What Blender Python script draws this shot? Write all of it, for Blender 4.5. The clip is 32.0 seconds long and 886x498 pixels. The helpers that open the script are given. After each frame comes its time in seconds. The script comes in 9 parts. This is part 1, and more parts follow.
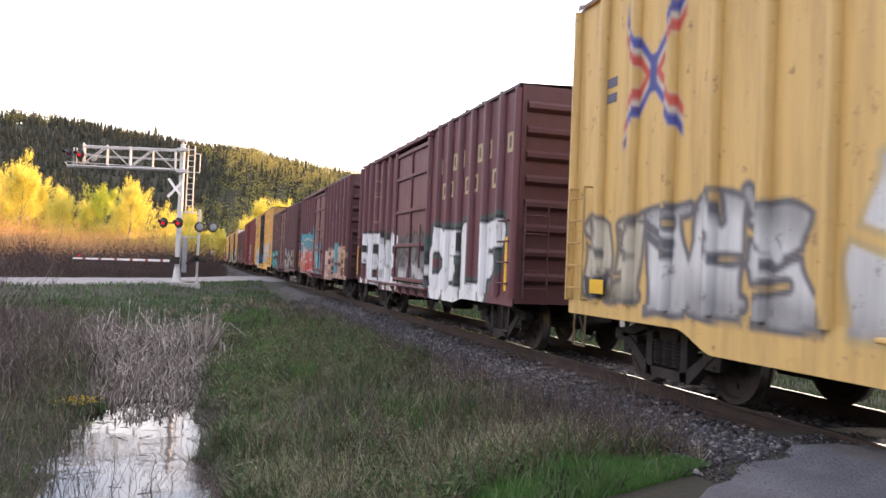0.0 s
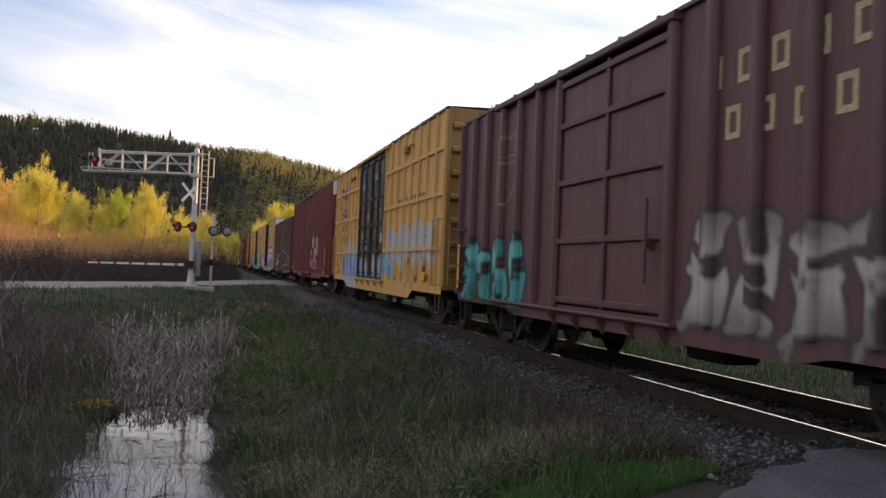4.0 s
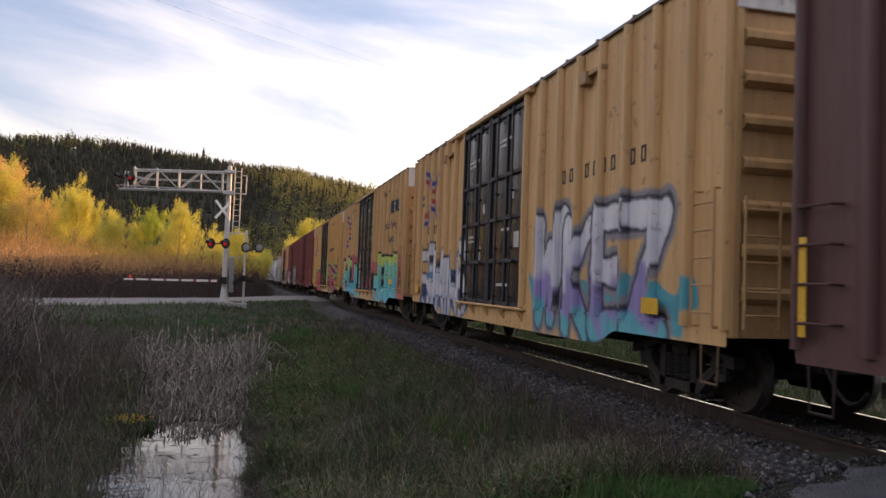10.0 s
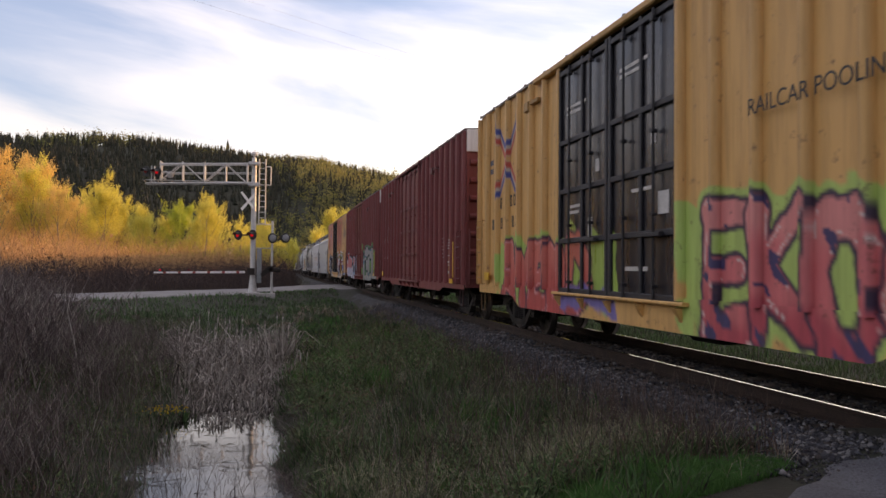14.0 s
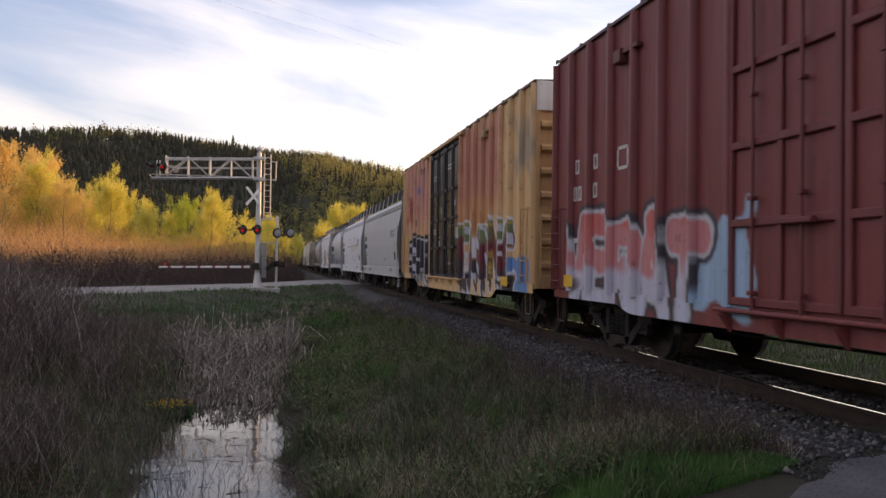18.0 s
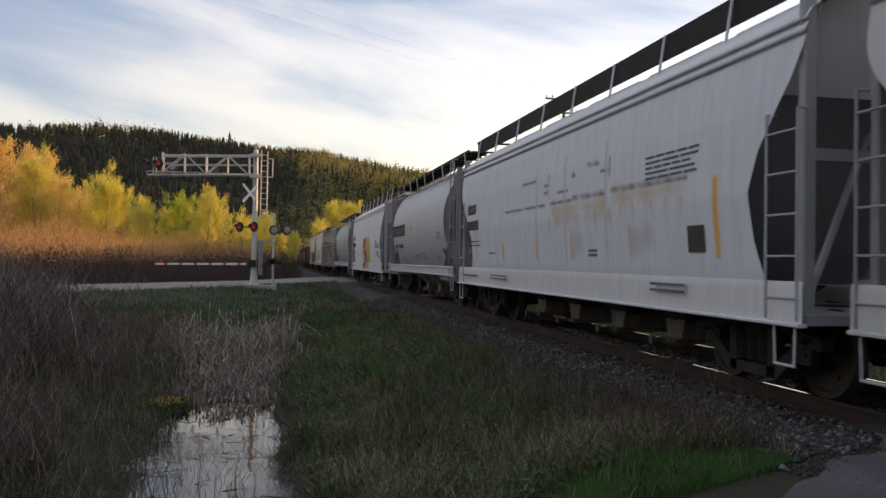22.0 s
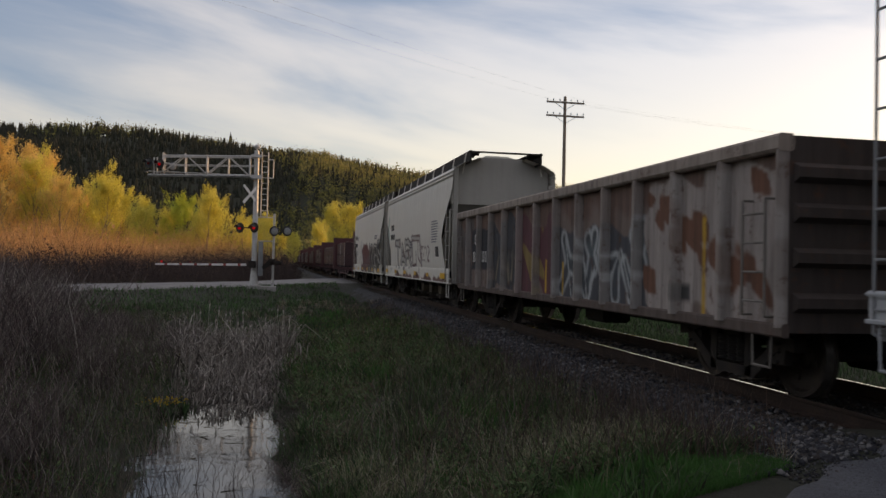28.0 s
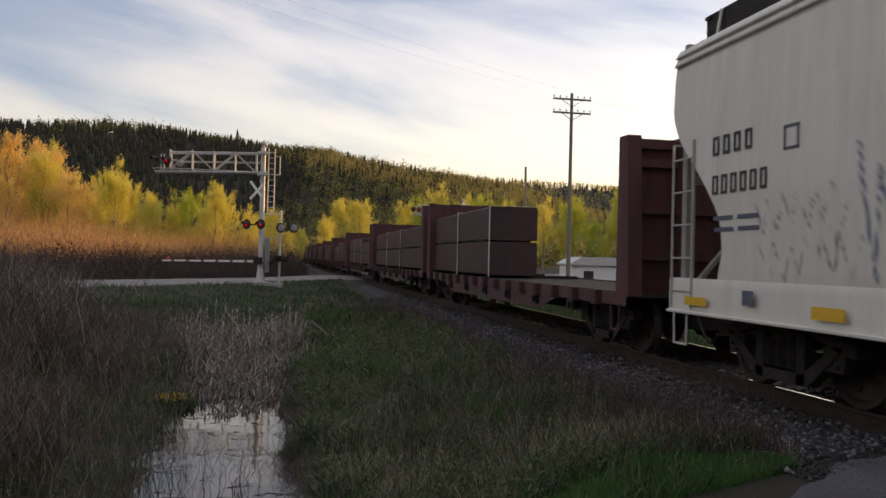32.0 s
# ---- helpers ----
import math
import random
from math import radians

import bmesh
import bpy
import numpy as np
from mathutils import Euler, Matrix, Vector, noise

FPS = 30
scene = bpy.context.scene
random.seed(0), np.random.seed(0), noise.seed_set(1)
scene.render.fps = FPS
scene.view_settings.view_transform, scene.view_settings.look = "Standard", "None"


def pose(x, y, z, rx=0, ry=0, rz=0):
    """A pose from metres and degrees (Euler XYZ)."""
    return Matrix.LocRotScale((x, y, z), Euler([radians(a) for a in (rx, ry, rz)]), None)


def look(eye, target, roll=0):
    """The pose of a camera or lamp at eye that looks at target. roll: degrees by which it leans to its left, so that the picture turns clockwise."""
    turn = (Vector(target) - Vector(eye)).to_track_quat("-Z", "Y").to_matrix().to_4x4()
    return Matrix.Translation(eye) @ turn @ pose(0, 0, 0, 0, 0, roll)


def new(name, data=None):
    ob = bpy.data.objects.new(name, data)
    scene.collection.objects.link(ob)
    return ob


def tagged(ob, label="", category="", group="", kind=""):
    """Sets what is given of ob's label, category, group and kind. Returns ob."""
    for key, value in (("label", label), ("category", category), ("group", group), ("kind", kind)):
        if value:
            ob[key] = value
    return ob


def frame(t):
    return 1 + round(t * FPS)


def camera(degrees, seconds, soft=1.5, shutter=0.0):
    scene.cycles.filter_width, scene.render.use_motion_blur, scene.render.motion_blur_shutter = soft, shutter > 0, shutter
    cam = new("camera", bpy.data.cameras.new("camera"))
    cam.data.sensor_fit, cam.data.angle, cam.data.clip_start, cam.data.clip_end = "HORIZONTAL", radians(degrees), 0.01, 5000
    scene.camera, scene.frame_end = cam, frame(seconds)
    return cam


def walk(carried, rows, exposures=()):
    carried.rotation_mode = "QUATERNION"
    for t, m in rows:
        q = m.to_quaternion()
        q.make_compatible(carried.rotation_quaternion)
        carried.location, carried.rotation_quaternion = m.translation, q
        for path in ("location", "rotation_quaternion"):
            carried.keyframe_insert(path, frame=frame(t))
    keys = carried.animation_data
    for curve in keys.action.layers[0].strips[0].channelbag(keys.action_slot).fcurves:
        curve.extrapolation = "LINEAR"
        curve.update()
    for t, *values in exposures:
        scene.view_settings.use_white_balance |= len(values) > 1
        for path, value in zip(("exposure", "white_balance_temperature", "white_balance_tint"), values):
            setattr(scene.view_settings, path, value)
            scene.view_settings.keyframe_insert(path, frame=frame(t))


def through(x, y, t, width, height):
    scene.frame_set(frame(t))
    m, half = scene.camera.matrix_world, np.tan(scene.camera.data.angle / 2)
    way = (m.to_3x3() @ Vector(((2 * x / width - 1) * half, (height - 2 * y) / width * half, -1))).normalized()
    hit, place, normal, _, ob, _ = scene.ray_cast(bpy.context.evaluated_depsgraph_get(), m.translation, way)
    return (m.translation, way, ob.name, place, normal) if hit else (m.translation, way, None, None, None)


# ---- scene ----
FOV = 57.46
cam = camera(FOV, 32.0, soft=1.5, shutter=0.12)
EYE = (0.0, 0.0, 1.57)
# seconds and the camera's turn about x, y and z, in degrees
PATH = [
    (0, 91.21, -2.35, -16.93), (0.5, 91.26, -2.45, -17.00), (1, 91.09, -2.46, -17.12), (1.5, 90.93, -2.45, -17.08), (2, 90.80, -2.41, -16.93),
    (2.5, 90.87, -2.42, -16.81), (3, 91.02, -2.34, -16.66), (3.5, 91.24, -2.32, -16.35), (5.5, 91.72, -2.13, -15.33), (6, 91.75, -2.13, -15.19),
    (6.5, 91.74, -2.22, -14.90), (7, 91.53, -2.06, -14.41), (7.5, 91.62, -1.95, -13.90), (8, 91.91, -2.07, -13.74), (8.5, 92.05, -2.05, -13.78),
    (9, 92.25, -1.99, -13.85), (9.5, 92.46, -2.04, -13.87), (10, 92.42, -2.04, -13.85), (10.5, 92.07, -1.97, -13.72), (11, 91.66, -1.98, -13.44),
    (11.5, 91.43, -2.01, -13.29), (12, 91.21, -1.99, -13.00), (12.5, 91.21, -1.91, -12.43), (13, 91.30, -1.37, -12.04), (13.5, 91.31, -0.81, -12.03),
    (14, 91.34, -0.47, -11.99), (14.5, 91.32, -0.41, -11.79), (16.5, 91.24, -0.38, -11.61), (17, 91.24, -0.51, -11.58), (17.5, 91.10, -0.67, -11.66),
    (18, 91.03, -0.74, -11.67), (18.5, 91.11, -0.72, -11.55), (19, 91.06, -0.88, -11.62), (19.5, 90.89, -0.93, -11.64), (20, 90.83, -0.93, -11.57),
    (20.5, 90.77, -0.91, -11.76), (21, 90.57, -0.85, -11.94), (21.5, 90.65, -0.82, -11.89), (22, 90.85, -0.82, -11.90), (22.5, 90.82, -0.83, -11.91),
    (23, 90.82, -0.71, -11.87), (23.5, 90.98, -0.85, -11.86), (24, 90.99, -0.85, -11.75), (24.5, 90.96, -0.76, -11.73), (25, 91.06, -0.79, -11.73),
    (25.5, 91.06, -0.83, -11.73), (27.5, 91.23, -1.12, -11.67), (28, 91.01, -1.25, -11.90), (28.5, 90.84, -1.27, -11.91), (29, 90.88, -1.32, -11.80),
    (29.5, 90.88, -1.43, -11.64), (30, 90.77, -1.49, -11.47), (30.5, 90.64, -1.49, -11.37), (31, 90.74, -1.53, -11.39), (31.5, 90.79, -1.41, -11.46),
    (32, 90.78, -1.36, -11.46),
]
EXPOSURES = [(0, 1.55, 7780, 25), (1.5, 1.14, 7780, 25), (2.3, 0.91, 7780, 23), (3.0, 0.39, 7780, 22), (3.6, 0.24, 7780, 22), (6, 0.14, 7880, 26), (12, 0.16, 7980, 25), (19, 0.12, 7980, 25), (20, 0.12, 8000, 23), (21, -0.28, 7980, 20), (22, -0.14, 7980, 18), (24, -0.14, 7980, 18), (25.5, -0.21, 7930, 18), (28.5, -0.61, 7930, 18), (29.5, -0.48, 7880, 18), (30.3, -0.31, 7980, 19), (31, -0.06, 8080, 20), (32, -0.28, 8180, 20)]
walk(cam, [(t, pose(*EYE, rx, ry, rz)) for t, rx, ry, rz in PATH], EXPOSURES)

SPEED = 10.117          # the train's pace, towards the camera, along -y
TRACK_X = 6.5           # the track's centre line
RAIL_Z = 0.18           # the top of the rails

# ---------------------------------------------------------------- sky and sun
SUN_EL, SUN_AZ = 6.3, 25.0   # degrees; the azimuth is counted from +x towards +y
world = bpy.data.worlds.new("world")
scene.world = world
world.use_nodes = True
wn, wl = world.node_tree.nodes, world.node_tree.links
sky = wn.new("ShaderNodeTexSky")
sky.sky_type, sky.sun_disc = "NISHITA", False
sky.sun_elevation, sky.sun_rotation = radians(SUN_EL), radians(90 - SUN_AZ)
sky.air_density, sky.dust_density, sky.ozone_density = 1.0, 1.0, 3.0
coord = wn.new("ShaderNodeTexCoord")
# thin clouds in long, gently falling streaks, denser towards the sun and the horizon
wrot, wmap = wn.new("ShaderNodeMapping"), wn.new("ShaderNodeMapping")
wrot.inputs["Rotation"].default_value = (0, radians(-9.5), 0)
wmap.inputs["Scale"].default_value = (1.5, 1.5, 8.0)
wmap.inputs["Location"].default_value = (0.35, 0.9, 1.3)
wl.new(coord.outputs["Generated"], wrot.inputs["Vector"])
wl.new(wrot.outputs["Vector"], wmap.inputs["Vector"])
wnoise = wn.new("ShaderNodeTexNoise")
wnoise.inputs["Scale"].default_value, wnoise.inputs["Detail"].default_value, wnoise.inputs["Roughness"].default_value = 1.25, 7, 0.52
wnoise.inputs["Distortion"].default_value = 0.35
wl.new(wmap.outputs["Vector"], wnoise.inputs["Vector"])
wsep = wn.new("ShaderNodeSeparateXYZ")
wl.new(coord.outputs["Generated"], wsep.inputs["Vector"])
wsun = wn.new("ShaderNodeMath")
wsun.operation = "MULTIPLY_ADD"
wsun.inputs[1].default_value = 0.25
# cloud also thickens on the unseen -x side, added to light the train
wside, wabs = wn.new("ShaderNodeMath"), wn.new("ShaderNodeMath")
wside.inputs[1].default_value = 0.22
wabs.operation = "ABSOLUTE"
wl.new(wsep.outputs["X"], wside.inputs[0])
wl.new(wside.outputs["Value"], wabs.inputs[0])
wl.new(wabs.outputs["Value"], wsun.inputs[0])
wl.new(wnoise.outputs["Fac"], wsun.inputs[2])
wlow = wn.new("ShaderNodeMapRange")
wlow.inputs["From Min"].default_value, wlow.inputs["From Max"].default_value = 0.08, 0.26
wlow.inputs["To Min"].default_value, wlow.inputs["To Max"].default_value = 0.16, 0.0
wl.new(wsep.outputs["Z"], wlow.inputs["Value"])
wsum = wn.new("ShaderNodeMath")
wl.new(wsun.outputs["Value"], wsum.inputs[0])
wl.new(wlow.outputs["Result"], wsum.inputs[1])
wramp = wn.new("ShaderNodeMapRange")
wramp.interpolation_type = "SMOOTHSTEP"
wramp.inputs["From Min"].default_value, wramp.inputs["From Max"].default_value, wramp.inputs["To Min"].default_value = 0.40, 0.74, 0.08
wl.new(wsum.outputs["Value"], wramp.inputs["Value"])
wmix = wn.new("ShaderNodeMix")
wmix.data_type = "RGBA"
wl.new(wramp.outputs["Result"], wmix.inputs["Factor"])
wlit = wn.new("ShaderNodeVectorMath")      # clouds take up and scatter the sky's own light
wlit.operation = "MULTIPLY_ADD"
wlit.inputs[1].default_value, wlit.inputs[2].default_value = (1.6, 1.55, 1.55), (4.6, 4.4, 4.2)
wl.new(sky.outputs["Color"], wlit.inputs[0])
wwarm = wn.new("ShaderNodeMix")            # warm haze low over the hills
wwarm.data_type = "RGBA"
wwarm.inputs["A"].default_value, wwarm.inputs["B"].default_value = (4.8, 4.65, 4.5, 1), (5.4, 4.7, 3.7, 1)
wdeep = wn.new("ShaderNodeMapRange")
wdeep.inputs["From Max"].default_value = 0.16
wl.new(wlow.outputs["Result"], wdeep.inputs["Value"])
wl.new(wdeep.outputs["Result"], wwarm.inputs["Factor"])
wl.new(wwarm.outputs["Result"], wlit.inputs[2])
wl.new(wlit.outputs["Vector"], wmix.inputs["B"])
whaze = wn.new("ShaderNodeVectorMath")     # the clear parts lie under thin high haze
whaze.operation = "MULTIPLY_ADD"
whaze.inputs[1].default_value, whaze.inputs[2].default_value = (1.0, 1.1, 1.25), (1.35, 1.85, 2.7)
wl.new(sky.outputs["Color"], whaze.inputs[0])
wl.new(whaze.outputs["Vector"], wmix.inputs["A"])
bg = wn["Background"]
bg.inputs["Strength"].default_value = 0.15
wl.new(wmix.outputs["Result"], bg.inputs["Color"])

sun = new("sun", bpy.data.lights.new("sun", "SUN"))
sun.data.energy, sun.data.angle, sun.data.color = 5.0, radians(0.6), (1.0, 0.62, 0.28)
_d = Vector((math.cos(radians(SUN_AZ)) * math.cos(radians(SUN_EL)), math.sin(radians(SUN_AZ)) * math.cos(radians(SUN_EL)), math.sin(radians(SUN_EL))))
sun.matrix_world = look((60, -20, 80), Vector((60, -20, 80)) - _d)

# ---------------------------------------------------------------- materials
def nodes_of(name):
    m = bpy.data.materials.new(name)
    m.use_nodes = True
    return m, m.node_tree.nodes, m.node_tree.links, m.node_tree.nodes["Principled BSDF"]


def surface(name, a, b, scale=3.0, rough=0.8, metal=0.0, bump=0.3, fine=40.0, c=None, stretch=(1, 1, 1), coords="Object", bump_at=0.02, spread=(0.35, 0.65)):
    """A surface with two colours in patches, fine grain and relief."""
    m, n, l, p = nodes_of(name)
    tc = n.new("ShaderNodeTexCoord")
    mp = n.new("ShaderNodeMapping")
    mp.inputs["Scale"].default_value = stretch
    l.new(tc.outputs[coords], mp.inputs["Vector"])
    big, small = n.new("ShaderNodeTexNoise"), n.new("ShaderNodeTexNoise")
    big.inputs["Scale"].default_value, big.inputs["Detail"].default_value = scale, 5
    small.inputs["Scale"].default_value, small.inputs["Detail"].default_value = fine, 3
    for q in (big, small):
        l.new(mp.outputs["Vector"], q.inputs["Vector"])
    rng = n.new("ShaderNodeMapRange")
    rng.inputs["From Min"].default_value, rng.inputs["From Max"].default_value = spread
    l.new(big.outputs["Fac"], rng.inputs["Value"])
    mix = n.new("ShaderNodeMix")
    mix.data_type = "RGBA"
    mix.inputs["A"].default_value, mix.inputs["B"].default_value = (*a, 1), (*b, 1)
    l.new(rng.outputs["Result"], mix.inputs["Factor"])
    mix2 = n.new("ShaderNodeMix")
    mix2.data_type = "RGBA"
    mix2.inputs["B"].default_value = (*(c or [x * 0.55 for x in a]), 1)
    l.new(mix.outputs["Result"], mix2.inputs["A"])
    r2 = n.new("ShaderNodeMapRange")
    r2.inputs["From Min"].default_value, r2.inputs["From Max"].default_value, r2.inputs["To Max"].default_value = 0.45, 0.75, 0.75
    l.new(small.outputs["Fac"], r2.inputs["Value"])
    l.new(r2.outputs["Result"], mix2.inputs["Factor"])
    l.new(mix2.outputs["Result"], p.inputs["Base Color"])
    p.inputs["Roughness"].default_value, p.inputs["Metallic"].default_value = rough, metal
    if bump:
        bp = n.new("ShaderNodeBump")
        bp.inputs["Strength"].default_value, bp.inputs["Distance"].default_value = bump, bump_at
        l.new(small.outputs["Fac"], bp.inputs["Height"])
        l.new(bp.outputs["Normal"], p.inputs["Normal"])
    return m


def leafy(name, colours, rough=0.7, through=0.35):
    """Leaves, blades and twigs: a colour for each island, some light passes through."""
    m, n, l, p = nodes_of(name)
    geo = n.new("ShaderNodeNewGeometry")
    ramp = n.new("ShaderNodeValToRGB")
    e = ramp.color_ramp.elements
    while len(e) < len(colours):
        e.new(0.5)
    for k, col in enumerate(colours):
        e[k].position, e[k].color = k / max(1, len(colours) - 1), (*col, 1)
    l.new(geo.outputs["Random Per Island"], ramp.inputs["Fac"])
    l.new(ramp.outputs["Color"], p.inputs["Base Color"])
    p.inputs["Roughness"].default_value = rough
    p.inputs["Specular IOR Level"].default_value = 0.2
    if through:
        tr, mx, out = n.new("ShaderNodeBsdfTranslucent"), n.new("ShaderNodeMixShader"), n["Material Output"]
        l.new(ramp.outputs["Color"], tr.inputs["Color"])
        mx.inputs["Fac"].default_value = through
        l.new(p.outputs["BSDF"], mx.inputs[1])
        l.new(tr.outputs["BSDF"], mx.inputs[2])
        l.new(mx.outputs["Shader"], out.inputs["Surface"])
    return m


def painted(name, rough=0.5, dirt=(0.035, 0.028, 0.024), rust=(0.10, 0.045, 0.025), grime=0.55, rusty=0.35):
    """Railcar paint: the paint's own colour comes from the mesh, with streaks of dirt, rust specks and dents on it."""
    m, n, l, p = nodes_of(name)
    at = n.new("ShaderNodeAttribute")
    at.attribute_name = "paint"
    tc = n.new("ShaderNodeTexCoord")
    mp = n.new("ShaderNodeMapping")
    mp.inputs["Scale"].default_value = (3.0, 3.0, 0.28)
    l.new(tc.outputs["Object"], mp.inputs["Vector"])
    info = n.new("ShaderNodeObjectInfo")
    l.new(info.outputs["Random"], mp.inputs["Location"])
    streak = n.new("ShaderNodeTexNoise")
    streak.inputs["Scale"].default_value, streak.inputs["Detail"].default_value, streak.inputs["Roughness"].default_value = 2.2, 6, 0.65
    l.new(mp.outputs["Vector"], streak.inputs["Vector"])
    r = n.new("ShaderNodeMapRange")
    r.inputs["From Min"].default_value, r.inputs["From Max"].default_value, r.inputs["To Max"].default_value = 0.42, 0.78, grime
    l.new(streak.outputs["Fac"], r.inputs["Value"])
    mix = n.new("ShaderNodeMix")
    mix.data_type = "RGBA"
    mix.inputs["B"].default_value = (*dirt, 1)
    l.new(at.outputs["Color"], mix.inputs["A"])
    l.new(r.outputs["Result"], mix.inputs["Factor"])
    spot = n.new("ShaderNodeTexNoise")
    spot.inputs["Scale"].default_value, spot.inputs["Detail"].default_value, spot.inputs["Roughness"].default_value = 5.5, 8, 0.7
    l.new(tc.outputs["Object"], spot.inputs["Vector"])
    r2 = n.new("ShaderNodeMapRange")
    r2.inputs["From Min"].default_value, r2.inputs["From Max"].default_value, r2.inputs["To Max"].default_value = 0.62 - 0.06 * rusty, 0.72, min(1, rusty * 2)
    l.new(spot.outputs["Fac"], r2.inputs["Value"])
    mix2 = n.new("ShaderNodeMix")
    mix2.data_type = "RGBA"
    mix2.inputs["B"].default_value = (*rust, 1)
    l.new(mix.outputs["Result"], mix2.inputs["A"])
    l.new(r2.outputs["Result"], mix2.inputs["Factor"])
    l.new(mix2.outputs["Result"], p.inputs["Base Color"])
    rr = n.new("ShaderNodeMapRange")
    rr.inputs["To Min"].default_value, rr.inputs["To Max"].default_value = rough - 0.1, rough + 0.25
    l.new(streak.outputs["Fac"], rr.inputs["Value"])
    l.new(rr.outputs["Result"], p.inputs["Roughness"])
    dent = n.new("ShaderNodeTexNoise")
    dent.inputs["Scale"].default_value, dent.inputs["Detail"].default_value = 1.6, 3
    l.new(tc.outputs["Object"], dent.inputs["Vector"])
    bp = n.new("ShaderNodeBump")
    bp.inputs["Strength"].default_value, bp.inputs["Distance"].default_value = 0.45, 0.04
    l.new(dent.outputs["Fac"], bp.inputs["Height"])
    l.new(bp.outputs["Normal"], p.inputs["Normal"])
    return m


def glowing(name, colour, strength):
    m, n, l, p = nodes_of(name)
    p.inputs["Base Color"].default_value = (*colour, 1)
    p.inputs["Emission Color"].default_value = (*colour, 1)
    p.inputs["Emission Strength"].default_value = strength
    p.inputs["Roughness"].default_value = 0.25
    return m


PAINT = painted("railcar_paint", grime=0.34, rusty=0.45)
PAINT_GLOSS = painted("door_enamel", rough=0.22, grime=0.30, rusty=0.15)
PAINT_CLEAN = painted("hopper_paint", rough=0.45, dirt=(0.20, 0.185, 0.165), grime=0.2, rusty=0.10)
PAINT_RUSTY = painted("rusted_paint", rough=0.75, grime=0.7, rusty=0.9)
STEEL_DARK = surface("grimy_black_steel", (0.012, 0.011, 0.011), (0.03, 0.024, 0.02), 4, 0.75, 0.3, 0.3, 60)
TRUCK_STEEL = surface("dusty_cast_steel", (0.018, 0.015, 0.013), (0.040, 0.030, 0.024), 5, 0.85, 0.1, 0.4, 50)
WHEEL_STEEL = surface("wheel_steel", (0.035, 0.028, 0.024), (0.06, 0.045, 0.035), 6, 0.6, 0.5, 0.2, 60)
TREAD_STEEL = surface("worn_tread", (0.35, 0.34, 0.33), (0.5, 0.49, 0.48), 8, 0.3, 1.0, 0.1, 80)
RAIL_STEEL = surface("rusty_rail_side", (0.032, 0.02, 0.015), (0.055, 0.033, 0.024), 3, 0.8, 0.3, 0.3, 40)
RAIL_TOP = surface("polished_rail_head", (0.66, 0.65, 0.65), (0.76, 0.75, 0.75), 2, 0.12, 1.0, 0.0, 80)
TIE_WOOD = surface("weathered_tie_wood", (0.045, 0.034, 0.026), (0.085, 0.066, 0.05), 4, 0.9, 0, 0.6, 30, stretch=(1, 6, 1))
BALLAST = surface("crushed_stone", (0.042, 0.041, 0.043), (0.08, 0.077, 0.077), 6, 0.9, 0, 0.8, 28, c=(0.02, 0.019, 0.02), bump_at=0.05)
ASPHALT = surface("worn_asphalt", (0.080, 0.084, 0.098), (0.135, 0.140, 0.155), 1.3, 0.9, 0, 1.0, 45, c=(0.035, 0.035, 0.038), bump_at=0.03)
GALV = surface("galvanised_steel", (0.50, 0.50, 0.49), (0.62, 0.61, 0.59), 5, 0.5, 0.25, 0.1, 60)
CONCRETE = surface("concrete", (0.34, 0.33, 0.31), (0.42, 0.41, 0.39), 3, 0.9, 0, 0.3, 50)
BLACK_PLASTIC = surface("black_enamel", (0.012, 0.012, 0.013), (0.02, 0.02, 0.02), 5, 0.5, 0, 0.05, 60)
WHITE_PAINT = surface("white_paint", (0.72, 0.71, 0.69), (0.8, 0.79, 0.77), 4, 0.5, 0, 0.1, 60, c=(0.55, 0.53, 0.5))
RED_TAPE = surface("red_reflective_tape", (0.30, 0.05, 0.05), (0.38, 0.08, 0.07), 6, 0.35, 0, 0.05, 60)
YELLOW_TAPE = surface("yellow_reflective_tape", (0.75, 0.42, 0.03), (0.8, 0.47, 0.05), 6, 0.4, 0, 0.05, 60)
RED_LAMP = glowing("lit_red_lens", (0.7, 0.012, 0.018), 0.45)
RED_LENS = surface("unlit_red_lens", (0.2, 0.01, 0.012), (0.26, 0.015, 0.015), 6, 0.2, 0, 0.05, 60)
GREY_BACK = surface("grey_lamp_back", (0.22, 0.23, 0.24), (0.3, 0.31, 0.32), 5, 0.5, 0.2, 0.05, 60)
POLE_WOOD = surface("grey_pole_wood", (0.20, 0.165, 0.13), (0.30, 0.26, 0.22), 3, 0.9, 0, 0.4, 20, stretch=(6, 6, 0.4))
BARK = surface("pale_bark", (0.20, 0.18, 0.14), (0.32, 0.30, 0.25), 3, 0.9, 0, 0.5, 20)
SOIL = surface("wet_soil", (0.05, 0.042, 0.03), (0.08, 0.068, 0.045), 2.5, 0.95, 0, 0.6, 25)
WRAP = surface("brown_lumber_wrap", (0.040, 0.015, 0.018), (0.055, 0.021, 0.022), 1.5, 0.6, 0, 0.35, 6, c=(0.032, 0.012, 0.014), bump_at=0.03)
STRAP = surface("pale_strap", (0.5, 0.47, 0.44), (0.6, 0.57, 0.53), 4, 0.5, 0, 0.05, 60)
GRASS = leafy("grass_blades", [(0.0171, 0.0333, 0.0158), (0.0428, 0.0936, 0.0317), (0.076, 0.161, 0.0588), (0.021, 0.0312, 0.0181), (0.133, 0.187, 0.0959), (0.0523, 0.109, 0.0407), (0.0428, 0.0354, 0.0271), (0.095, 0.104, 0.0622)], through=0.25)
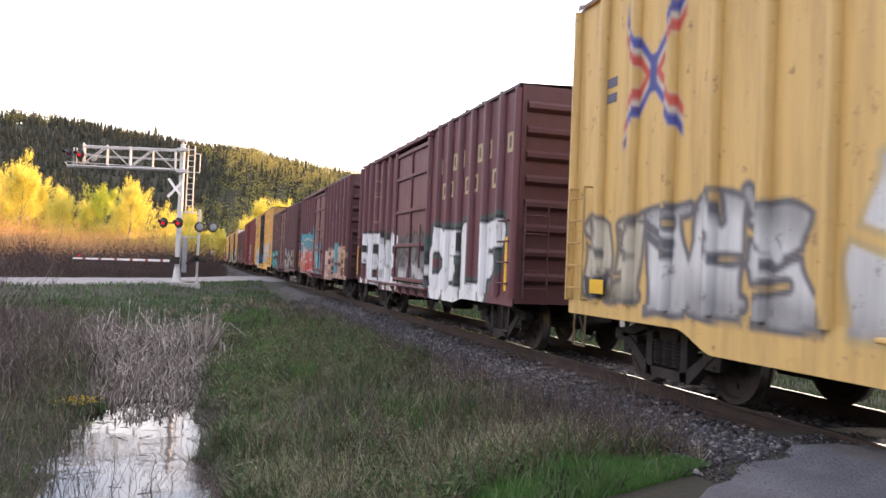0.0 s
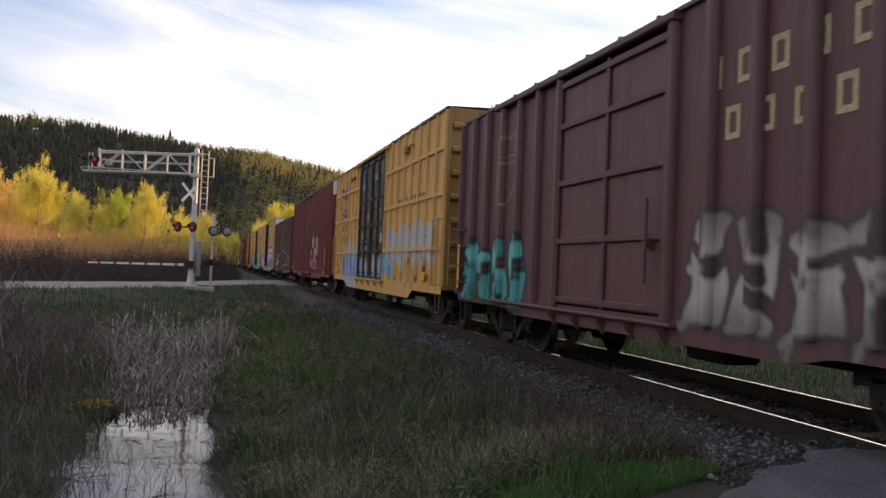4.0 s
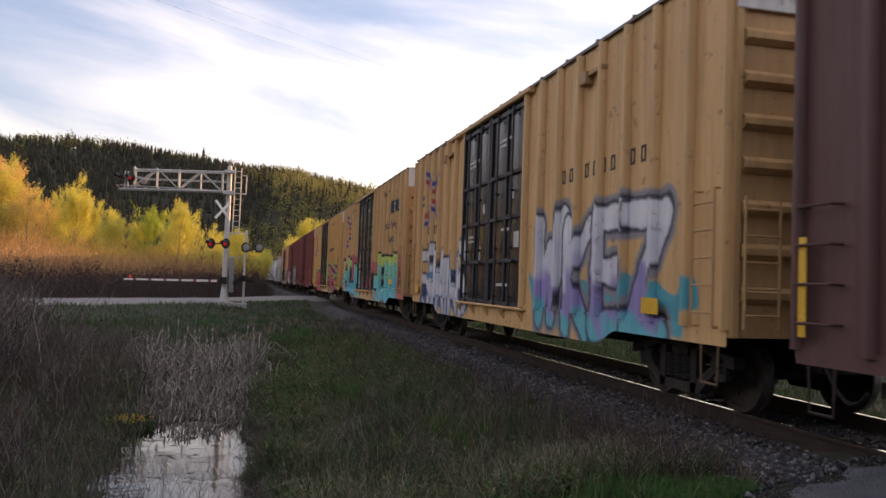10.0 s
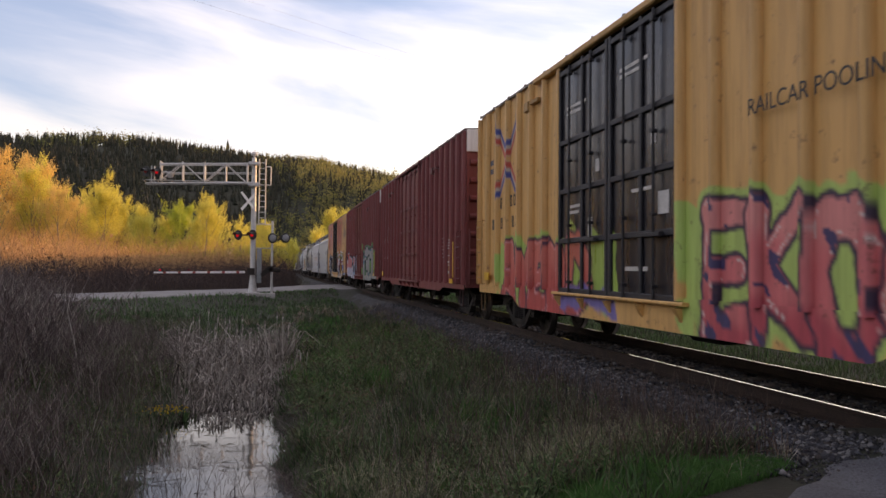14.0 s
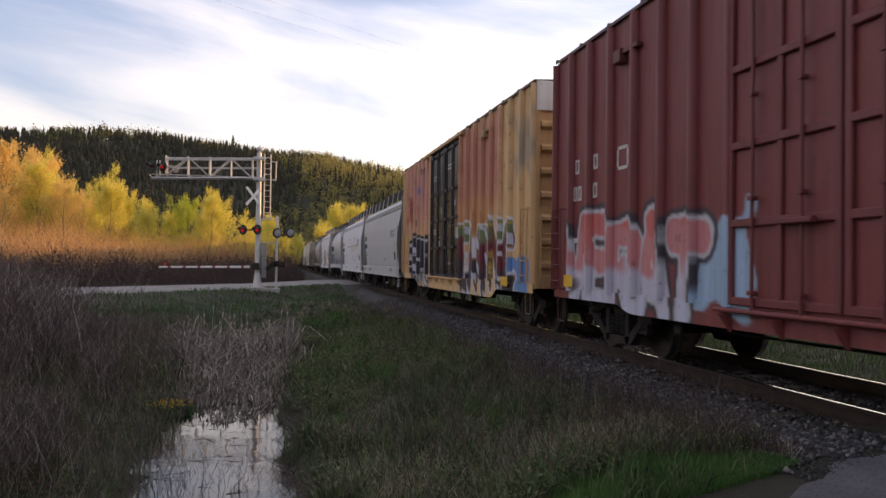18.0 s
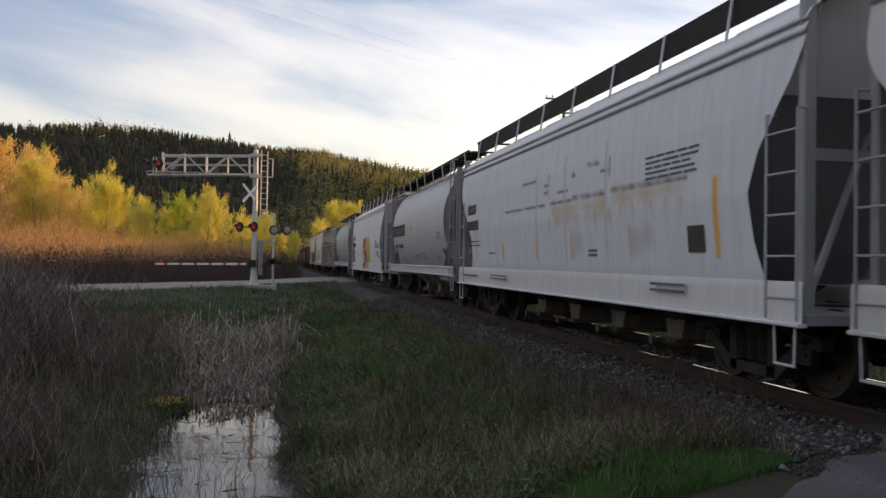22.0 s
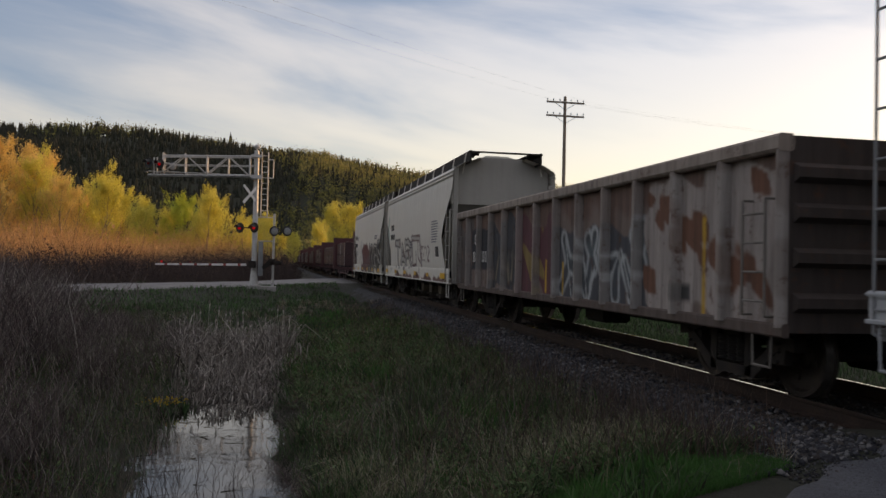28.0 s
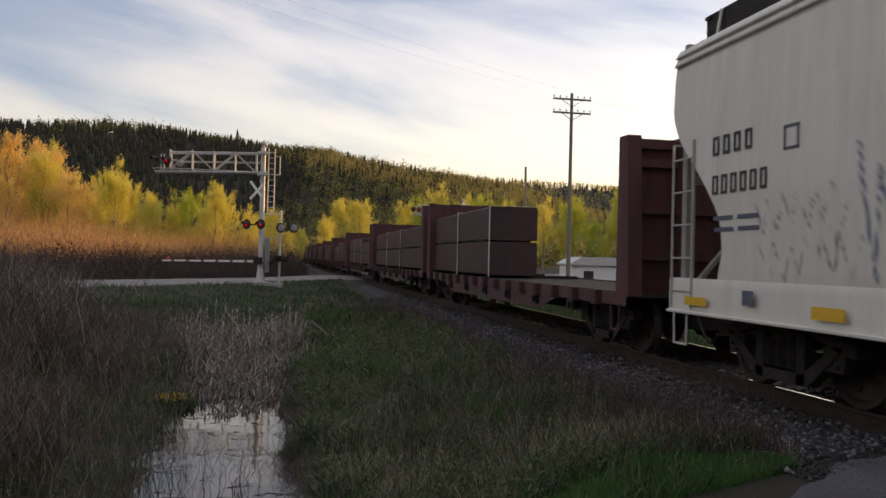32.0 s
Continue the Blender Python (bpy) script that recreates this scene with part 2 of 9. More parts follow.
GRASS_FRESH = leafy("fresh_grass", [(0.038, 0.115, 0.026), (0.0551, 0.155, 0.0364), (0.0808, 0.2, 0.0546), (0.0427, 0.1, 0.0286)])
GRASS_DRY = leafy("dry_grass", [(0.0998, 0.07, 0.0513), (0.259, 0.22, 0.148), (0.12, 0.08, 0.057), (0.419, 0.37, 0.296), (0.0698, 0.05, 0.0456)], through=0.2)
REED = leafy("dead_reed", [(0.06, 0.052, 0.048), (0.36, 0.325, 0.285), (0.15, 0.13, 0.115), (0.52, 0.48, 0.43), (0.085, 0.073, 0.066), (0.27, 0.24, 0.21)], through=0.15)
TWIG = leafy("bare_twigs", [(0.0657, 0.0518, 0.053), (0.11, 0.0813, 0.0761), (0.0438, 0.0378, 0.0394), (0.33, 0.301, 0.271), (0.0848, 0.0589, 0.0571), (0.175, 0.14, 0.129)], through=0)
TWIG_RED = leafy("reddish_twigs", [(0.068, 0.045, 0.0414), (0.111, 0.07, 0.0575), (0.0425, 0.032, 0.0322), (0.204, 0.16, 0.127)], through=0.1)
# near thicket: its shade is put into this dark twig colour
SHADED_THICKET = leafy("bare_willow_twigs", [(0.05, 0.037, 0.038), (0.085, 0.06, 0.055), (0.036, 0.03, 0.032), (0.13, 0.088, 0.07)], through=0.05)
# far thicket: sunlight is put into this orange twig colour
SUNLIT_THICKET = leafy("budding_willow_twigs", [(0.62, 0.39, 0.20), (0.76, 0.50, 0.24), (0.48, 0.28, 0.17), (0.82, 0.58, 0.28)], through=0.4)
ASPEN = leafy("young_aspen_leaves", [(0.50, 0.47, 0.10), (0.80, 0.74, 0.17), (0.86, 0.78, 0.22), (0.42, 0.36, 0.10), (0.70, 0.66, 0.14)], through=0.55)
ASPEN_GREEN = leafy("spring_leaves", [(0.38, 0.46, 0.08), (0.52, 0.58, 0.10), (0.60, 0.62, 0.13), (0.30, 0.37, 0.06)], through=0.55)
ASPEN_GOLD = leafy("budding_twig_haze", [(0.80, 0.54, 0.20), (0.88, 0.67, 0.24), (0.52, 0.34, 0.14), (0.82, 0.65, 0.20)], through=0.5)
DECK_WOOD = surface("dark_deck_wood", (0.028, 0.02, 0.018), (0.05, 0.036, 0.03), 4, 0.9, 0, 0.6, 30, stretch=(1, 6, 1))
SPRUCE = leafy("spruce_needles", [(0.016, 0.020, 0.014), (0.026, 0.030, 0.018), (0.038, 0.036, 0.023), (0.020, 0.024, 0.016)], through=0.05)
# low sun on the far ridge is put into this golden leaf colour
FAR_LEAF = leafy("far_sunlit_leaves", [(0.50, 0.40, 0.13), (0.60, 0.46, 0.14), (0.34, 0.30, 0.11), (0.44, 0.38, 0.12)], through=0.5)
# sunlight on the right-hand slope is put into this lighter leaf colour
HILL_SUNLIT = leafy("golden_birch_leaves", [(0.288, 0.266, 0.085), (0.202, 0.205, 0.068), (0.374, 0.319, 0.119), (0.13, 0.137, 0.0595), (0.245, 0.213, 0.102)], through=0.45)
# birch leaf colour, lightened to stand for sun on the hill
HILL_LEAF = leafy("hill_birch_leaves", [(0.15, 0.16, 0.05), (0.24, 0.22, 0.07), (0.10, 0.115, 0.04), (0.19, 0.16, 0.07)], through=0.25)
MARIGOLD = leafy("marsh_marigold_petals", [(0.55, 0.36, 0.02), (0.62, 0.46, 0.03)], through=0.3)

WATER, _n, _l, _p = nodes_of("still_ditch_water")
_p.inputs["Base Color"].default_value = (0.012, 0.012, 0.010, 1)
_p.inputs["Roughness"].default_value, _p.inputs["IOR"].default_value = 0.03, 1.33
_p.inputs["Specular IOR Level"].default_value = 0.9
_w = _n.new("ShaderNodeTexNoise")
_w.inputs["Scale"].default_value, _w.inputs["Detail"].default_value = 2.6, 6
_b = _n.new("ShaderNodeBump")
_b.inputs["Strength"].default_value, _b.inputs["Distance"].default_value = 0.16, 0.02
_tc = _n.new("ShaderNodeTexCoord")
_l.new(_tc.outputs["Object"], _w.inputs["Vector"])
_l.new(_w.outputs["Fac"], _b.inputs["Height"])
_l.new(_b.outputs["Normal"], _p.inputs["Normal"])


# ---------------------------------------------------------------- mesh helpers
class Build:
    """Collects simple solids into one mesh."""

    def __init__(self):
        self.v, self.f = [], []

    def add(self, verts, faces):
        k = len(self.v)
        self.v += [tuple(p) for p in verts]
        self.f += [tuple(i + k for i in q) for q in faces]
        return self

    def box(self, x0, x1, y0, y1, z0, z1, c=0.0):
        """A box; c chamfers its four edges along its longest side."""
        if c <= 0:
            return self.add([(x, y, z) for x in (x0, x1) for y in (y0, y1) for z in (z0, z1)],
                            [(0, 1, 3, 2), (4, 6, 7, 5), (0, 4, 5, 1), (2, 3, 7, 6), (0, 2, 6, 4), (1, 5, 7, 3)])
        dims = (x1 - x0, y1 - y0, z1 - z0)
        ax = dims.index(max(dims))
        lo, hi = (x0, y0, z0), (x1, y1, z1)
        a, b = [i for i in range(3) if i != ax]
        ring = [(lo[a] + c, lo[b]), (hi[a] - c, lo[b]), (hi[a], lo[b] + c), (hi[a], hi[b] - c), (hi[a] - c, hi[b]), (lo[a] + c, hi[b]), (lo[a], hi[b] - c), (lo[a], lo[b] + c)]
        verts = []
        for e in (lo[ax], hi[ax]):
            for p, q in ring:
                w = [0, 0, 0]
                w[ax], w[a], w[b] = e, p, q
                verts.append(w)
        return self.add(verts, [tuple(range(8)), tuple(range(15, 7, -1))] + [(i, (i + 1) % 8, 8 + (i + 1) % 8, 8 + i) for i in range(8)])

    def prism(self, prof, axis, e0, e1):
        """A profile of two coordinates, drawn out along an axis (0, 1 or 2)."""
        n = len(prof)
        a, b = [i for i in range(3) if i != axis]
        verts = []
        for e in (e0, e1):
            for p, q in prof:
                w = [0, 0, 0]
                w[axis], w[a], w[b] = e, p, q
                verts.append(w)
        return self.add(verts, [tuple(range(n)), tuple(range(2 * n - 1, n - 1, -1))] + [(i, (i + 1) % n, n + (i + 1) % n, n + i) for i in range(n)])

    def rod(self, p, q, r, n=6, r1=None):
        p, q = Vector(p), Vector(q)
        d = (q - p).normalized()
        u = d.orthogonal().normalized()
        w = d.cross(u)
        verts = []
        for c, rr in ((p, r), (q, r if r1 is None else r1)):
            for k in range(n):
                a = 2 * math.pi * k / n
                verts.append(c + (u * math.cos(a) + w * math.sin(a)) * rr)
        return self.add(verts, [tuple(range(n - 1, -1, -1)), tuple(range(n, 2 * n))] + [(i, (i + 1) % n, n + (i + 1) % n, n + i) for i in range(n)])

    def lathe(self, prof, axis=0, n=24, centre=(0, 0, 0)):
        """A profile of (along, radius) turned about an axis."""
        a, b = [i for i in range(3) if i != axis]
        verts, faces, m = [], [], len(prof)
        for k in range(n):
            t = 2 * math.pi * k / n
            for s, r in prof:
                w = list(centre)
                w[axis] += s
                w[a] += r * math.cos(t)
                w[b] += r * math.sin(t)
                verts.append(w)
        for k in range(n):
            for j in range(m - 1):
                faces.append((k * m + j, k * m + j + 1, ((k + 1) % n) * m + j + 1, ((k + 1) % n) * m + j))
        return self.add(verts, faces)

    def mesh(self, name):
        me = bpy.data.meshes.new(name)
        me.from_pydata(self.v, [], self.f)
        bm = bmesh.new()
        bm.from_mesh(me)
        bmesh.ops.recalc_face_normals(bm, faces=bm.faces)
        bm.to_mesh(me)
        bm.free()
        return me


def fast_mesh(name, verts, faces):
    """A mesh from arrays: verts (n, 3), faces (m, 3) or (m, 4)."""
    verts, faces = np.asarray(verts, dtype=np.float32), np.asarray(faces, dtype=np.int32)
    me = bpy.data.meshes.new(name)
    k = faces.shape[1]
    me.vertices.add(len(verts))
    me.vertices.foreach_set("co", verts.ravel())
    me.loops.add(faces.size)
    me.loops.foreach_set("vertex_index", faces.ravel())
    me.polygons.add(len(faces))
    me.polygons.foreach_set("loop_start", np.arange(0, faces.size, k, dtype=np.int32))
    me.polygons.foreach_set("loop_total", np.full(len(faces), k, dtype=np.int32))
    me.update(calc_edges=True)
    return me


def colour_mesh(me, rgb):
    """Paint on a mesh: one colour, or one for each vertex."""
    att = me.color_attributes.new("paint", "FLOAT_COLOR", "POINT")
    n = len(me.vertices)
    c = np.ones((n, 4), dtype=np.float32)
    c[:, :3] = np.asarray(rgb, dtype=np.float32)
    att.data.foreach_set("color", c.ravel())
    return me


def part(name, me, material, parent=None, label="", m=None, paint=None):
    if isinstance(me, Build):
        me = me.mesh(name)
    if paint is not None:
        colour_mesh(me, paint)
    if not me.materials:
        me.materials.append(material)
    ob = new(name, me)
    ob.parent = parent
    if m is not None:
        ob.matrix_basis = m
    return tagged(ob, label)


def root(name, label, category, group="", kind="", m=None):
    ob = new(name)
    ob.empty_display_size = 0.3
    if m is not None:
        ob.matrix_basis = m
    return tagged(ob, label, category, group, kind)


def grid_faces(nu, nv):
    i = np.arange(nu - 1)[:, None] * nv + np.arange(nv - 1)[None, :]
    return np.stack([i, i + nv, i + nv + 1, i + 1], -1).reshape(-1, 4)


def smooth(x):
    x = np.clip(x, 0, 1)
    return x * x * (3 - 2 * x)

# ---------------------------------------------------------------- the lie of the land
rng = np.random.default_rng(7)
ROAD_P, ROAD_D = np.array([-8.0, 38.0]), np.array([13.0, 16.0]) / math.hypot(13, 16)   # near edge of the crossing road
ROAD_N = np.array([-ROAD_D[1], ROAD_D[0]])
ROAD_W = 8.0
CROSS_X = [-60, -14, -6, -3.4, -2.1, -1.5, -1.2, -0.6, 0.0, 0.24, 0.5, 1.2, 2.5, 3.9, 4.75, 8.25, 9.2, 11, 14, 60]
CROSS_Z = [-0.25, -0.3, -0.45, -0.6, -0.93, -1.03, -1.14, -1.3, -1.14, -1.0, -0.86, -0.78, -0.52, -0.34, -0.06, -0.06, -0.34, -0.6, -0.5, -0.3]
WATER_Z = -1.0


def lumps(x, y, s, seed=0.0):
    return (np.sin(x * s + 1.3 * np.sin(y * s * 0.7 + seed)) * np.cos(y * s * 1.1 + 0.9 * np.sin(x * s * 0.8 + seed * 2)))


def drive_edge(x):
    return np.interp(x, [-10, 1, 2.6, 3.0, 3.9, 4.5, 5.2, 12], [3.0, 3.7, 5.05, 5.22, 5.66, 6.02, 6.15, 6.4])


def land(x, y):
    """Height of the ground."""
    x, y = np.asarray(x, float), np.asarray(y, float)
    bend = (0.13 * np.sin(1.9 * y) + 0.08 * np.sin(4.7 * y + 1.0) + 0.05 * np.sin(9.1 * y)) * smooth((2.2 - np.abs(x + 0.6)) / 1.2)
    z = np.interp(x + bend, CROSS_X, CROSS_Z)
    flat = np.interp(x, [-60, -6, 0, 3.9, 4.75, 8.25, 9.2, 60], [-0.25, -0.35, -0.45, -0.34, -0.06, -0.06, -0.34, -0.3])
    z = z + (flat - z) * smooth((y - 20) / 12.0)
    rough = np.where(np.abs(x - TRACK_X) < 2.6, 0.008, 0.05)
    z = z + rough * (lumps(x, y, 2.1) + 0.6 * lumps(x, y, 5.3, 1.0))
    z = z + 0.25 * lumps(x, y, 0.05, 2.0) * smooth((np.hypot(x, y) - 40) / 60) * smooth((np.abs(x - TRACK_X) - 4) / 10)
    # banked-up roads
    e = (x - ROAD_P[0]) * ROAD_N[0] + (y - ROAD_P[1]) * ROAD_N[1]
    away = np.maximum(np.maximum(-e, e - ROAD_W), 0)
    k = 1 - smooth((away - 0.5) / 3.5)
    z = z * (1 - k) + 0.14 * smooth((9 - np.abs(x - TRACK_X)) / 6) * k
    z = np.where((np.abs(x - TRACK_X) < 2.2) & (k > 0.3), np.minimum(z, 0.1), z)
    past = y - drive_edge(x)
    k = 1 - smooth((past - 0.1) / np.interp(x, [-2.5, 0.8, 1.8, 4.0, 4.8], [1.6, 1.6, 3.0, 3.0, 1.4]))
    z = z * (1 - k) + (-0.05 + 0.16 * smooth((2.3 - np.abs(x - TRACK_X)) / 1.5)) * k
    # wooded hills round the valley
    side = smooth((np.abs(x - TRACK_X) - 12) / 80.0)
    top = np.interp(x, [-1500, -600, -250, -150, -40, 36, 92, 140, 220, 330, 500], [111, 119, 116, 113, 109, 104, 93, 85, 67, 38, 13])
    hill = top * smooth((y - 330) / 470.0) * (0.94 + 0.06 * lumps(x, y, 0.02, 3)) * np.maximum(side, smooth((y - 420) / 200))
    far = np.interp(x, [-1500, 0, 200, 350, 600, 1500], [120, 140, 149, 140, 134, 140]) * smooth((y - 950) / 450.0)
    z = z + np.maximum(hill, far)
    # unseen ridge on the sun side, placed to shade the foreground and train
    shade_ridge = 25.0 * np.exp(-((x - 175) / 32.0) ** 2) * smooth((235 - y) / 40.0) + 38 * smooth((x - 190) / 260) * smooth((235 - y) / 60.0)
    z = z + shade_ridge
    # unseen hill behind the camera, raised to darken faces turned that way
    z = z + 70 * smooth((-x - 190) / 300) * smooth((300 - y) / 150) + 46 * smooth((-y - 50) / 190)
    return z


def spaced(lo, a, b, hi, fine, grow=1.13):
    out = list(np.arange(a, b + 1e-6, fine))
    s = fine
    while out[-1] < hi:
        s *= grow
        out.append(min(hi, out[-1] + min(s, 60)))
    s, low = fine, []
    p = a
    while p > lo:
        s *= grow
        p = max(lo, p - min(s, 60))
        low.append(p)
    return np.array(low[::-1] + out)


GROUND, _n, _l, _p = nodes_of("valley_ground")
_tc = _n.new("ShaderNodeTexCoord")
_n1, _n2, _n3 = (_n.new("ShaderNodeTexNoise") for _ in range(3))
for _q, _s in ((_n1, 0.35), (_n2, 3.0), (_n3, 30.0)):
    _q.inputs["Scale"].default_value, _q.inputs["Detail"].default_value = _s, 6
    _l.new(_tc.outputs["Object"], _q.inputs["Vector"])
_r = _n.new("ShaderNodeValToRGB")
_r.color_ramp.elements[0].position, _r.color_ramp.elements[0].color = 0.38, (0.024, 0.021, 0.019, 1)
_r.color_ramp.elements[1].position, _r.color_ramp.elements[1].color = 0.62, (0.024, 0.036, 0.018, 1)
_l.new(_n1.outputs["Fac"], _r.inputs["Fac"])
_m = _n.new("ShaderNodeMix")
_m.data_type = "RGBA"
_m.inputs["B"].default_value = (0.036, 0.037, 0.022, 1)
_l.new(_r.outputs["Color"], _m.inputs["A"])
_l.new(_n2.outputs["Fac"], _m.inputs["Factor"])
_l.new(_m.outputs["Result"], _p.inputs["Base Color"])
_p.inputs["Roughness"].default_value = 0.95
_b = _n.new("ShaderNodeBump")
_b.inputs["Strength"].default_value, _b.inputs["Distance"].default_value = 0.7, 0.06
_l.new(_n3.outputs["Fac"], _b.inputs["Height"])
_l.new(_b.outputs["Normal"], _p.inputs["Normal"])

gx = spaced(-2400, -9, 12, 2400, 0.3)
gy = spaced(-900, 2, 24, 3200, 0.3, 1.09)
GX, GY = np.meshgrid(gx, gy, indexing="ij")
ground = part("ground", fast_mesh("ground", np.stack([GX, GY, land(GX, GY)], -1).reshape(-1, 3), grid_faces(len(gx), len(gy))), GROUND,
              label="grassy valley ground with a ditch, banks and wooded hills")
for _f in ground.data.polygons:
    _f.use_smooth = True
tagged(ground, category="ground", kind="structure")

# water in the ditch
wx, wy = np.linspace(-2.3, 1.0, 12), np.linspace(4.8, 17.5, 30)
WXg, WYg = np.meshgrid(wx, wy, indexing="ij")
tagged(part("water", fast_mesh("water", np.stack([WXg, WYg, np.full_like(WXg, WATER_Z)], -1).reshape(-1, 3), grid_faces(len(wx), len(wy))), WATER,
            label="still shallow ditch water mirroring the sky"), category="water", kind="structure")

# the drive under the camera, which crosses the track
ax, ay = np.linspace(-14, 18, 200), np.append(np.linspace(0, 0.99, 38), [0.997, 1.0])
AX, AY = np.meshgrid(ax, ay, indexing="ij")
ye = drive_edge(AX) - 0.10 + 0.10 * np.sin(AX * 3.1) + 0.06 * np.sin(AX * 8.3 + 1)
AYY = -14 + (ye + 14) * AY
AZ = np.maximum(land(AX, AYY), -0.055) + 0.014
AZ = np.where(np.abs(AX - TRACK_X) < 1.5, RAIL_Z - 0.03, AZ)
AZ = np.where(AY > 0.995, AZ - 0.05, AZ)
tagged(part("road", fast_mesh("road", np.stack([AX, AYY, AZ], -1).reshape(-1, 3), grid_faces(200, 40)), ASPHALT,
            label="worn grey asphalt drive with crumbling edge"), category="road", kind="structure")

# the road with the level crossing
rs, rt = np.linspace(-140, 110, 160), np.linspace(-0.25, ROAD_W + 0.25, 12)
RS, RT = np.meshgrid(rs, rt, indexing="ij")
RX, RY = ROAD_P[0] + RS * ROAD_D[0] + RT * ROAD_N[0], ROAD_P[1] + RS * ROAD_D[1] + RT * ROAD_N[1]
RZ = np.maximum(land(RX, RY), 0.0) + 0.02
RZ = np.where(np.abs(RX - TRACK_X) < 2.4, RAIL_Z - 0.02, RZ)
RZ = np.where((RT < 0) | (RT > ROAD_W), RZ - 0.08, RZ)
tagged(part("road", fast_mesh("road", np.stack([RX, RY, RZ], -1).reshape(-1, 3), grid_faces(160, 12)),
            surface("pale_old_asphalt", (0.16, 0.155, 0.155), (0.23, 0.222, 0.218), 0.6, 0.9, 0, 0.3, 30, c=(0.11, 0.107, 0.105)),
            label="pale grey two-lane road over the level crossing"), category="road", kind="structure")

# ---------------------------------------------------------------- the track
track = root("railway_track", "single railway track with rusty rails on crushed stone", "railway track", kind="structure")
for sx in (-0.7525, 0.7525):
    xr = TRACK_X + sx
    zr = RAIL_Z
    side = Build().prism([(p, q + zr) for p, q in [(xr - 0.07, -0.185), (xr + 0.07, -0.185), (xr + 0.065, -0.165), (xr + 0.012, -0.14), (xr + 0.012, -0.05), (xr + 0.036, -0.04), (xr + 0.036, -0.006),
                          (xr - 0.036, -0.006), (xr - 0.036, -0.04), (xr - 0.012, -0.05), (xr - 0.012, -0.14), (xr - 0.065, -0.165)]], 1, -420, 760)
    rail = part("rail", side, RAIL_STEEL, track, "rust-brown steel rail with a polished head")
    part("rail_head", Build().prism([(p, q + zr) for p, q in [(xr - 0.018, -0.0055), (xr + 0.018, -0.0055), (xr + 0.018, -0.002), (xr + 0.013, 0), (xr - 0.013, 0), (xr - 0.018, -0.002)]], 1, -420, 760), RAIL_TOP, rail, "shiny worn rail head")
tie = Build().box(TRACK_X - 1.3, TRACK_X + 1.3, -0.115, 0.115, -0.36, -0.18, 0.012).mesh("tie")
tie.materials.append(TIE_WOOD)
plate = Build()
for sx in (-0.7525, 0.7525):
    plate.box(TRACK_X + sx - 0.17, TRACK_X + sx + 0.17, -0.09, 0.09, -0.182, -0.172)
    for q in (-0.1, 0.1):
        plate.rod((TRACK_X + sx + q, 0.05, -0.18), (TRACK_X + sx + q, 0.05, -0.155), 0.014)
plate = plate.mesh("tie_plate")
plate.materials.append(RAIL_STEEL)
for k in range(100):
    y = 2.0 + k * 0.53
    t = part("tie", tie, TIE_WOOD, track, m=pose(rng.normal(0, 0.03), y, RAIL_Z + rng.normal(0, 0.006), 0, 0, rng.normal(0, 0.6)))
    part("tie_plate", plate, RAIL_STEEL, t)
far_ties = Build()
for k in range(700):
    y = 55.0 + k * 0.53 if k < 500 else 2.0 - (k - 499) * 0.53
    far_ties.box(TRACK_X - 1.3, TRACK_X + 1.3, y - 0.115, y + 0.115, RAIL_Z - 0.36, RAIL_Z - 0.18)
tagged(part("tie", far_ties, TIE_WOOD, track, "dark weathered wooden ties"), kind="stuff")

# ballast: a ribbed bed and loose stones
bx, by = np.array([3.7, 4.0, 4.35, 4.7, 4.95, 5.2, 5.9, 6.5, 7.1, 7.8, 8.1, 8.4, 8.8, 9.3]), spaced(-400, 3, 40, 700, 0.5, 1.2)
BX, BY = np.meshgrid(bx, by, indexing="ij")
BZ = np.interp(BX, [3.7, 4.0, 4.7, 4.95, 5.2, 7.8, 8.1, 8.4, 9.3], [-0.46, -0.31, -0.07, -0.03, -0.015, -0.015, -0.03, -0.1, -0.5]) + 0.012 * rng.normal(size=BX.shape)
part("ballast_bed", fast_mesh("ballast_bed", np.stack([BX + 0.06 * rng.normal(size=BX.shape) * (np.abs(BX - 6.5) > 2.6), BY, BZ], -1).reshape(-1, 3), grid_faces(len(bx), len(by))), BALLAST, track, "grey crushed-stone ballast")


def stones(n, xs, ys, zs, r0, r1):
    base = np.array([(1, 0, 0), (-1, 0, 0), (0, 1, 0), (0, -1, 0), (0, 0, 1), (0, 0, -1)], float)
    tri = np.array([(0, 2, 4), (2, 1, 4), (1, 3, 4), (3, 0, 4), (2, 0, 5), (1, 2, 5), (3, 1, 5), (0, 3, 5)])
    r = rng.uniform(r0, r1, (n, 1, 1)) * rng.uniform(0.55, 1.25, (n, 6, 1))
    a = rng.uniform(0, 6.28, n)
    ca, sa = np.cos(a)[:, None], np.sin(a)[:, None]
    p = base[None] * r * np.array([1, 1, 0.75])
    tilt = rng.normal(0, 0.5, (n, 1))
    px, py, pz = p[..., 0] * ca - p[..., 1] * sa, p[..., 0] * sa + p[..., 1] * ca, p[..., 2]
    px, pz = px * np.cos(tilt) - pz * np.sin(tilt), px * np.sin(tilt) + pz * np.cos(tilt)
    v = np.stack([px + xs[:, None], py + ys[:, None], pz + zs[:, None]], -1).reshape(-1, 3)
    f = (tri[None] + 6 * np.arange(n)[:, None, None]).reshape(-1, 3)
    return v, f


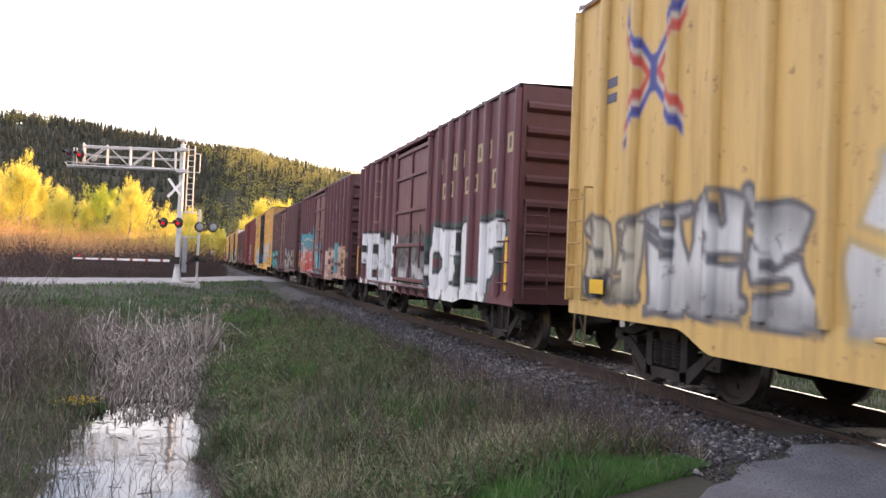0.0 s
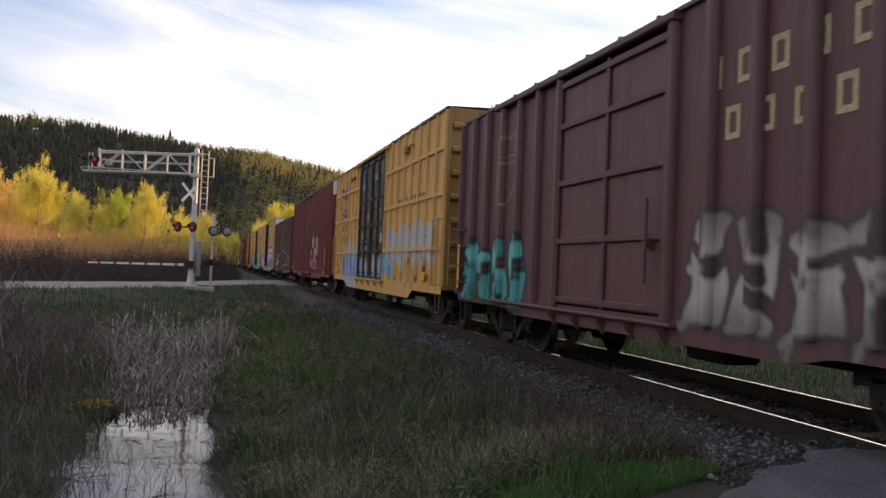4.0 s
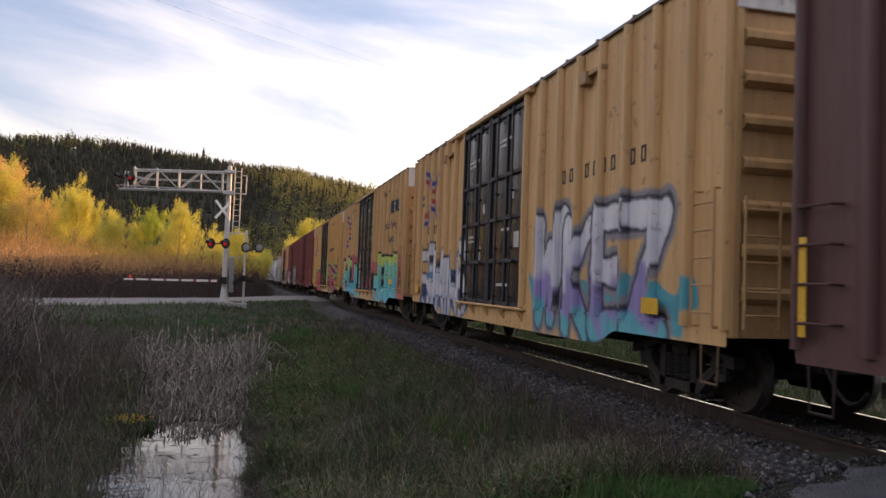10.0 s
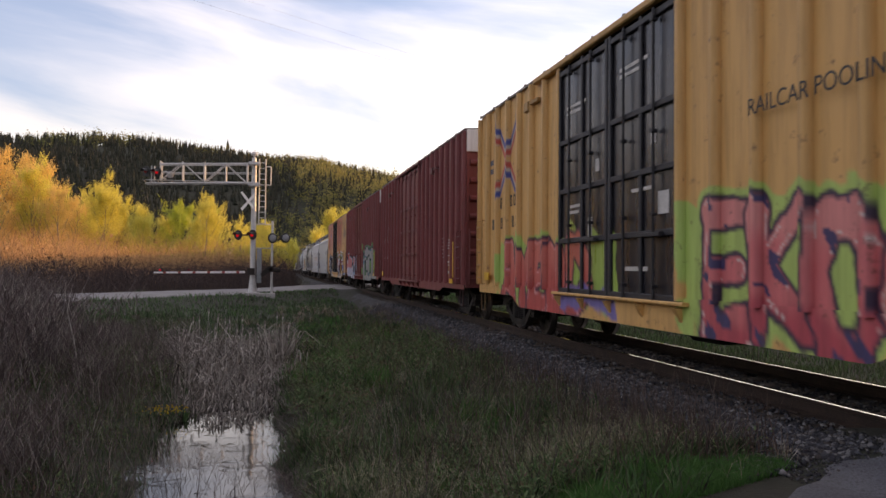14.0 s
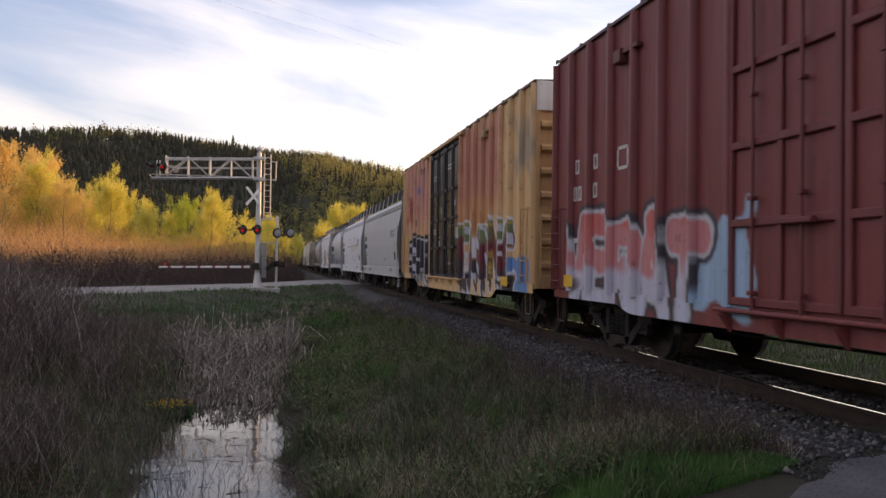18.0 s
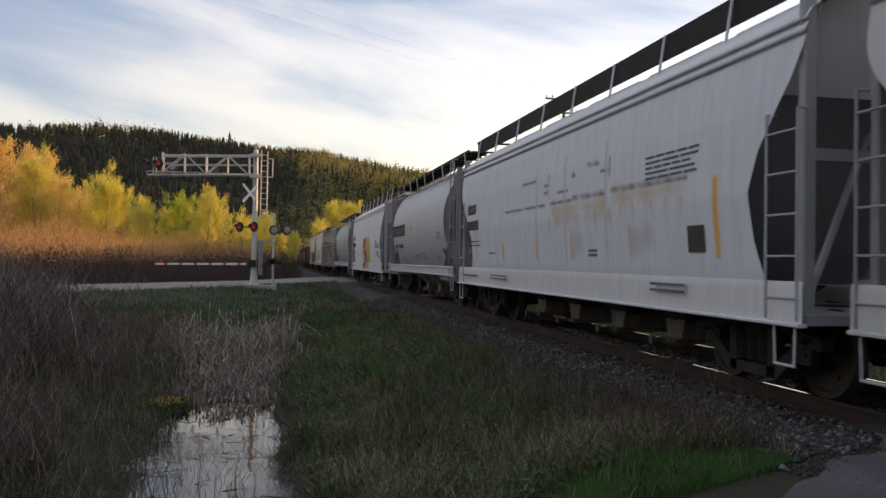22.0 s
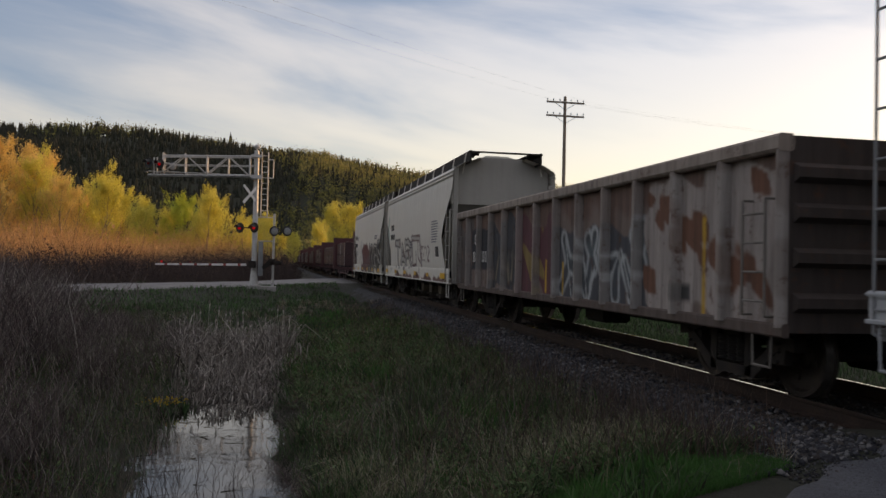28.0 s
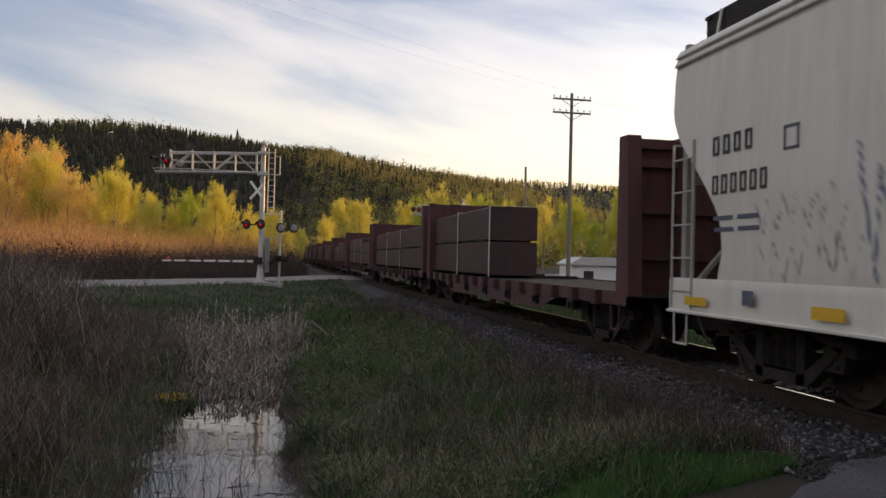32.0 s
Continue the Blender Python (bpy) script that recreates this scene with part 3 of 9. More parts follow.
STONE = leafy("loose_stone", [(0.020, 0.020, 0.024), (0.048, 0.049, 0.056), (0.085, 0.087, 0.096), (0.026, 0.025, 0.028), (0.036, 0.036, 0.042), (0.20, 0.197, 0.195), (0.06, 0.05, 0.044), (0.03, 0.03, 0.034)], rough=0.85, through=0)
n = 38000
sy = 5.3 + 30 * rng.random(n) ** 1.8
sx = np.where(rng.random(n) < 0.75, rng.uniform(3.7, 5.1, n), rng.uniform(5.1, 8.2, n)) - 0.25 * (rng.random(n) < 0.1)
sz = np.interp(sx, [3.3, 3.7, 4.0, 4.7, 4.95, 8.3], [-0.52, -0.45, -0.305, -0.065, -0.01, -0.01]) + 0.012
sz = np.where(sy < drive_edge(sx) + 0.1, np.maximum(sz, -0.03), sz)
sz = np.maximum(sz, np.where(sx < 5.3, land(sx, sy) + 0.008, -9))
keep = (sy > drive_edge(sx) + np.where(sx < 4.6, 0.35, -0.15) * rng.random(n)) & ((np.abs(np.abs(sx - TRACK_X) - 0.7525) > 0.1))
v, f = stones(int(keep.sum()), sx[keep], sy[keep], sz[keep], 0.018, 0.050)
n2 = 1100
gx2 = rng.uniform(3.95, 6.2, n2)
gy2 = drive_edge(gx2) + 0.15 - 0.45 * rng.random(n2) ** 1.8
v2, f2 = stones(n2, gx2, gy2, np.maximum(land(gx2, gy2), -0.055) + 0.012, 0.006, 0.022)
v, f = np.concatenate([v, v2]), np.concatenate([f, f2 + len(v)])
tagged(part("ballast_stones", fast_mesh("ballast_stones", v, f), STONE, None, "loose grey crushed stones beside the rails"), category="gravel", kind="stuff")

# ---------------------------------------------------------------- paint on the cars
def hashed(seed):
    return np.random.default_rng(seed)


def seg_dist(y, z, a, b):
    d = np.array(b) - np.array(a)
    t = np.clip(((y - a[0]) * d[0] + (z - a[1]) * d[1]) / max(1e-6, d @ d), 0, 1)
    return np.hypot(y - a[0] - t * d[0], z - a[1] - t * d[1])


def ripple(y, z, seed, s=1.0):
    a = seed * 1.7
    return (np.sin(y * 2.3 * s + a) + np.sin(z * 3.1 * s + a * 2 + 1.4 * np.sin(y * 1.7 * s)) + np.sin((y + z) * 4.7 * s + a * 3)) / 3


def lay(rgb, mask, colour):
    m = np.clip(mask, 0, 1)[..., None]
    return rgb * (1 - m) + np.asarray(colour) * m


# letter skeletons: strokes of points on a grid of 0 to 4 across and 0 to 6 up
GLYPHS = {"A": "00 26 40|12 32", "B": "00 06 36 44 23 03|23 42 30 00", "C": "45 36 16 04 02 10 30 41", "D": "00 06 26 44 42 20 00", "E": "46 06 00 40|03 33", "F": "00 06 46|03 33", "G": "45 36 16 04 02 10 30 42 22",
          "H": "00 06|40 46|03 43", "I": "20 26", "K": "00 06|46 03 40", "L": "06 00 40", "M": "00 06 23 46 40", "N": "00 06 40 46", "O": "16 04 02 10 30 42 44 36 16", "P": "00 06 36 45 43 33 03", "R": "00 06 36 45 43 33 03|23 40",
          "S": "45 36 16 05 04 42 41 30 10 01", "T": "06 46|26 20", "U": "06 01 10 30 41 46", "V": "06 20 46", "W": "06 10 24 30 46", "X": "00 46|06 40", "Y": "06 23 46|23 20", "Z": "06 46 00 40", "2": "05 16 36 45 44 00 40", "9": "43 13 04 05 16 36 45 42 20"}


def lettered(rgb, u, z, g):
    """Sprayed letters, each with swelling strokes, its own outline, and its neighbour overlapping it."""
    u0, u1, z0, z1 = g["at"]
    if not ((u > u0 - 0.5) & (u < u1 + 0.5)).any():
        return rgb
    r, word, h = hashed(g["seed"]), g["word"], z1 - z0
    wob = 0.030 * ripple(u, z, g["seed"], 2.4) + 0.012 * ripple(u, z, g["seed"] + 7, 7.0)
    wide = [0.55 if c == "I" else 1.25 if c in "MW" else 1.0 for c in word]
    unit, at, ds = (u1 - u0) / sum(wide), u0, []
    for c, wd in zip(word, wide):
        w = unit * wd
        lean, drop, grow = r.uniform(-0.10, 0.16) * w, r.uniform(-0.07, 0.07) * h, r.uniform(0.94, 1.08)
        half = min(unit, 0.8 * h) * g.get("fat", 0.15)
        d = np.full(u.shape, 9.0)
        for stroke in GLYPHS[c].split("|"):
            pts = []
            for p in stroke.split():
                px, pz = int(p[0]) / 4, int(p[1]) / 6
                pts.append((at + half * 0.8 + px * (w - half * 1.3) + lean * (pz - 0.5) + r.normal(0, 0.02) * w, z0 + drop + half + pz * grow * (h - 2 * half) + r.normal(0, 0.015) * h))
            for a, b in zip(pts, pts[1:]):
                e = np.array(b) - np.array(a)
                t = np.clip(((u - a[0]) * e[0] + (z - a[1]) * e[1]) / max(1e-6, e @ e), 0, 1)
                swell = half * (r.uniform(0.85, 1.25) + (t - 0.5) * r.uniform(-0.5, 0.5))
                d = np.minimum(d, np.hypot(u - a[0] - t * e[0], (z - a[1] - t * e[1]) * 0.92) - swell)
        ds.append(d + wob)
        at += w
    soft, rim = 0.03, g.get("rim", 0.055)
    out = np.minimum.reduce(ds)
    if "cloud" in g:
        rgb = lay(rgb, (0.30 - out + 0.12 * ripple(u, z, g["seed"] + 3, 1.3)) / 0.08, g["cloud"])
    if "halo" in g:
        rgb = lay(rgb, (0.13 - out) / soft, g["halo"])
    fills = np.asarray(g["fill"], float)
    f = np.clip((z - z0) / h + 0.16 * ripple(u, z, g["seed"] + 1, 1.6), 0, 1) * (len(fills) - 1)
    i = np.minimum(f.astype(int), max(0, len(fills) - 2))
    k = smooth((f - i - 0.5) * 2.5 + 0.5)[..., None]
    col = fills[i] * (1 - k) + fills[np.minimum(i + 1, len(fills) - 1)] * k
    for d in ds:
        rgb = lay(rgb, (rim - d) / soft, g["line"])
        m = np.clip(-d / soft, 0, 1)[..., None]
        rgb = rgb * (1 - m) + col * m
        if "shine" in g:
            rgb = lay(rgb, np.clip((0.016 - np.abs(d + 0.055)) / 0.012, 0, 1) * (ripple(u, z, g["seed"] + 5, 1.7) > 0.0), g["shine"])
        if "shade" in g:
            rgb = lay(rgb, (d < -0.02) * (ripple(u, z, g["seed"] + 9, 2.6) > 0.45), g["shade"])
    return rgb


def drawn(rgb, u, z, pts, colour, thick=0.03):
    """A painted line through points given from the rear end and the rail."""
    d = np.full(u.shape, 9.0)
    for a, b in zip(pts, pts[1:]):
        d = np.minimum(d, seg_dist(u, z, a, b))
    return lay(rgb, (thick - d + 0.008 * ripple(u, z, 3, 5)) / 0.02, colour)


def piece(rgb, u, z, g):
    """A sprayed mural: a cloud of colour, swelling interlocked strokes, an outline and a bright edge. u runs from the car's rear end, in metres."""
    u0, u1, z0, z1 = g["at"]
    near = (u > u0 - 0.5) & (u < u1 + 0.5)
    if not near.any():
        return rgb
    r = hashed(g["seed"])
    n, h = g.get("n", 4), z1 - z0
    w = (u1 - u0) / n
    out = np.full(u.shape, 9.0)
    inner = np.full(u.shape, 9.0)
    for k in range(n):
        cx = u0 + (k + 0.5) * w
        # a closed, swelling form made of three or four thick strokes
        xs = [-0.33, 0.0, 0.33]
        zs = [0.10, 0.5, 0.9]
        lean = r.uniform(-0.14, 0.14)
        pts = [(cx + (xs[i] + lean * (zs[j] - 0.5)) * w, z0 + (zs[j] + r.uniform(-0.05, 0.05)) * h) for i in range(3) for j in range(3)]
        plan = [[(0, 1), (1, 5), (5, 8)], [(2, 1), (1, 7), (7, 6)], [(0, 4), (4, 2), (4, 7)], [(1, 3), (3, 8), (5, 7)], [(2, 4), (4, 6), (6, 7)], [(0, 5), (5, 7), (1, 4)]][r.integers(6)]
        thick = w * g.get("fat", 0.17)
        d = np.full(u.shape, 9.0)
        if g.get("fat", 0.17) < 0.15:
            for a, b in plan:
                d = np.minimum(d, seg_dist(u, z, pts[a], pts[b]) - thick * r.uniform(0.8, 1.25))
        else:
            # a leaning, swollen block with wedge-shaped cuts
            zz = (z - z0) / h - 0.5
            top, foot = 0.5 + r.uniform(-0.10, 0.10), -0.5 + r.uniform(-0.06, 0.06)
            bulge = 0.06 * np.sin(zz * r.uniform(5, 9) + r.uniform(0, 6))
            x_ = (u - cx) / w - lean * zz * 2 - bulge
            wide = 0.44 + r.uniform(-0.05, 0.04) + 0.05 * np.sin(zz * 6 + r.uniform(0, 6))
            d = np.maximum(np.maximum(np.abs(x_) - wide, 0) * w + np.minimum(np.abs(x_) - wide, 0) * w, np.maximum(zz - top + 0.25 * x_ * x_ * 2, foot - zz) * h)
            for c_ in range(int(r.integers(3, 6))):
                sx_, sz_ = r.choice([-0.5, 0.5]), r.uniform(-0.35, 0.4)
                if r.random() < 0.4:
                    sx_, sz_ = r.uniform(-0.2, 0.2), r.choice([-0.55, 0.55])
                ex_, ez_ = r.uniform(-0.15, 0.15), sz_ * 0.4 + r.uniform(-0.12, 0.12)
                a_, b_ = (cx + (sx_ + lean * sz_ * 2) * w, z0 + (sz_ + 0.5) * h), (cx + (ex_ + lean * ez_ * 2) * w, z0 + (ez_ + 0.5) * h)
                d = np.maximum(d, w * r.uniform(0.045, 0.085) - seg_dist(u, z, a_, b_))
            for q_ in range(2):          # arms that reach past the block
                a_, b_ = r.integers(0, 9), r.integers(0, 9)
                if a_ != b_:
                    p_, q2 = np.array(pts[a_]), np.array(pts[b_])
                    d = np.minimum(d, seg_dist(u, z, p_, p_ + (q2 - p_) * 1.25) - w * r.uniform(0.05, 0.11))
        out = np.minimum(out, d)
        inner = np.minimum(inner, np.abs(d + thick * 0.25))
    wob = 0.035 * ripple(u, z, g["seed"], 2.2)
    out = out + wob
    soft = 0.045
    if "cloud" in g:
        c = np.maximum(np.maximum(u0 - u, u - u1), np.maximum(z0 - 0.1 - z, z - z1 - 0.12)) + 0.22 * ripple(u, z, g["seed"] + 3, 1.3)
        rgb = lay(rgb, (0.1 - c) / 0.15, g["cloud"])
    if "halo" in g:
        rgb = lay(rgb, (0.13 - out) / soft, g["halo"])
    rgb = lay(rgb, (0.075 - out) / soft, g["line"])
    fills = g["fill"]
    f = np.clip((z - z0) / h + 0.22 * ripple(u, z, g["seed"] + 1), 0, 0.999) * len(fills)
    col = np.zeros(u.shape + (3,))
    for k, c in enumerate(fills):
        m = np.clip(1 - np.abs(f - 0.5 - k) * 1.6 + 0.3, 0, 1)[..., None]
        col = np.maximum(col * (1 - m), 0) + np.asarray(c) * m
    rgb = rgb * (1 - np.clip(-out / soft, 0, 1)[..., None]) + col * np.clip(-out / soft, 0, 1)[..., None]
    if "shine" in g:
        rgb = lay(rgb, np.clip((0.022 - inner) / 0.02, 0, 1) * (ripple(u, z, g["seed"] + 5, 1.5) > 0.1), g["shine"])
    return rgb


def patch(rgb, u, z, at, colour, seed=1, edge=0.12, drip=0.0, soft=0.04):
    u0, u1, z0, z1 = at
    c = np.maximum(np.maximum(u0 - u, u - u1), np.maximum(z0 - z, z - z1)) + edge * ripple(u, z, seed, 1.8)
    if drip:
        c = c - drip * np.clip(np.sin(u * 9 + seed) * np.sin(u * 23 + seed), 0, 1) * (z < z0)
    return lay(rgb, (soft / 2 - c) / soft if soft > 0.1 else -c / soft, colour)


def scrawl(rgb, u, z, at, colour, seed=1, n=7, thick=0.022):
    """A line tag: a row of thin looping strokes."""
    r = hashed(seed)
    u0, u1, z0, z1 = at
    pts = [(u0 + (u1 - u0) * (k + r.uniform(-0.3, 0.3)) / (n - 1), (z0 if k % 2 else z1) + r.uniform(-0.3, 0.3) * (z1 - z0)) for k in range(n)]
    d = np.full(u.shape, 9.0)
    for a, b in zip(pts, pts[1:]):
        d = np.minimum(d, seg_dist(u, z, a, b))
    return lay(rgb, (thick - d + 0.01 * ripple(u, z, seed, 4)) / 0.02, colour)


def cross_mark(rgb, u, z, cu, cz, w, h):
    """The bow-tie cross on the yellow cars, in red and blue bands."""
    red, blue = (0.52, 0.07, 0.04), (0.04, 0.06, 0.26)
    x, y = (u - cu) / (w / 2), (z - cz) / (h / 2)
    inside = np.clip((1.0 - np.abs(x)) / 0.06, 0, 1)
    v = np.abs(y) - np.abs(x)            # blue on the outer bands, red on the inner ones, a pale line between
    edge = lambda d: np.clip(d / 0.06, 0, 1)
    rgb = lay(rgb, inside * edge(0.30 - np.abs(v)), (0.5, 0.42, 0.33))
    rgb = lay(rgb, inside * edge(v - 0.03) * edge(0.28 - v), blue)
    rgb = lay(rgb, inside * edge(-v - 0.03) * edge(0.28 + v), red)
    return lay(rgb, edge(0.15 - np.abs(x)) * edge(0.36 - np.abs(y)), (0.03, 0.045, 0.2))


def paint_of(spec):
    """The paint of a car's side as a function of place."""
    L = spec["L"]

    def at(y, z, base=None):
        u = L / 2 - y
        rgb = np.broadcast_to(np.asarray(base if base is not None else spec["colour"], float), u.shape + (3,)).copy()
        for kind, *a in spec.get("art", ()):
            if kind == "piece":
                rgb = lettered(rgb, u, z, a[0]) if "word" in a[0] else piece(rgb, u, z, a[0])
            elif kind == "patch":
                rgb = patch(rgb, u, z, *a)
            elif kind == "scrawl":
                rgb = scrawl(rgb, u, z, *a)
            elif kind == "line":
                rgb = drawn(rgb, u, z, *a)
            elif kind == "cross":
                rgb = cross_mark(rgb, u, z, *a)
        return rgb
    return at


# ---------------------------------------------------------------- railcar running gear
WHEEL_R = 0.457
_wh = Build()
for s in (-1, 1):
    o = s * 0.72
    _wh.lathe([(o - s * 0.07, 0.40), (o - s * 0.07, 0.485), (o - s * 0.045, 0.485), (o - s * 0.035, WHEEL_R + 0.004), (o + s * 0.065, WHEEL_R - 0.002), (o + s * 0.065, 0.40),
               (o + s * 0.02, 0.37), (o + s * 0.0, 0.16), (o + s * 0.07, 0.14), (o + s * 0.07, 0.001)], 0, 28)
    _wh.lathe([(o - s * 0.07, 0.40), (o - s * 0.03, 0.36), (o - s * 0.03, 0.15), (o - s * 0.08, 0.13), (o - s * 0.08, 0.05)], 0, 28)
    for k in range(4):
        a = k * math.pi / 2
        _wh.rod((o + s * 0.01, 0.26 * math.cos(a), 0.26 * math.sin(a)), (o + s * 0.035, 0.26 * math.cos(a), 0.26 * math.sin(a)), 0.035, 6)
WHEEL_ME = _wh.rod((-1.02, 0, 0), (1.02, 0, 0), 0.075, 12).mesh("wheelset")
WHEEL_ME.materials.append(WHEEL_STEEL)
TREAD_ME = []
for s in (-1, 1):
    o = s * 0.72
    TREAD_ME.append(Build().lathe([(o - s * 0.034, WHEEL_R + 0.006), (o + s * 0.062, WHEEL_R + 0.001)], 0, 28).mesh("tread"))
    TREAD_ME[-1].materials.append(TREAD_STEEL)
CAP_ME = []
for s in (-1, 1):
    _cap = Build()
    _cap.lathe([(s * 1.02, 0.001), (s * 1.06, 0.06), (s * 1.06, 0.10), (s * 0.98, 0.115), (s * 0.90, 0.115)], 0, 12)
    for k in range(3):
        a = k * 2.09
        _cap.rod((s * 1.055, 0.065 * math.cos(a), 0.065 * math.sin(a)), (s * 1.085, 0.065 * math.cos(a), 0.065 * math.sin(a)), 0.02, 6)
    CAP_ME.append(_cap.mesh("bearing_cap"))
    CAP_ME[-1].materials.append(TRUCK_STEEL)


def _frame(s):
    """A cast side frame with its two windows and the spring opening."""
    b = Build()
    x0, x1 = (0.94, 1.08) if s > 0 else (-1.08, -0.94)
    top = [(-1.22, 0.52), (-1.22, 0.66), (-0.95, 0.69), (-0.45, 0.83), (0.45, 0.83), (0.95, 0.69), (1.22, 0.66), (1.22, 0.52), (1.0, 0.55), (0.5, 0.70), (-0.5, 0.70), (-1.0, 0.55)]
    b.prism(top, 0, x0, x1)
    low = [(-1.05, 0.62), (-0.9, 0.62), (-0.38, 0.27), (0.38, 0.27), (0.9, 0.62), (1.05, 0.62), (0.48, 0.15), (-0.48, 0.15)]
    b.prism(low, 0, x0, x1)
    for q in (-1, 1):
        b.prism([(q * 0.30, 0.16), (q * 0.44, 0.16), (q * 0.44, 0.75), (q * 0.30, 0.75)], 0, x0, x1)
        b.prism([(q * 0.72, 0.36), (q * 1.02, 0.36), (q * 1.05, 0.60), (q * 0.70, 0.60)], 0, x0 + 0.02, x1 - 0.02)
    return b


FRAME_L, FRAME_R = _frame(-1).mesh("side_frame"), _frame(1).mesh("side_frame")
SPRING_ME = []
for s in (-1, 1):
    _sp = Build()
    _pr = []
    for k in range(7):
        z = 0.30 + k * 0.045
        _pr += [(z, 0.08), (z + 0.012, 0.098), (z + 0.024, 0.098), (z + 0.036, 0.08)]
    _sp.lathe(_pr, 2, 10, (s * 1.01, 0, 0))
    SPRING_ME.append(_sp.mesh("spring"))
    SPRING_ME[-1].materials.append(STEEL_DARK)
BOLSTER_ME = Build().box(-1.05, 1.05, -0.2, 0.2, 0.60, 0.80, 0.04).box(-0.2, 0.2, -0.2, 0.2, 0.78, 0.93).mesh("bolster")
_bk = Build()
for q in (-1, 1):
    _bk.box(-0.8, 0.8, q * 0.30 - 0.04, q * 0.30 + 0.04, 0.34, 0.42)
    for s in (-1, 1):
        _bk.prism([(q * 0.34, 0.26), (q * 0.42, 0.26), (q * 0.44, 0.52), (q * 0.34, 0.52)], 0, s * 0.72 - 0.05, s * 0.72 + 0.05)
BRAKE_ME = _bk.mesh("brake_beam")
for _me, _mt in ((FRAME_L, TRUCK_STEEL), (FRAME_R, TRUCK_STEEL), (BOLSTER_ME, TRUCK_STEEL), (BRAKE_ME, STEEL_DARK)):
    _me.materials.append(_mt)

WHEELS = []     # every wheelset, with its car


def bogie(car, y):
    g = part("bogie", BOLSTER_ME, TRUCK_STEEL, car, "dusty cast-steel truck", pose(0, y, RAIL_Z))
    part("side_frame", FRAME_L, TRUCK_STEEL, g)
    part("side_frame", FRAME_R, TRUCK_STEEL, g)
    for sm in SPRING_ME:
        for q in (-0.2, 0, 0.2):
            part("spring", sm, STEEL_DARK, g, "", pose(0, q, 0))
    part("brake_beam", BRAKE_ME, STEEL_DARK, g)
    for q in (-0.89, 0.89):
        w = part("wheelset", WHEEL_ME, WHEEL_STEEL, car, "steel wheelset with shiny treads", pose(0, y + q, WHEEL_R + RAIL_Z))
        for tm in TREAD_ME:
            part("tread", tm, TREAD_STEEL, w)
        for cm in CAP_ME:
            part("bearing_cap", cm, TRUCK_STEEL, w)
        WHEELS.append((w, car, y + q))


_cp = Build()
_cp.box(-0.11, 0.11, 0, 0.62, 0.76, 1.0, 0.02)
_cp.prism([(-0.16, 0.55), (0.02, 0.55), (0.20, 0.68), (0.17, 0.80), (0.06, 0.72), (-0.08, 0.78), (-0.05, 0.90), (-0.17, 0.86)], 2, 0.74, 1.02)
COUPLER_ME = _cp.mesh("coupler")
COUPLER_ME.materials.append(TRUCK_STEEL)
_hs = Build()
for _k in range(8):
    _a, _b2 = _k / 8, (_k + 1) / 8
    _hs.rod((0.3 + 0.1 * _a, 0.1 + 0.75 * _a, 0.72 - 0.35 * math.sin(3.14 * _a * 0.8)), (0.3 + 0.1 * _b2, 0.1 + 0.75 * _b2, 0.72 - 0.35 * math.sin(3.14 * _b2 * 0.8)), 0.022)
HOSE_ME = _hs.mesh("air_hose")
HOSE_ME.materials.append(BLACK_PLASTIC)


def couplers(car, L):
    for s in (1, -1):
        m = pose(0, s * (L / 2 - 0.12), 0.1, 0, 0, 0 if s > 0 else 180)
        part("coupler", COUPLER_ME, TRUCK_STEEL, car, "", m)
        part("air_hose", HOSE_ME, BLACK_PLASTIC, car, "", m)


def ladder(car, x, y0, y1, z0, z1, rungs, mat_, out=-1, label="", r=0.013, paint=None, rails=True):
    if not rails:
        for k in range(rungs):
            z = z0 + (k + 0.5) * (z1 - z0) / rungs
            g = Build().rod((x, y0, z), (x, y1, z), r * 1.1).rod((x, y0, z), (x - out * 0.13, y0, z), r * 1.1).rod((x, y1, z), (x - out * 0.13, y1, z), r * 1.1)
            part("grab_iron", g, mat_, car, label if k == 0 else "", paint=paint)
        return
    b = Build()
    for y in (y0, y1):
        b.rod((x, y, z0), (x, y, z1), r * 1.2)
        for z in (z0, z1):
            b.rod((x, y, z), (x - out * 0.12, y, z), r)
    for k in range(rungs):
        z = z0 + (k + 0.5) * (z1 - z0) / rungs
        b.rod((x, y0, z), (x, y1, z), r)
    part("ladder", b, mat_, car, label, paint=paint)


def end_ladder(car, y, x0, x1, z0, z1, rungs, mat_, s, paint=None):
    b = Build()
    for x in (x0, x1):
        b.rod((x, y, z0), (x, y, z1), 0.016)
    for k in range(rungs):
        z = z0 + (k + 0.5) * (z1 - z0) / rungs
        b.rod((x0, y, z), (x1, y, z), 0.013)
    part("end_ladder", b, mat_, car, paint=paint)


def step(car, x, y, z1, mat_, paint=None):
    b = Build()
    b.rod((x, y - 0.17, z1), (x, y - 0.15, z1 - 0.42), 0.013).rod((x, y + 0.17, z1), (x, y + 0.15, z1 - 0.42), 0.013).rod((x, y - 0.16, z1 - 0.42), (x, y + 0.16, z1 - 0.42), 0.015)
    part("sill_step", b, mat_, car, paint=paint)


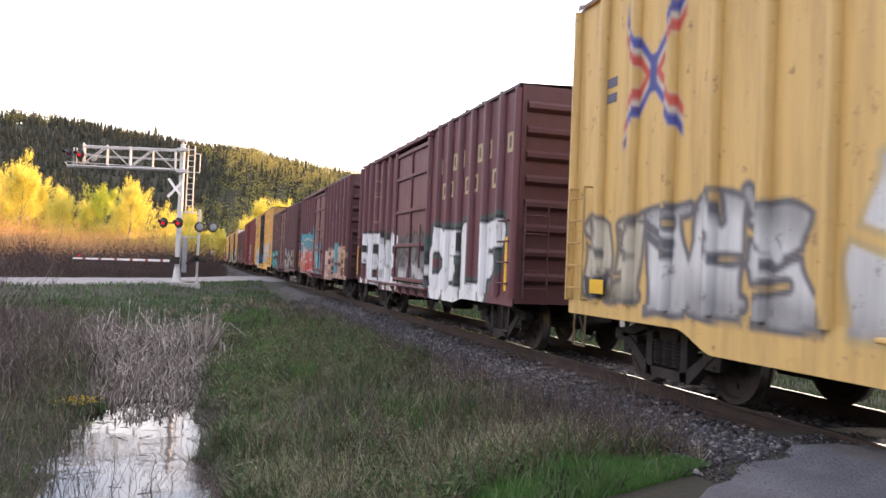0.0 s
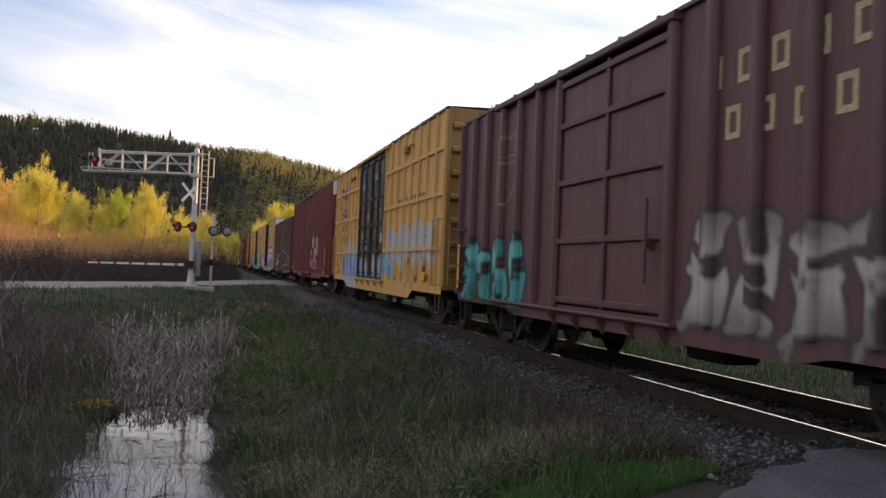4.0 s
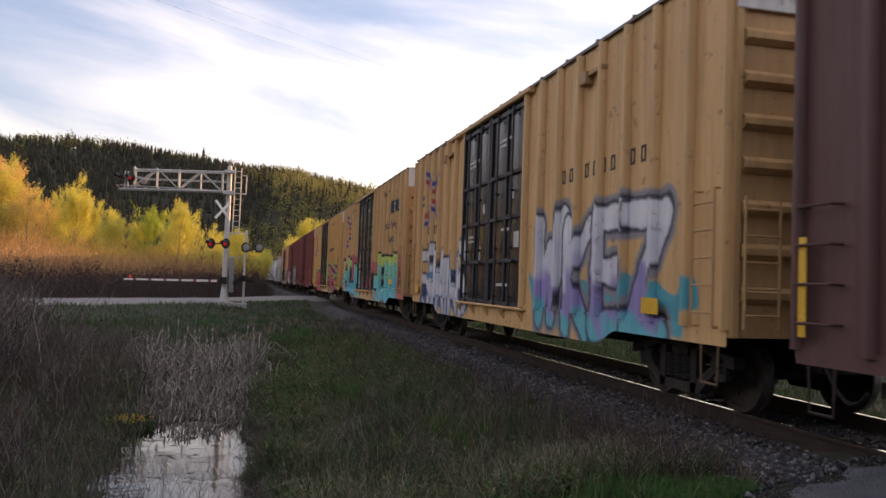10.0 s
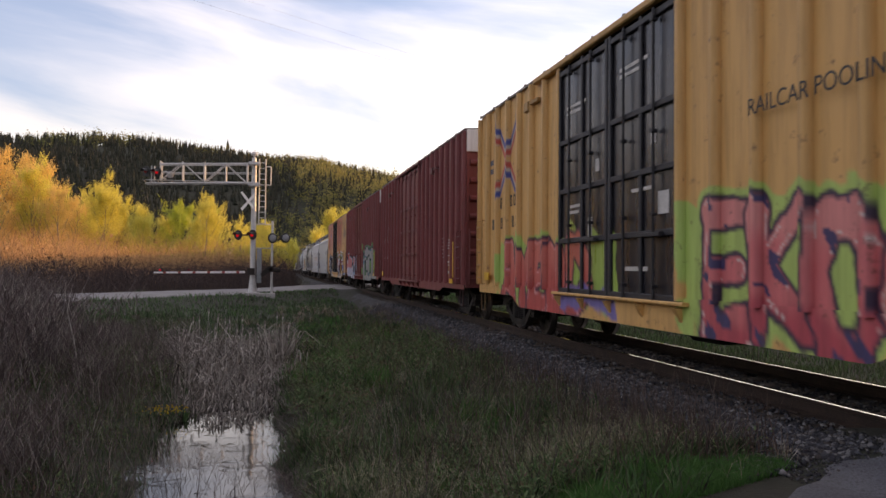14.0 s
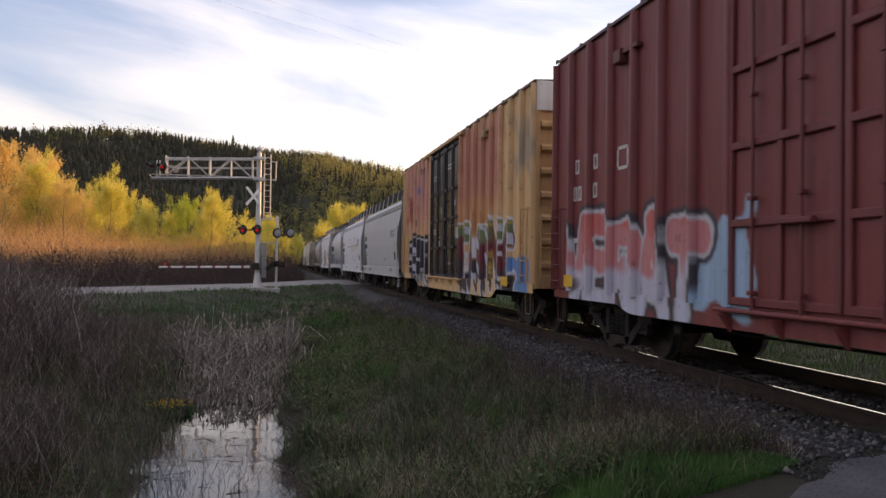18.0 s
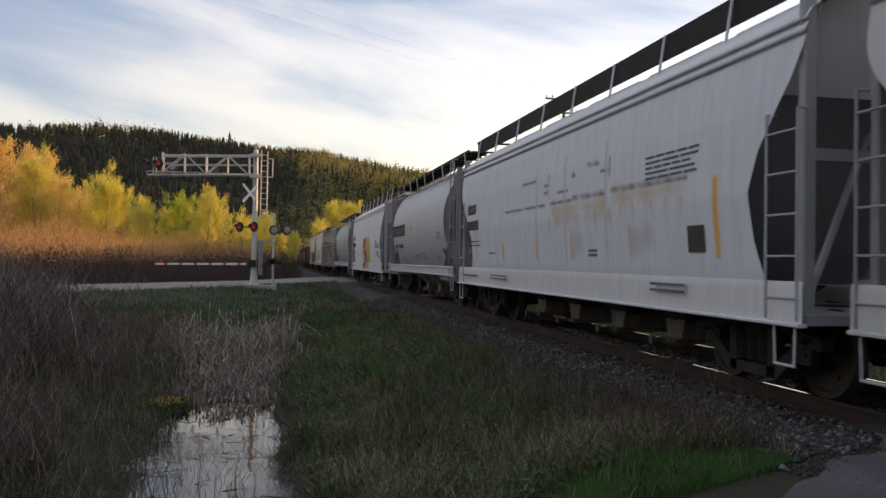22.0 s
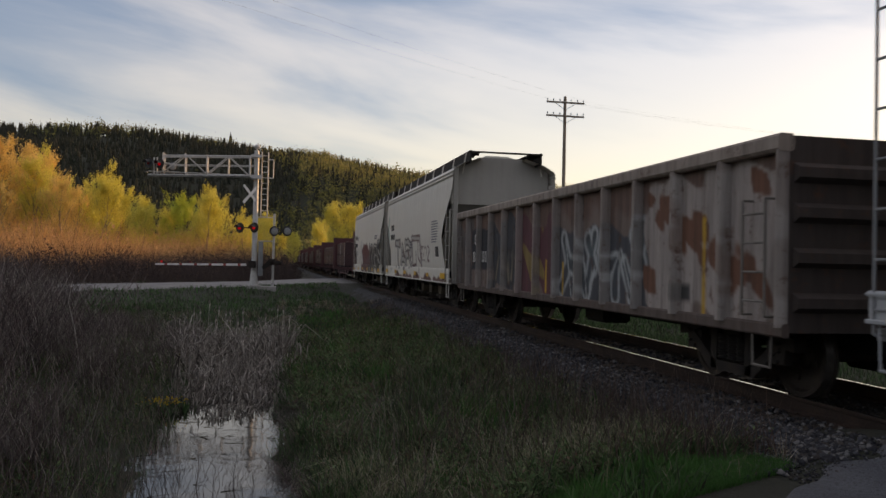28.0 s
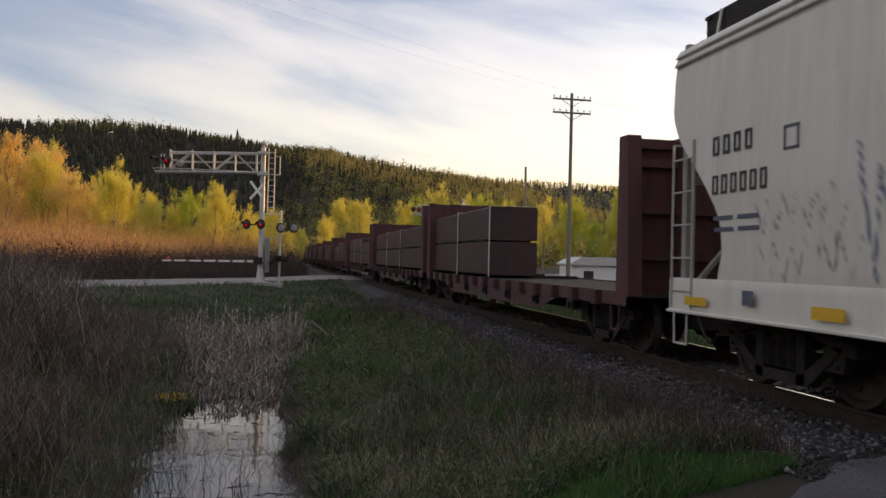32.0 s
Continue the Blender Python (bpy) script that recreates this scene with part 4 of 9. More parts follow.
def bars(car, name, L, x, items, mat_, label=""):
    """Unreadable or withheld lettering as plain raised bars: (from the rear end, height above rail, bar width, bar height, gap, how many)."""
    for u, z, w, h, gap, n in items:
        if n > 1 and h > 0.16 and w > 0.1:
            q = 0.27 * w
            me = Build().box(-0.004, 0.002, -w, q - w, 0, h).box(-0.004, 0.002, -q, 0, 0, h).box(-0.004, 0.002, q - w, -q, 0, q).box(-0.004, 0.002, q - w, -q, h - q, h).mesh(name)
        else:
            me = Build().box(-0.004, 0.002, -w, 0, 0, h).mesh(name)
        for k in range(n):
            part(name, me, mat_, car, label, pose(x, L / 2 - u - k * (w + gap), z))


def sheet(name, ys, zs, xs, paint, mat_, car, parent=None, label=""):
    """A sheet of the side: ys along the car, zs up, xs the place across for each (y, z)."""
    Y, Z = np.meshgrid(ys, zs, indexing="ij")
    X = np.broadcast_to(xs, Y.shape) if not callable(xs) else xs(Y, Z)
    me = fast_mesh(name, np.stack([X, Y, Z], -1).reshape(-1, 3), grid_faces(len(ys), len(zs)))
    colour_mesh(me, paint(Y, Z).reshape(-1, 3))
    return part(name, me, mat_, parent or car, label)


def rows_of(z0, z1, split, fine, coarse):
    split = min(max(split, z0 + fine), z1)
    a = np.linspace(z0, split, max(2, int(round((split - z0) / fine)) + 1))
    if z1 - split < 0.02:
        return a
    return np.concatenate([a, np.linspace(split, z1, max(2, int(round((z1 - split) / coarse)) + 1))[1:]])


MARK_WHITE = surface("chalky_white_stencil", (0.5, 0.49, 0.46), (0.6, 0.58, 0.55), 4, 0.7, 0, 0.05, 40, c=(0.3, 0.28, 0.26))
MARK_GOLD = surface("faded_yellow_stencil", (0.42, 0.36, 0.19), (0.5, 0.44, 0.25), 4, 0.7, 0, 0.05, 30, c=(0.2, 0.15, 0.10))
MARK_DARK = surface("faded_black_stencil", (0.035, 0.033, 0.032), (0.07, 0.065, 0.06), 4, 0.7, 0, 0.05, 30)
MARK_BLUE = surface("faded_blue_stencil", (0.09, 0.10, 0.15), (0.14, 0.14, 0.17), 4, 0.7, 0, 0.05, 30)


def boxcar(spec):
    L, H, W = spec["L"], spec["H"], spec.get("W", 1.5)
    sill, floor = spec.get("sill", 0.98), spec.get("floor", 1.12)
    colour, roofc = spec["colour"], spec.get("roof", spec["colour"])
    car = root("boxcar", spec["label"], "boxcar", "cars of the freight train")
    paint = paint_of(spec)
    fine_top = spec.get("art_top", 2.7)
    d0, d1 = spec["door"]                 # the doorway, from the rear end
    cuts = lambda a, b, n: [a + (b - a) * k / n for k in range(n + 1)]
    nl, nr = spec["bays"]
    edges_l, edges_r = cuts(0.0, d0, nl), cuts(d1, L, nr)
    rw, rd = spec.get("rib", (0.10, 0.05))
    belts = spec.get("belts", ())
    for edges in (edges_l, edges_r):
        for a, b in zip(edges, edges[1:]):
            ys = np.linspace(L / 2 - b, L / 2 - a, max(4, int((b - a) / 0.03)))
            zs = rows_of(floor, H, fine_top, 0.03, 0.30)
            sheet("side_panel", ys, zs, -W, lambda y, z: paint(y, z), PAINT, car)
        for e in edges:
            y = L / 2 - e
            ya, yb = max(-L / 2, y - rw / 2), min(L / 2, y + rw / 2)
            zs = rows_of(floor - 0.02, H - 0.05, fine_top, 0.035, 0.30)
            ys = np.array([ya, ya + 0.003, (ya + yb) / 2, yb - 0.003, yb])
            X = -W - np.array([0.0, rd, rd, rd, 0.0])[:, None]
            sheet("side_post", ys, zs, X, lambda y, z: paint(y, z), PAINT, car)
        for zb in belts:
            b = Build().box(-W - rd * 0.8, -W, L / 2 - edges[-1], L / 2 - edges[0], zb - 0.05, zb + 0.05)
            me = b.mesh("belt_rail")
            part("belt_rail", me, PAINT, car, paint=np.asarray(colour) * 1.02)
    # the sill, a long plate with fish-belly, carries the mural down
    ys = np.linspace(-L / 2, L / 2, int(L / 0.05))
    deep = spec.get("belly", 0.16)
    zs = np.linspace(0, 1, 9)
    Y, T = np.meshgrid(ys, zs, indexing="ij")
    low = sill - deep * smooth((L / 2 - 2.6 - np.abs(Y)) / 0.7)
    Z = low + (floor + 0.02 - low) * T
    me = fast_mesh("side_sill", np.stack([np.full_like(Y, -W - 0.03), Y, Z], -1).reshape(-1, 3), grid_faces(len(ys), 9))
    colour_mesh(me, paint(Y, Z, spec.get("sill_colour", colour)).reshape(-1, 3))
    part("side_sill", me, PAINT, car)
    part("far_sill", Build().box(W, W + 0.04, -L / 2, L / 2, sill - 0.1, floor + 0.02), PAINT, car, paint=colour)
    # doors
    dc = spec.get("door_colour", colour)
    leaves = spec.get("leaves", 1)
    dw = (d1 - d0) / leaves
    for k in range(leaves):
        a, b = d0 + k * dw + 0.02, d0 + (k + 1) * dw - 0.02
        ys, zs = np.linspace(L / 2 - b, L / 2 - a, int(dw / 0.04)), rows_of(floor + 0.04, H - 0.18, fine_top, 0.04, 0.3)
        door = sheet("door", ys, zs, -W - spec.get("door_out", 0.03), lambda y, z: paint(y, z, dc), PAINT_GLOSS if max(dc) < 0.05 else PAINT, car, label=spec.get("door_label", "sliding door with pressed panels"))
        fr = Build()
        ya, yb = L / 2 - b, L / 2 - a
        xo = -W - spec.get("door_out", 0.03)
        for z in spec.get("door_bars", (1.2, 2.05, 2.9, 3.75, H - 0.26)):
            fr.box(xo - 0.05, xo, ya, yb, z - 0.045, z + 0.045, 0.012)
        fr.box(xo - 0.055, xo, ya, ya + 0.09, floor + 0.03, H - 0.17, 0.012).box(xo - 0.055, xo, yb - 0.09, yb, floor + 0.03, H - 0.17, 0.012)
        fr.box(xo - 0.045, xo, (ya + yb) / 2 - 0.04, (ya + yb) / 2 + 0.04, floor + 0.03, H - 0.17, 0.012)
        part("door_frame", fr, PAINT, door, paint=np.asarray(dc) * 0.85)
        for q in (0.28, 0.72):
            lk = Build()
            y = ya + (yb - ya) * q
            lk.rod((xo - 0.075, y, floor - 0.05), (xo - 0.075, y, H - 0.2), 0.021, 8)
            for z in (floor + 0.15, 2.3, 3.4, H - 0.35):
                lk.box(xo - 0.11, xo - 0.03, y - 0.04, y + 0.04, z - 0.025, z + 0.025, 0.01)
            if leaves > 1:
                part("lock_rod", lk, PAINT, door, "door lock rod with brackets", paint=np.asarray(dc) * 0.8)
        if leaves > 1:
            part("lock_handle", Build().box(xo - 0.14, xo - 0.07, ya + 0.3, ya + 0.85, 2.0, 2.06, 0.01), PAINT, door, paint=np.asarray(dc) * 0.8)
        elif k == 0:
            part("door_handle", Build().rod((xo - 0.09, ya + 0.35, 1.5), (xo - 0.09, ya + 0.35, 2.5), 0.02).box(xo - 0.12, xo, ya + 0.3, ya + 0.4, 1.9, 2.0), PAINT, door, paint=np.asarray(dc) * 0.8)
    rail = Build().box(-W - 0.13, -W, L / 2 - d1 - (0.3 if leaves > 1 else 0.1), L / 2 - d0 + dw * (0.9 if leaves == 1 else 0.6), H - 0.13, H - 0.02, 0.02)
    part("door_track", rail, PAINT, car, "upper door track", paint=np.asarray(colour) * 0.8)
    low = Build().box(-W - 0.13, -W - 0.02, L / 2 - d1 - 0.2, L / 2 - d0 + (0.2 if leaves > 1 else dw * 0.9), floor - 0.08, floor - 0.03, 0.015)
    for q in range(5):
        y = L / 2 - d1 + (d1 - d0) * q / 4
        low.prism([(-W - 0.15, floor - 0.1), (-W - 0.02, floor - 0.3), (-W - 0.02, floor - 0.1)], 1, y - 0.04, y + 0.04)
    part("door_rail", low, PAINT, car, "lower door rail on gussets", paint=spec.get("sill_colour", colour))
    # far side, roof and ends
    fs = Build().box(W - 0.05, W, -L / 2, L / 2, floor, H)
    for k in range(15):
        y = -L / 2 + 0.1 + k * (L - 0.2) / 14
        fs.box(W, W + 0.05, y - 0.05, y + 0.05, floor, H - 0.05)
    part("far_side", fs, PAINT, car, paint=colour)
    st_, lift = [], []
    for k in range(14):
        a, b = -L / 2 + k * L / 14, -L / 2 + (k + 1) * L / 14
        st_ += [a, b - 0.08, b - 0.06, b - 0.02]
        lift += [0, 0, 0.035, 0.035]
    prof = np.array([(-W - 0.05, H - 0.03), (-W - 0.05, H + 0.02), (0, H + 0.09), (W + 0.05, H + 0.02), (W + 0.05, H - 0.03)])
    rv = np.array([[(p[0], y_, p[1] + l_ * (0 < i < 4)) for i, p in enumerate(prof)] for y_, l_ in zip(st_ + [L / 2], lift + [0])]).reshape(-1, 3)
    part("roof", fast_mesh("roof", rv, grid_faces(len(st_) + 1, 5)), PAINT, car, "sheet-metal roof with cross ribs", paint=roofc)
    part("floor", Build().box(-W + 0.02, W - 0.02, -L / 2 + 0.02, L / 2 - 0.02, floor - 0.06, floor), STEEL_DARK, car)
    ht = spec.get("high_top")
    for s in (-1, 1):
        e = Build()
        y = s * L / 2
        top = H - (0.62 if ht else 0.12)
        e.box(-W, W, min(y, y - s * 0.04), max(y, y - s * 0.04), floor - 0.1, H)
        nr_, ribs = spec.get("end_ribs", 7), []
        for k in range(nr_):
            z = floor + 0.12 + (k + 0.5) * (top - floor - 0.15) / nr_
            hh = 0.09
            ribs.append(Build().prism([(y, z - hh), (y + s * 0.02, z - hh), (y + s * 0.085, z - 0.035), (y + s * 0.085, z + 0.035), (y + s * 0.02, z + hh), (y, z + hh)], 0, -W + 0.1, W - 0.1))
        # end colour darkened for grime and for the shade in the gap between cars
        shaded_grime = spec.get("end_colour", np.asarray(colour) * (0.8 if ht else 0.5))
        wall = part("end_wall", e, PAINT, car, "corrugated steel end wall, dark with grime and painted shade", paint=shaded_grime)
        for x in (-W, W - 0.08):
            part("corner_post", Build().box(x, x + 0.08, min(y, y + s * 0.05), max(y, y + s * 0.05), floor - 0.1, H - 0.02), PAINT, wall, paint=shaded_grime)
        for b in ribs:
            part("end_rib", b, PAINT, wall, paint=shaded_grime)
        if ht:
            part("end_board", Build().box(-W, W, min(y + s * 0.02, y + s * 0.06), max(y + s * 0.02, y + s * 0.06), H - 0.6, H - 0.01, 0.01), PAINT, car, "white-painted excess-height end band", paint=(0.62, 0.61, 0.59))
            if s < 0:
                cu = bpy.data.curves.new("height_notice", "FONT")
                cu.body, cu.size, cu.extrude, cu.align_x = "EXCESS HEIGHT CAR", 0.24, 0.002, "CENTER"
                cu.materials.append(MARK_DARK)
                t = new("height_notice", cu)
                t.parent, t.matrix_basis = car, pose(0, y - 0.065, H - 0.42, 90, 0, 0)
                tagged(t, "black lettering on the end band")
        end_ladder(car, y + s * 0.14, -W + 0.08, -W + 0.5, floor, 2.6, 5, PAINT, s, paint=shaded_grime)
    for text, u0, z0, size in spec.get("words", ()):
        cu = bpy.data.curves.new("slogan", "FONT")
        cu.body, cu.size, cu.extrude = text, size, 0.002
        cu.materials.append(MARK_DARK)
        t = new("slogan", cu)
        t.parent, t.matrix_basis = car, pose(-W - rd - 0.004, L / 2 - u0, z0, 90, 0, -90)
        tagged(t, "faded dark painted slogan")
    lo, hi = spec.get("ladder_z", (1.15, 2.55))
    for s in (-1, 1):
        ya = s * (L / 2 - 0.12)
        yb = s * (L / 2 - 0.55)
        ladder(car, -W - 0.13, min(ya, yb), max(ya, yb), lo, hi, 4 if spec.get("grabs") else 5, PAINT, -1, "side grab iron" if spec.get("grabs") else "side ladder", paint=spec.get("ladder_colour", np.asarray(colour) * 0.75), rails=not spec.get("grabs"))
        step(car, -W - 0.02, s * (L / 2 - 0.33), sill, PAINT, paint=np.asarray(colour) * 0.22)
    part("centre_sill", Build().box(-0.32, 0.32, -L / 2 + 0.05, L / 2 - 0.05, 0.72, floor - 0.06, 0.03), STEEL_DARK, car)
    ug = Build()
    ug.box(-0.95, -0.45, -1.6, -0.9, 0.62, 0.98, 0.05).rod((0.4, 0.8, 0.8), (0.4, 2.2, 0.8), 0.17, 12).rod((-0.6, -4, 0.78), (-0.6, 4, 0.70), 0.02)
    for k in range(7):
        y = -L / 2 + 3.0 + k * (L - 6) / 6
        part("cross_bearer", Build().prism([(-W + 0.03, floor - 0.06), (W - 0.03, floor - 0.06), (W - 0.03, floor - 0.16), (0.3, floor - 0.34), (-0.3, floor - 0.34), (-W + 0.03, floor - 0.16)], 1, y - 0.06, y + 0.06), STEEL_DARK, car)
    part("brake_gear", ug, STEEL_DARK, car, "brake cylinder, reservoir and rod")
    bogie(car, L / 2 - 1.75)
    bogie(car, -L / 2 + 1.75)
    couplers(car, L)
    for k, (name, items, mt, lb) in enumerate(spec.get("marks", ())):
        bars(car, name, L, -W - (0.036 if name == "door_stencil" else 0.004), items, mt, lb)
    pl = spec.get("placards", ())
    for u, z, w, h, mt in pl:
        y = L / 2 - u
        part("placard", Build().box(-W - rd - 0.012, -W - rd - 0.004, y - w, y, z, z + h), mt, car)
    for u, z in spec.get("brackets", ()):
        y = L / 2 - u
        part("end_bracket", Build().box(-W - 0.14, -W, y - 0.12, y + 0.12, z, z + 0.2, 0.02).box(-W - 0.10, -W, y - 0.6, y - 0.12, z + 0.12, z + 0.18), PAINT, car, paint=np.asarray(colour) * 0.6)
    return car


def hopper(spec):
    """A covered hopper: curved side sheets cut back at the ends, slope sheets, roof walk, outlets."""
    L, colour = spec["L"], np.asarray(spec["colour"], float)
    round_ = spec.get("round", False)
    car = root("covered_hopper", spec["label"], "hopper car", "cars of the freight train")
    paint = paint_of(spec)
    top, W = spec.get("top", 4.42), 1.56
    sb, st = (1.18 if round_ else 1.02), 1.42                                # side sill, bottom and top
    if round_:
        prof = lambda z: W * np.sqrt(np.clip(1 - ((z - 2.75) / 1.72) ** 2, 0.02, 1))
        cut = lambda z: 0.10 + 0.95 * np.sqrt(np.clip(1 - ((z - 2.8) / 1.5) ** 2, 0, 1))
        zs = np.linspace(st - 0.03, 4.36, 70)
    else:
        prof = lambda z: np.interp(z, [1.3, 1.5, 2.3, 3.1, 3.55, 3.72, 3.722, 3.84, 3.842, 3.95, 4.15, 4.42], [1.46, 1.5, 1.57, 1.56, 1.52, 1.49, 1.53, 1.47, 1.51, 1.44, 1.15, 0.62])
        if spec.get("high"):             # the side runs up to a higher shoulder
            prof = lambda z: np.interp(z, [1.3, 1.5, 2.3, 3.1, 3.75, 3.9, 3.902, 4.0, 4.002, 4.1, 4.25, 4.42], [1.46, 1.5, 1.57, 1.57, 1.54, 1.52, 1.56, 1.51, 1.55, 1.48, 1.2, 0.62])
        cut = lambda z: (-0.02 if spec.get("high") else 0.12) + 1.15 * smooth((3.42 - z) / 1.5) - 0.15 * smooth((1.75 - z) / 0.4)
        zs = np.unique(np.concatenate([np.linspace(st - 0.03, 3.72, 56), [3.722, 3.78, 3.84, 3.842, 3.9, 3.902, 3.95, 4.0, 4.002, 4.05, 4.1, 4.15, 4.25, 4.3, 4.42]]))
    zf = spec.get("tall", 1.05)          # height stretch, fitted to the roof line in the camera's view
    flat_prof, flat_cut = prof, cut
    prof = lambda z: flat_prof(1.4 + (z - 1.4) / zf)
    cut = lambda z: flat_cut(1.4 + (z - 1.4) / zf)
    zs = 1.4 + (zs - 1.4) * zf
    t = np.linspace(-1, 1, int(L / 0.05))
    T, Z = np.meshgrid(t, zs, indexing="ij")
    open_end = np.interp(1.4 + (Z - 1.4) / zf, [1.45, 1.8, 2.3, 2.7, 3.06, 3.31, 3.6, 3.75], [1.0, 1.22, 1.32, 1.05, 0.6, 0.3, 0.05, 0.0]) - (0.02 if spec.get("high") else -0.10)
    Y = T * (L / 2 - np.where(T < 0, 1.6 if round_ else np.maximum(open_end * (1.0 if spec.get("high") else spec.get("opening", 0.66)), 0.02), cut(Z)))
    X = prof(Z)
    for s, nm in ((-1, "side_sheet"), (1, "far_side_sheet")):
        me = fast_mesh(nm, np.stack([s * X, Y, Z], -1).reshape(-1, 3), grid_faces(len(t), len(zs)))
        colour_mesh(me, (paint(Y, Z) if s < 0 else np.broadcast_to(colour, Y.shape + (3,))).reshape(-1, 3))
        ob = part(nm, me, PAINT_CLEAN, car, "smooth curved steel side" if s < 0 else "")
        for f in me.polygons:
            f.use_smooth = True
    # side sill
    ys = np.linspace(-L / 2, L / 2, int(L / 0.06))
    sz = np.linspace(sb, st, 9)
    for s in (-1, 1):
        sheet("side_sill", ys, sz, lambda y, z: s * (W + 0.02 + 0.05 * (z > st - 0.04) - 0.06 * (z > st - 0.01)), (lambda y, z: paint(y, z, spec.get("sill_colour", colour))) if s < 0 else (lambda y, z: np.broadcast_to(colour, y.shape + (3,))), PAINT_CLEAN, car)
    part("sill_flange", Build().box(-W - 0.06, -W + 0.04, -L / 2, L / 2, sb - 0.04, sb, 0.01).box(W - 0.04, W + 0.06, -L / 2, L / 2, sb - 0.04, sb, 0.01), PAINT_CLEAN, car, paint=colour * 0.9)
    # roof with hatches, roof walk on posts
    rf = Build()
    zt = float(zs[-1])
    xt = float(prof(np.array([zt]))[0])
    rf.prism([(-xt, zt - 0.02), (xt, zt - 0.02), (xt * 0.5, zt + 0.08), (-xt * 0.5, zt + 0.08)], 1, -L / 2 + 0.5, L / 2 - 0.5)
    part("roof", rf, PAINT_CLEAN, car, paint=colour * 0.95)
    for k in range(5):
        y = -L / 2 + 2 + k * (L - 4) / 4
        part("hatch_cover", Build().box(-0.38, 0.38, y - 1.1, y + 1.1, zt + 0.05, zt + 0.16, 0.03), PAINT_CLEAN, car, paint=colour * 0.85)
    wz = 1.4 + ((4.46 if round_ else 4.53 if spec.get("high") else 4.62) - 1.4) * zf
    xi, xo = (0.62, 1.22) if round_ else (0.72, 1.05)
    for s in (-1, 1):
        a, b = min(s * xi, s * xo), max(s * xi, s * xo)
        walkway = part("roof_walk", Build().box(a, b, -L / 2 - 0.1, L / 2 + 0.1, wz, wz + 0.02), GREY_BACK if round_ else STEEL_DARK, car, "grated roof walk")
        n = int(L / 0.55)
        for k in range(n):
            y = -L / 2 + (k + 0.5) * L / n
            part("cross_bearer", Build().box(a, b, y - 0.02, y + 0.02, wz - 0.05, wz - 0.002), STEEL_DARK, walkway)
        # on flat-sided cars the strip hangs lower, standing in for shade under the walk
        part("rim", Build().box(s * xo - 0.02, s * xo + 0.02, -L / 2 - 0.1, L / 2 + 0.1, wz - 0.04 if round_ else wz - 0.30, wz + 0.05), STEEL_DARK, walkway, "dark roof walk edge strip, lowered as shade on flat-sided cars")
        for k in range(9):
            y = -L / 2 + 0.3 + k * (L - 0.6) / 8
            p = Build().rod((s * (xo + 0.04), y, wz + 0.04), (s * 1.2, y, 1.4 + 2.58 * zf), 0.02)
            part("walk_post", p, PAINT_CLEAN, car, paint=colour * 0.9)
    for s in (-1, 1):
        y = s * (L / 2 - 0.02)
        part("end_walk", Build().box(-1.1, 1.1, min(y, y + s * 0.12), max(y, y + s * 0.12), wz - 0.01, wz + 0.03), STEEL_DARK, car)
    # ends: slope sheet, end posts, deck, ladders; shade is put into their darkened paint
    for s in (-1, 1):
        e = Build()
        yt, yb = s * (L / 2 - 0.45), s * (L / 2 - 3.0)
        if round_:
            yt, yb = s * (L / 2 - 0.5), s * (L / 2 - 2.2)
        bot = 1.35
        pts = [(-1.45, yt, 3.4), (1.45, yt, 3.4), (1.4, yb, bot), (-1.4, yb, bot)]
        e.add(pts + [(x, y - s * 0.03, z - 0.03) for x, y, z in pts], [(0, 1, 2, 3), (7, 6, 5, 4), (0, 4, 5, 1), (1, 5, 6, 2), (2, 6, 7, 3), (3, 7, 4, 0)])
        u_ = Build()
        zs_, ze = (1.4 + 2.72 * zf, float(zs[-1]) + 0.04) if spec.get("high") else (1.4 + 2.5 * zf, 1.4 + 2.93 * zf)
        up = [(-1.5, yt, 3.3), (1.5, yt, 3.3), (1.46, yt, zs_), (0.66, yt, ze), (-0.66, yt, ze), (-1.46, yt, zs_)]
        u_.add(up + [(x, y - s * 0.03, z) for x, y, z in up], [(0, 1, 2, 3, 4, 5), (11, 10, 9, 8, 7, 6)] + [(i, (i + 1) % 6, 6 + (i + 1) % 6, 6 + i) for i in range(6)])
        if round_:
            yb2 = s * (L / 2 - (1.08 if s > 0 else 1.63))
            ring = [(float(prof(np.array([q]))[0]) * sgn * 0.985, yb2, q) for sgn, qs in ((-1, np.linspace(1.45, 4.4, 14)), (1, np.linspace(4.4, 1.45, 14))) for q in qs]
            k_ = len(ring)
            bh_ = Build().add(ring + [(x, y - s * 0.03, z) for x, y, z in ring], [tuple(range(k_)), tuple(range(2 * k_ - 1, k_ - 1, -1))] + [(i, (i + 1) % k_, k_ + (i + 1) % k_, k_ + i) for i in range(k_)])
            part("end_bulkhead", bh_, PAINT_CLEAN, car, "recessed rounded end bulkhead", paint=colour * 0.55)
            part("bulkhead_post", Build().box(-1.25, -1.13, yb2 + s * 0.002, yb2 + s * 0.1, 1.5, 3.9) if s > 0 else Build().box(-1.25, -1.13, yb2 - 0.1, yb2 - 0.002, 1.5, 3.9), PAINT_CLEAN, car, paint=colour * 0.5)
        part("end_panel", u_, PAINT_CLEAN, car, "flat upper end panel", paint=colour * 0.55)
        part("slope_sheet", e, PAINT_CLEAN, car, "sloping end sheet, darkened for shade", paint=colour * spec.get("end_shade", 0.6 if round_ else 0.5))
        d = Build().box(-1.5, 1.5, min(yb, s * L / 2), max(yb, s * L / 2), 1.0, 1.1)
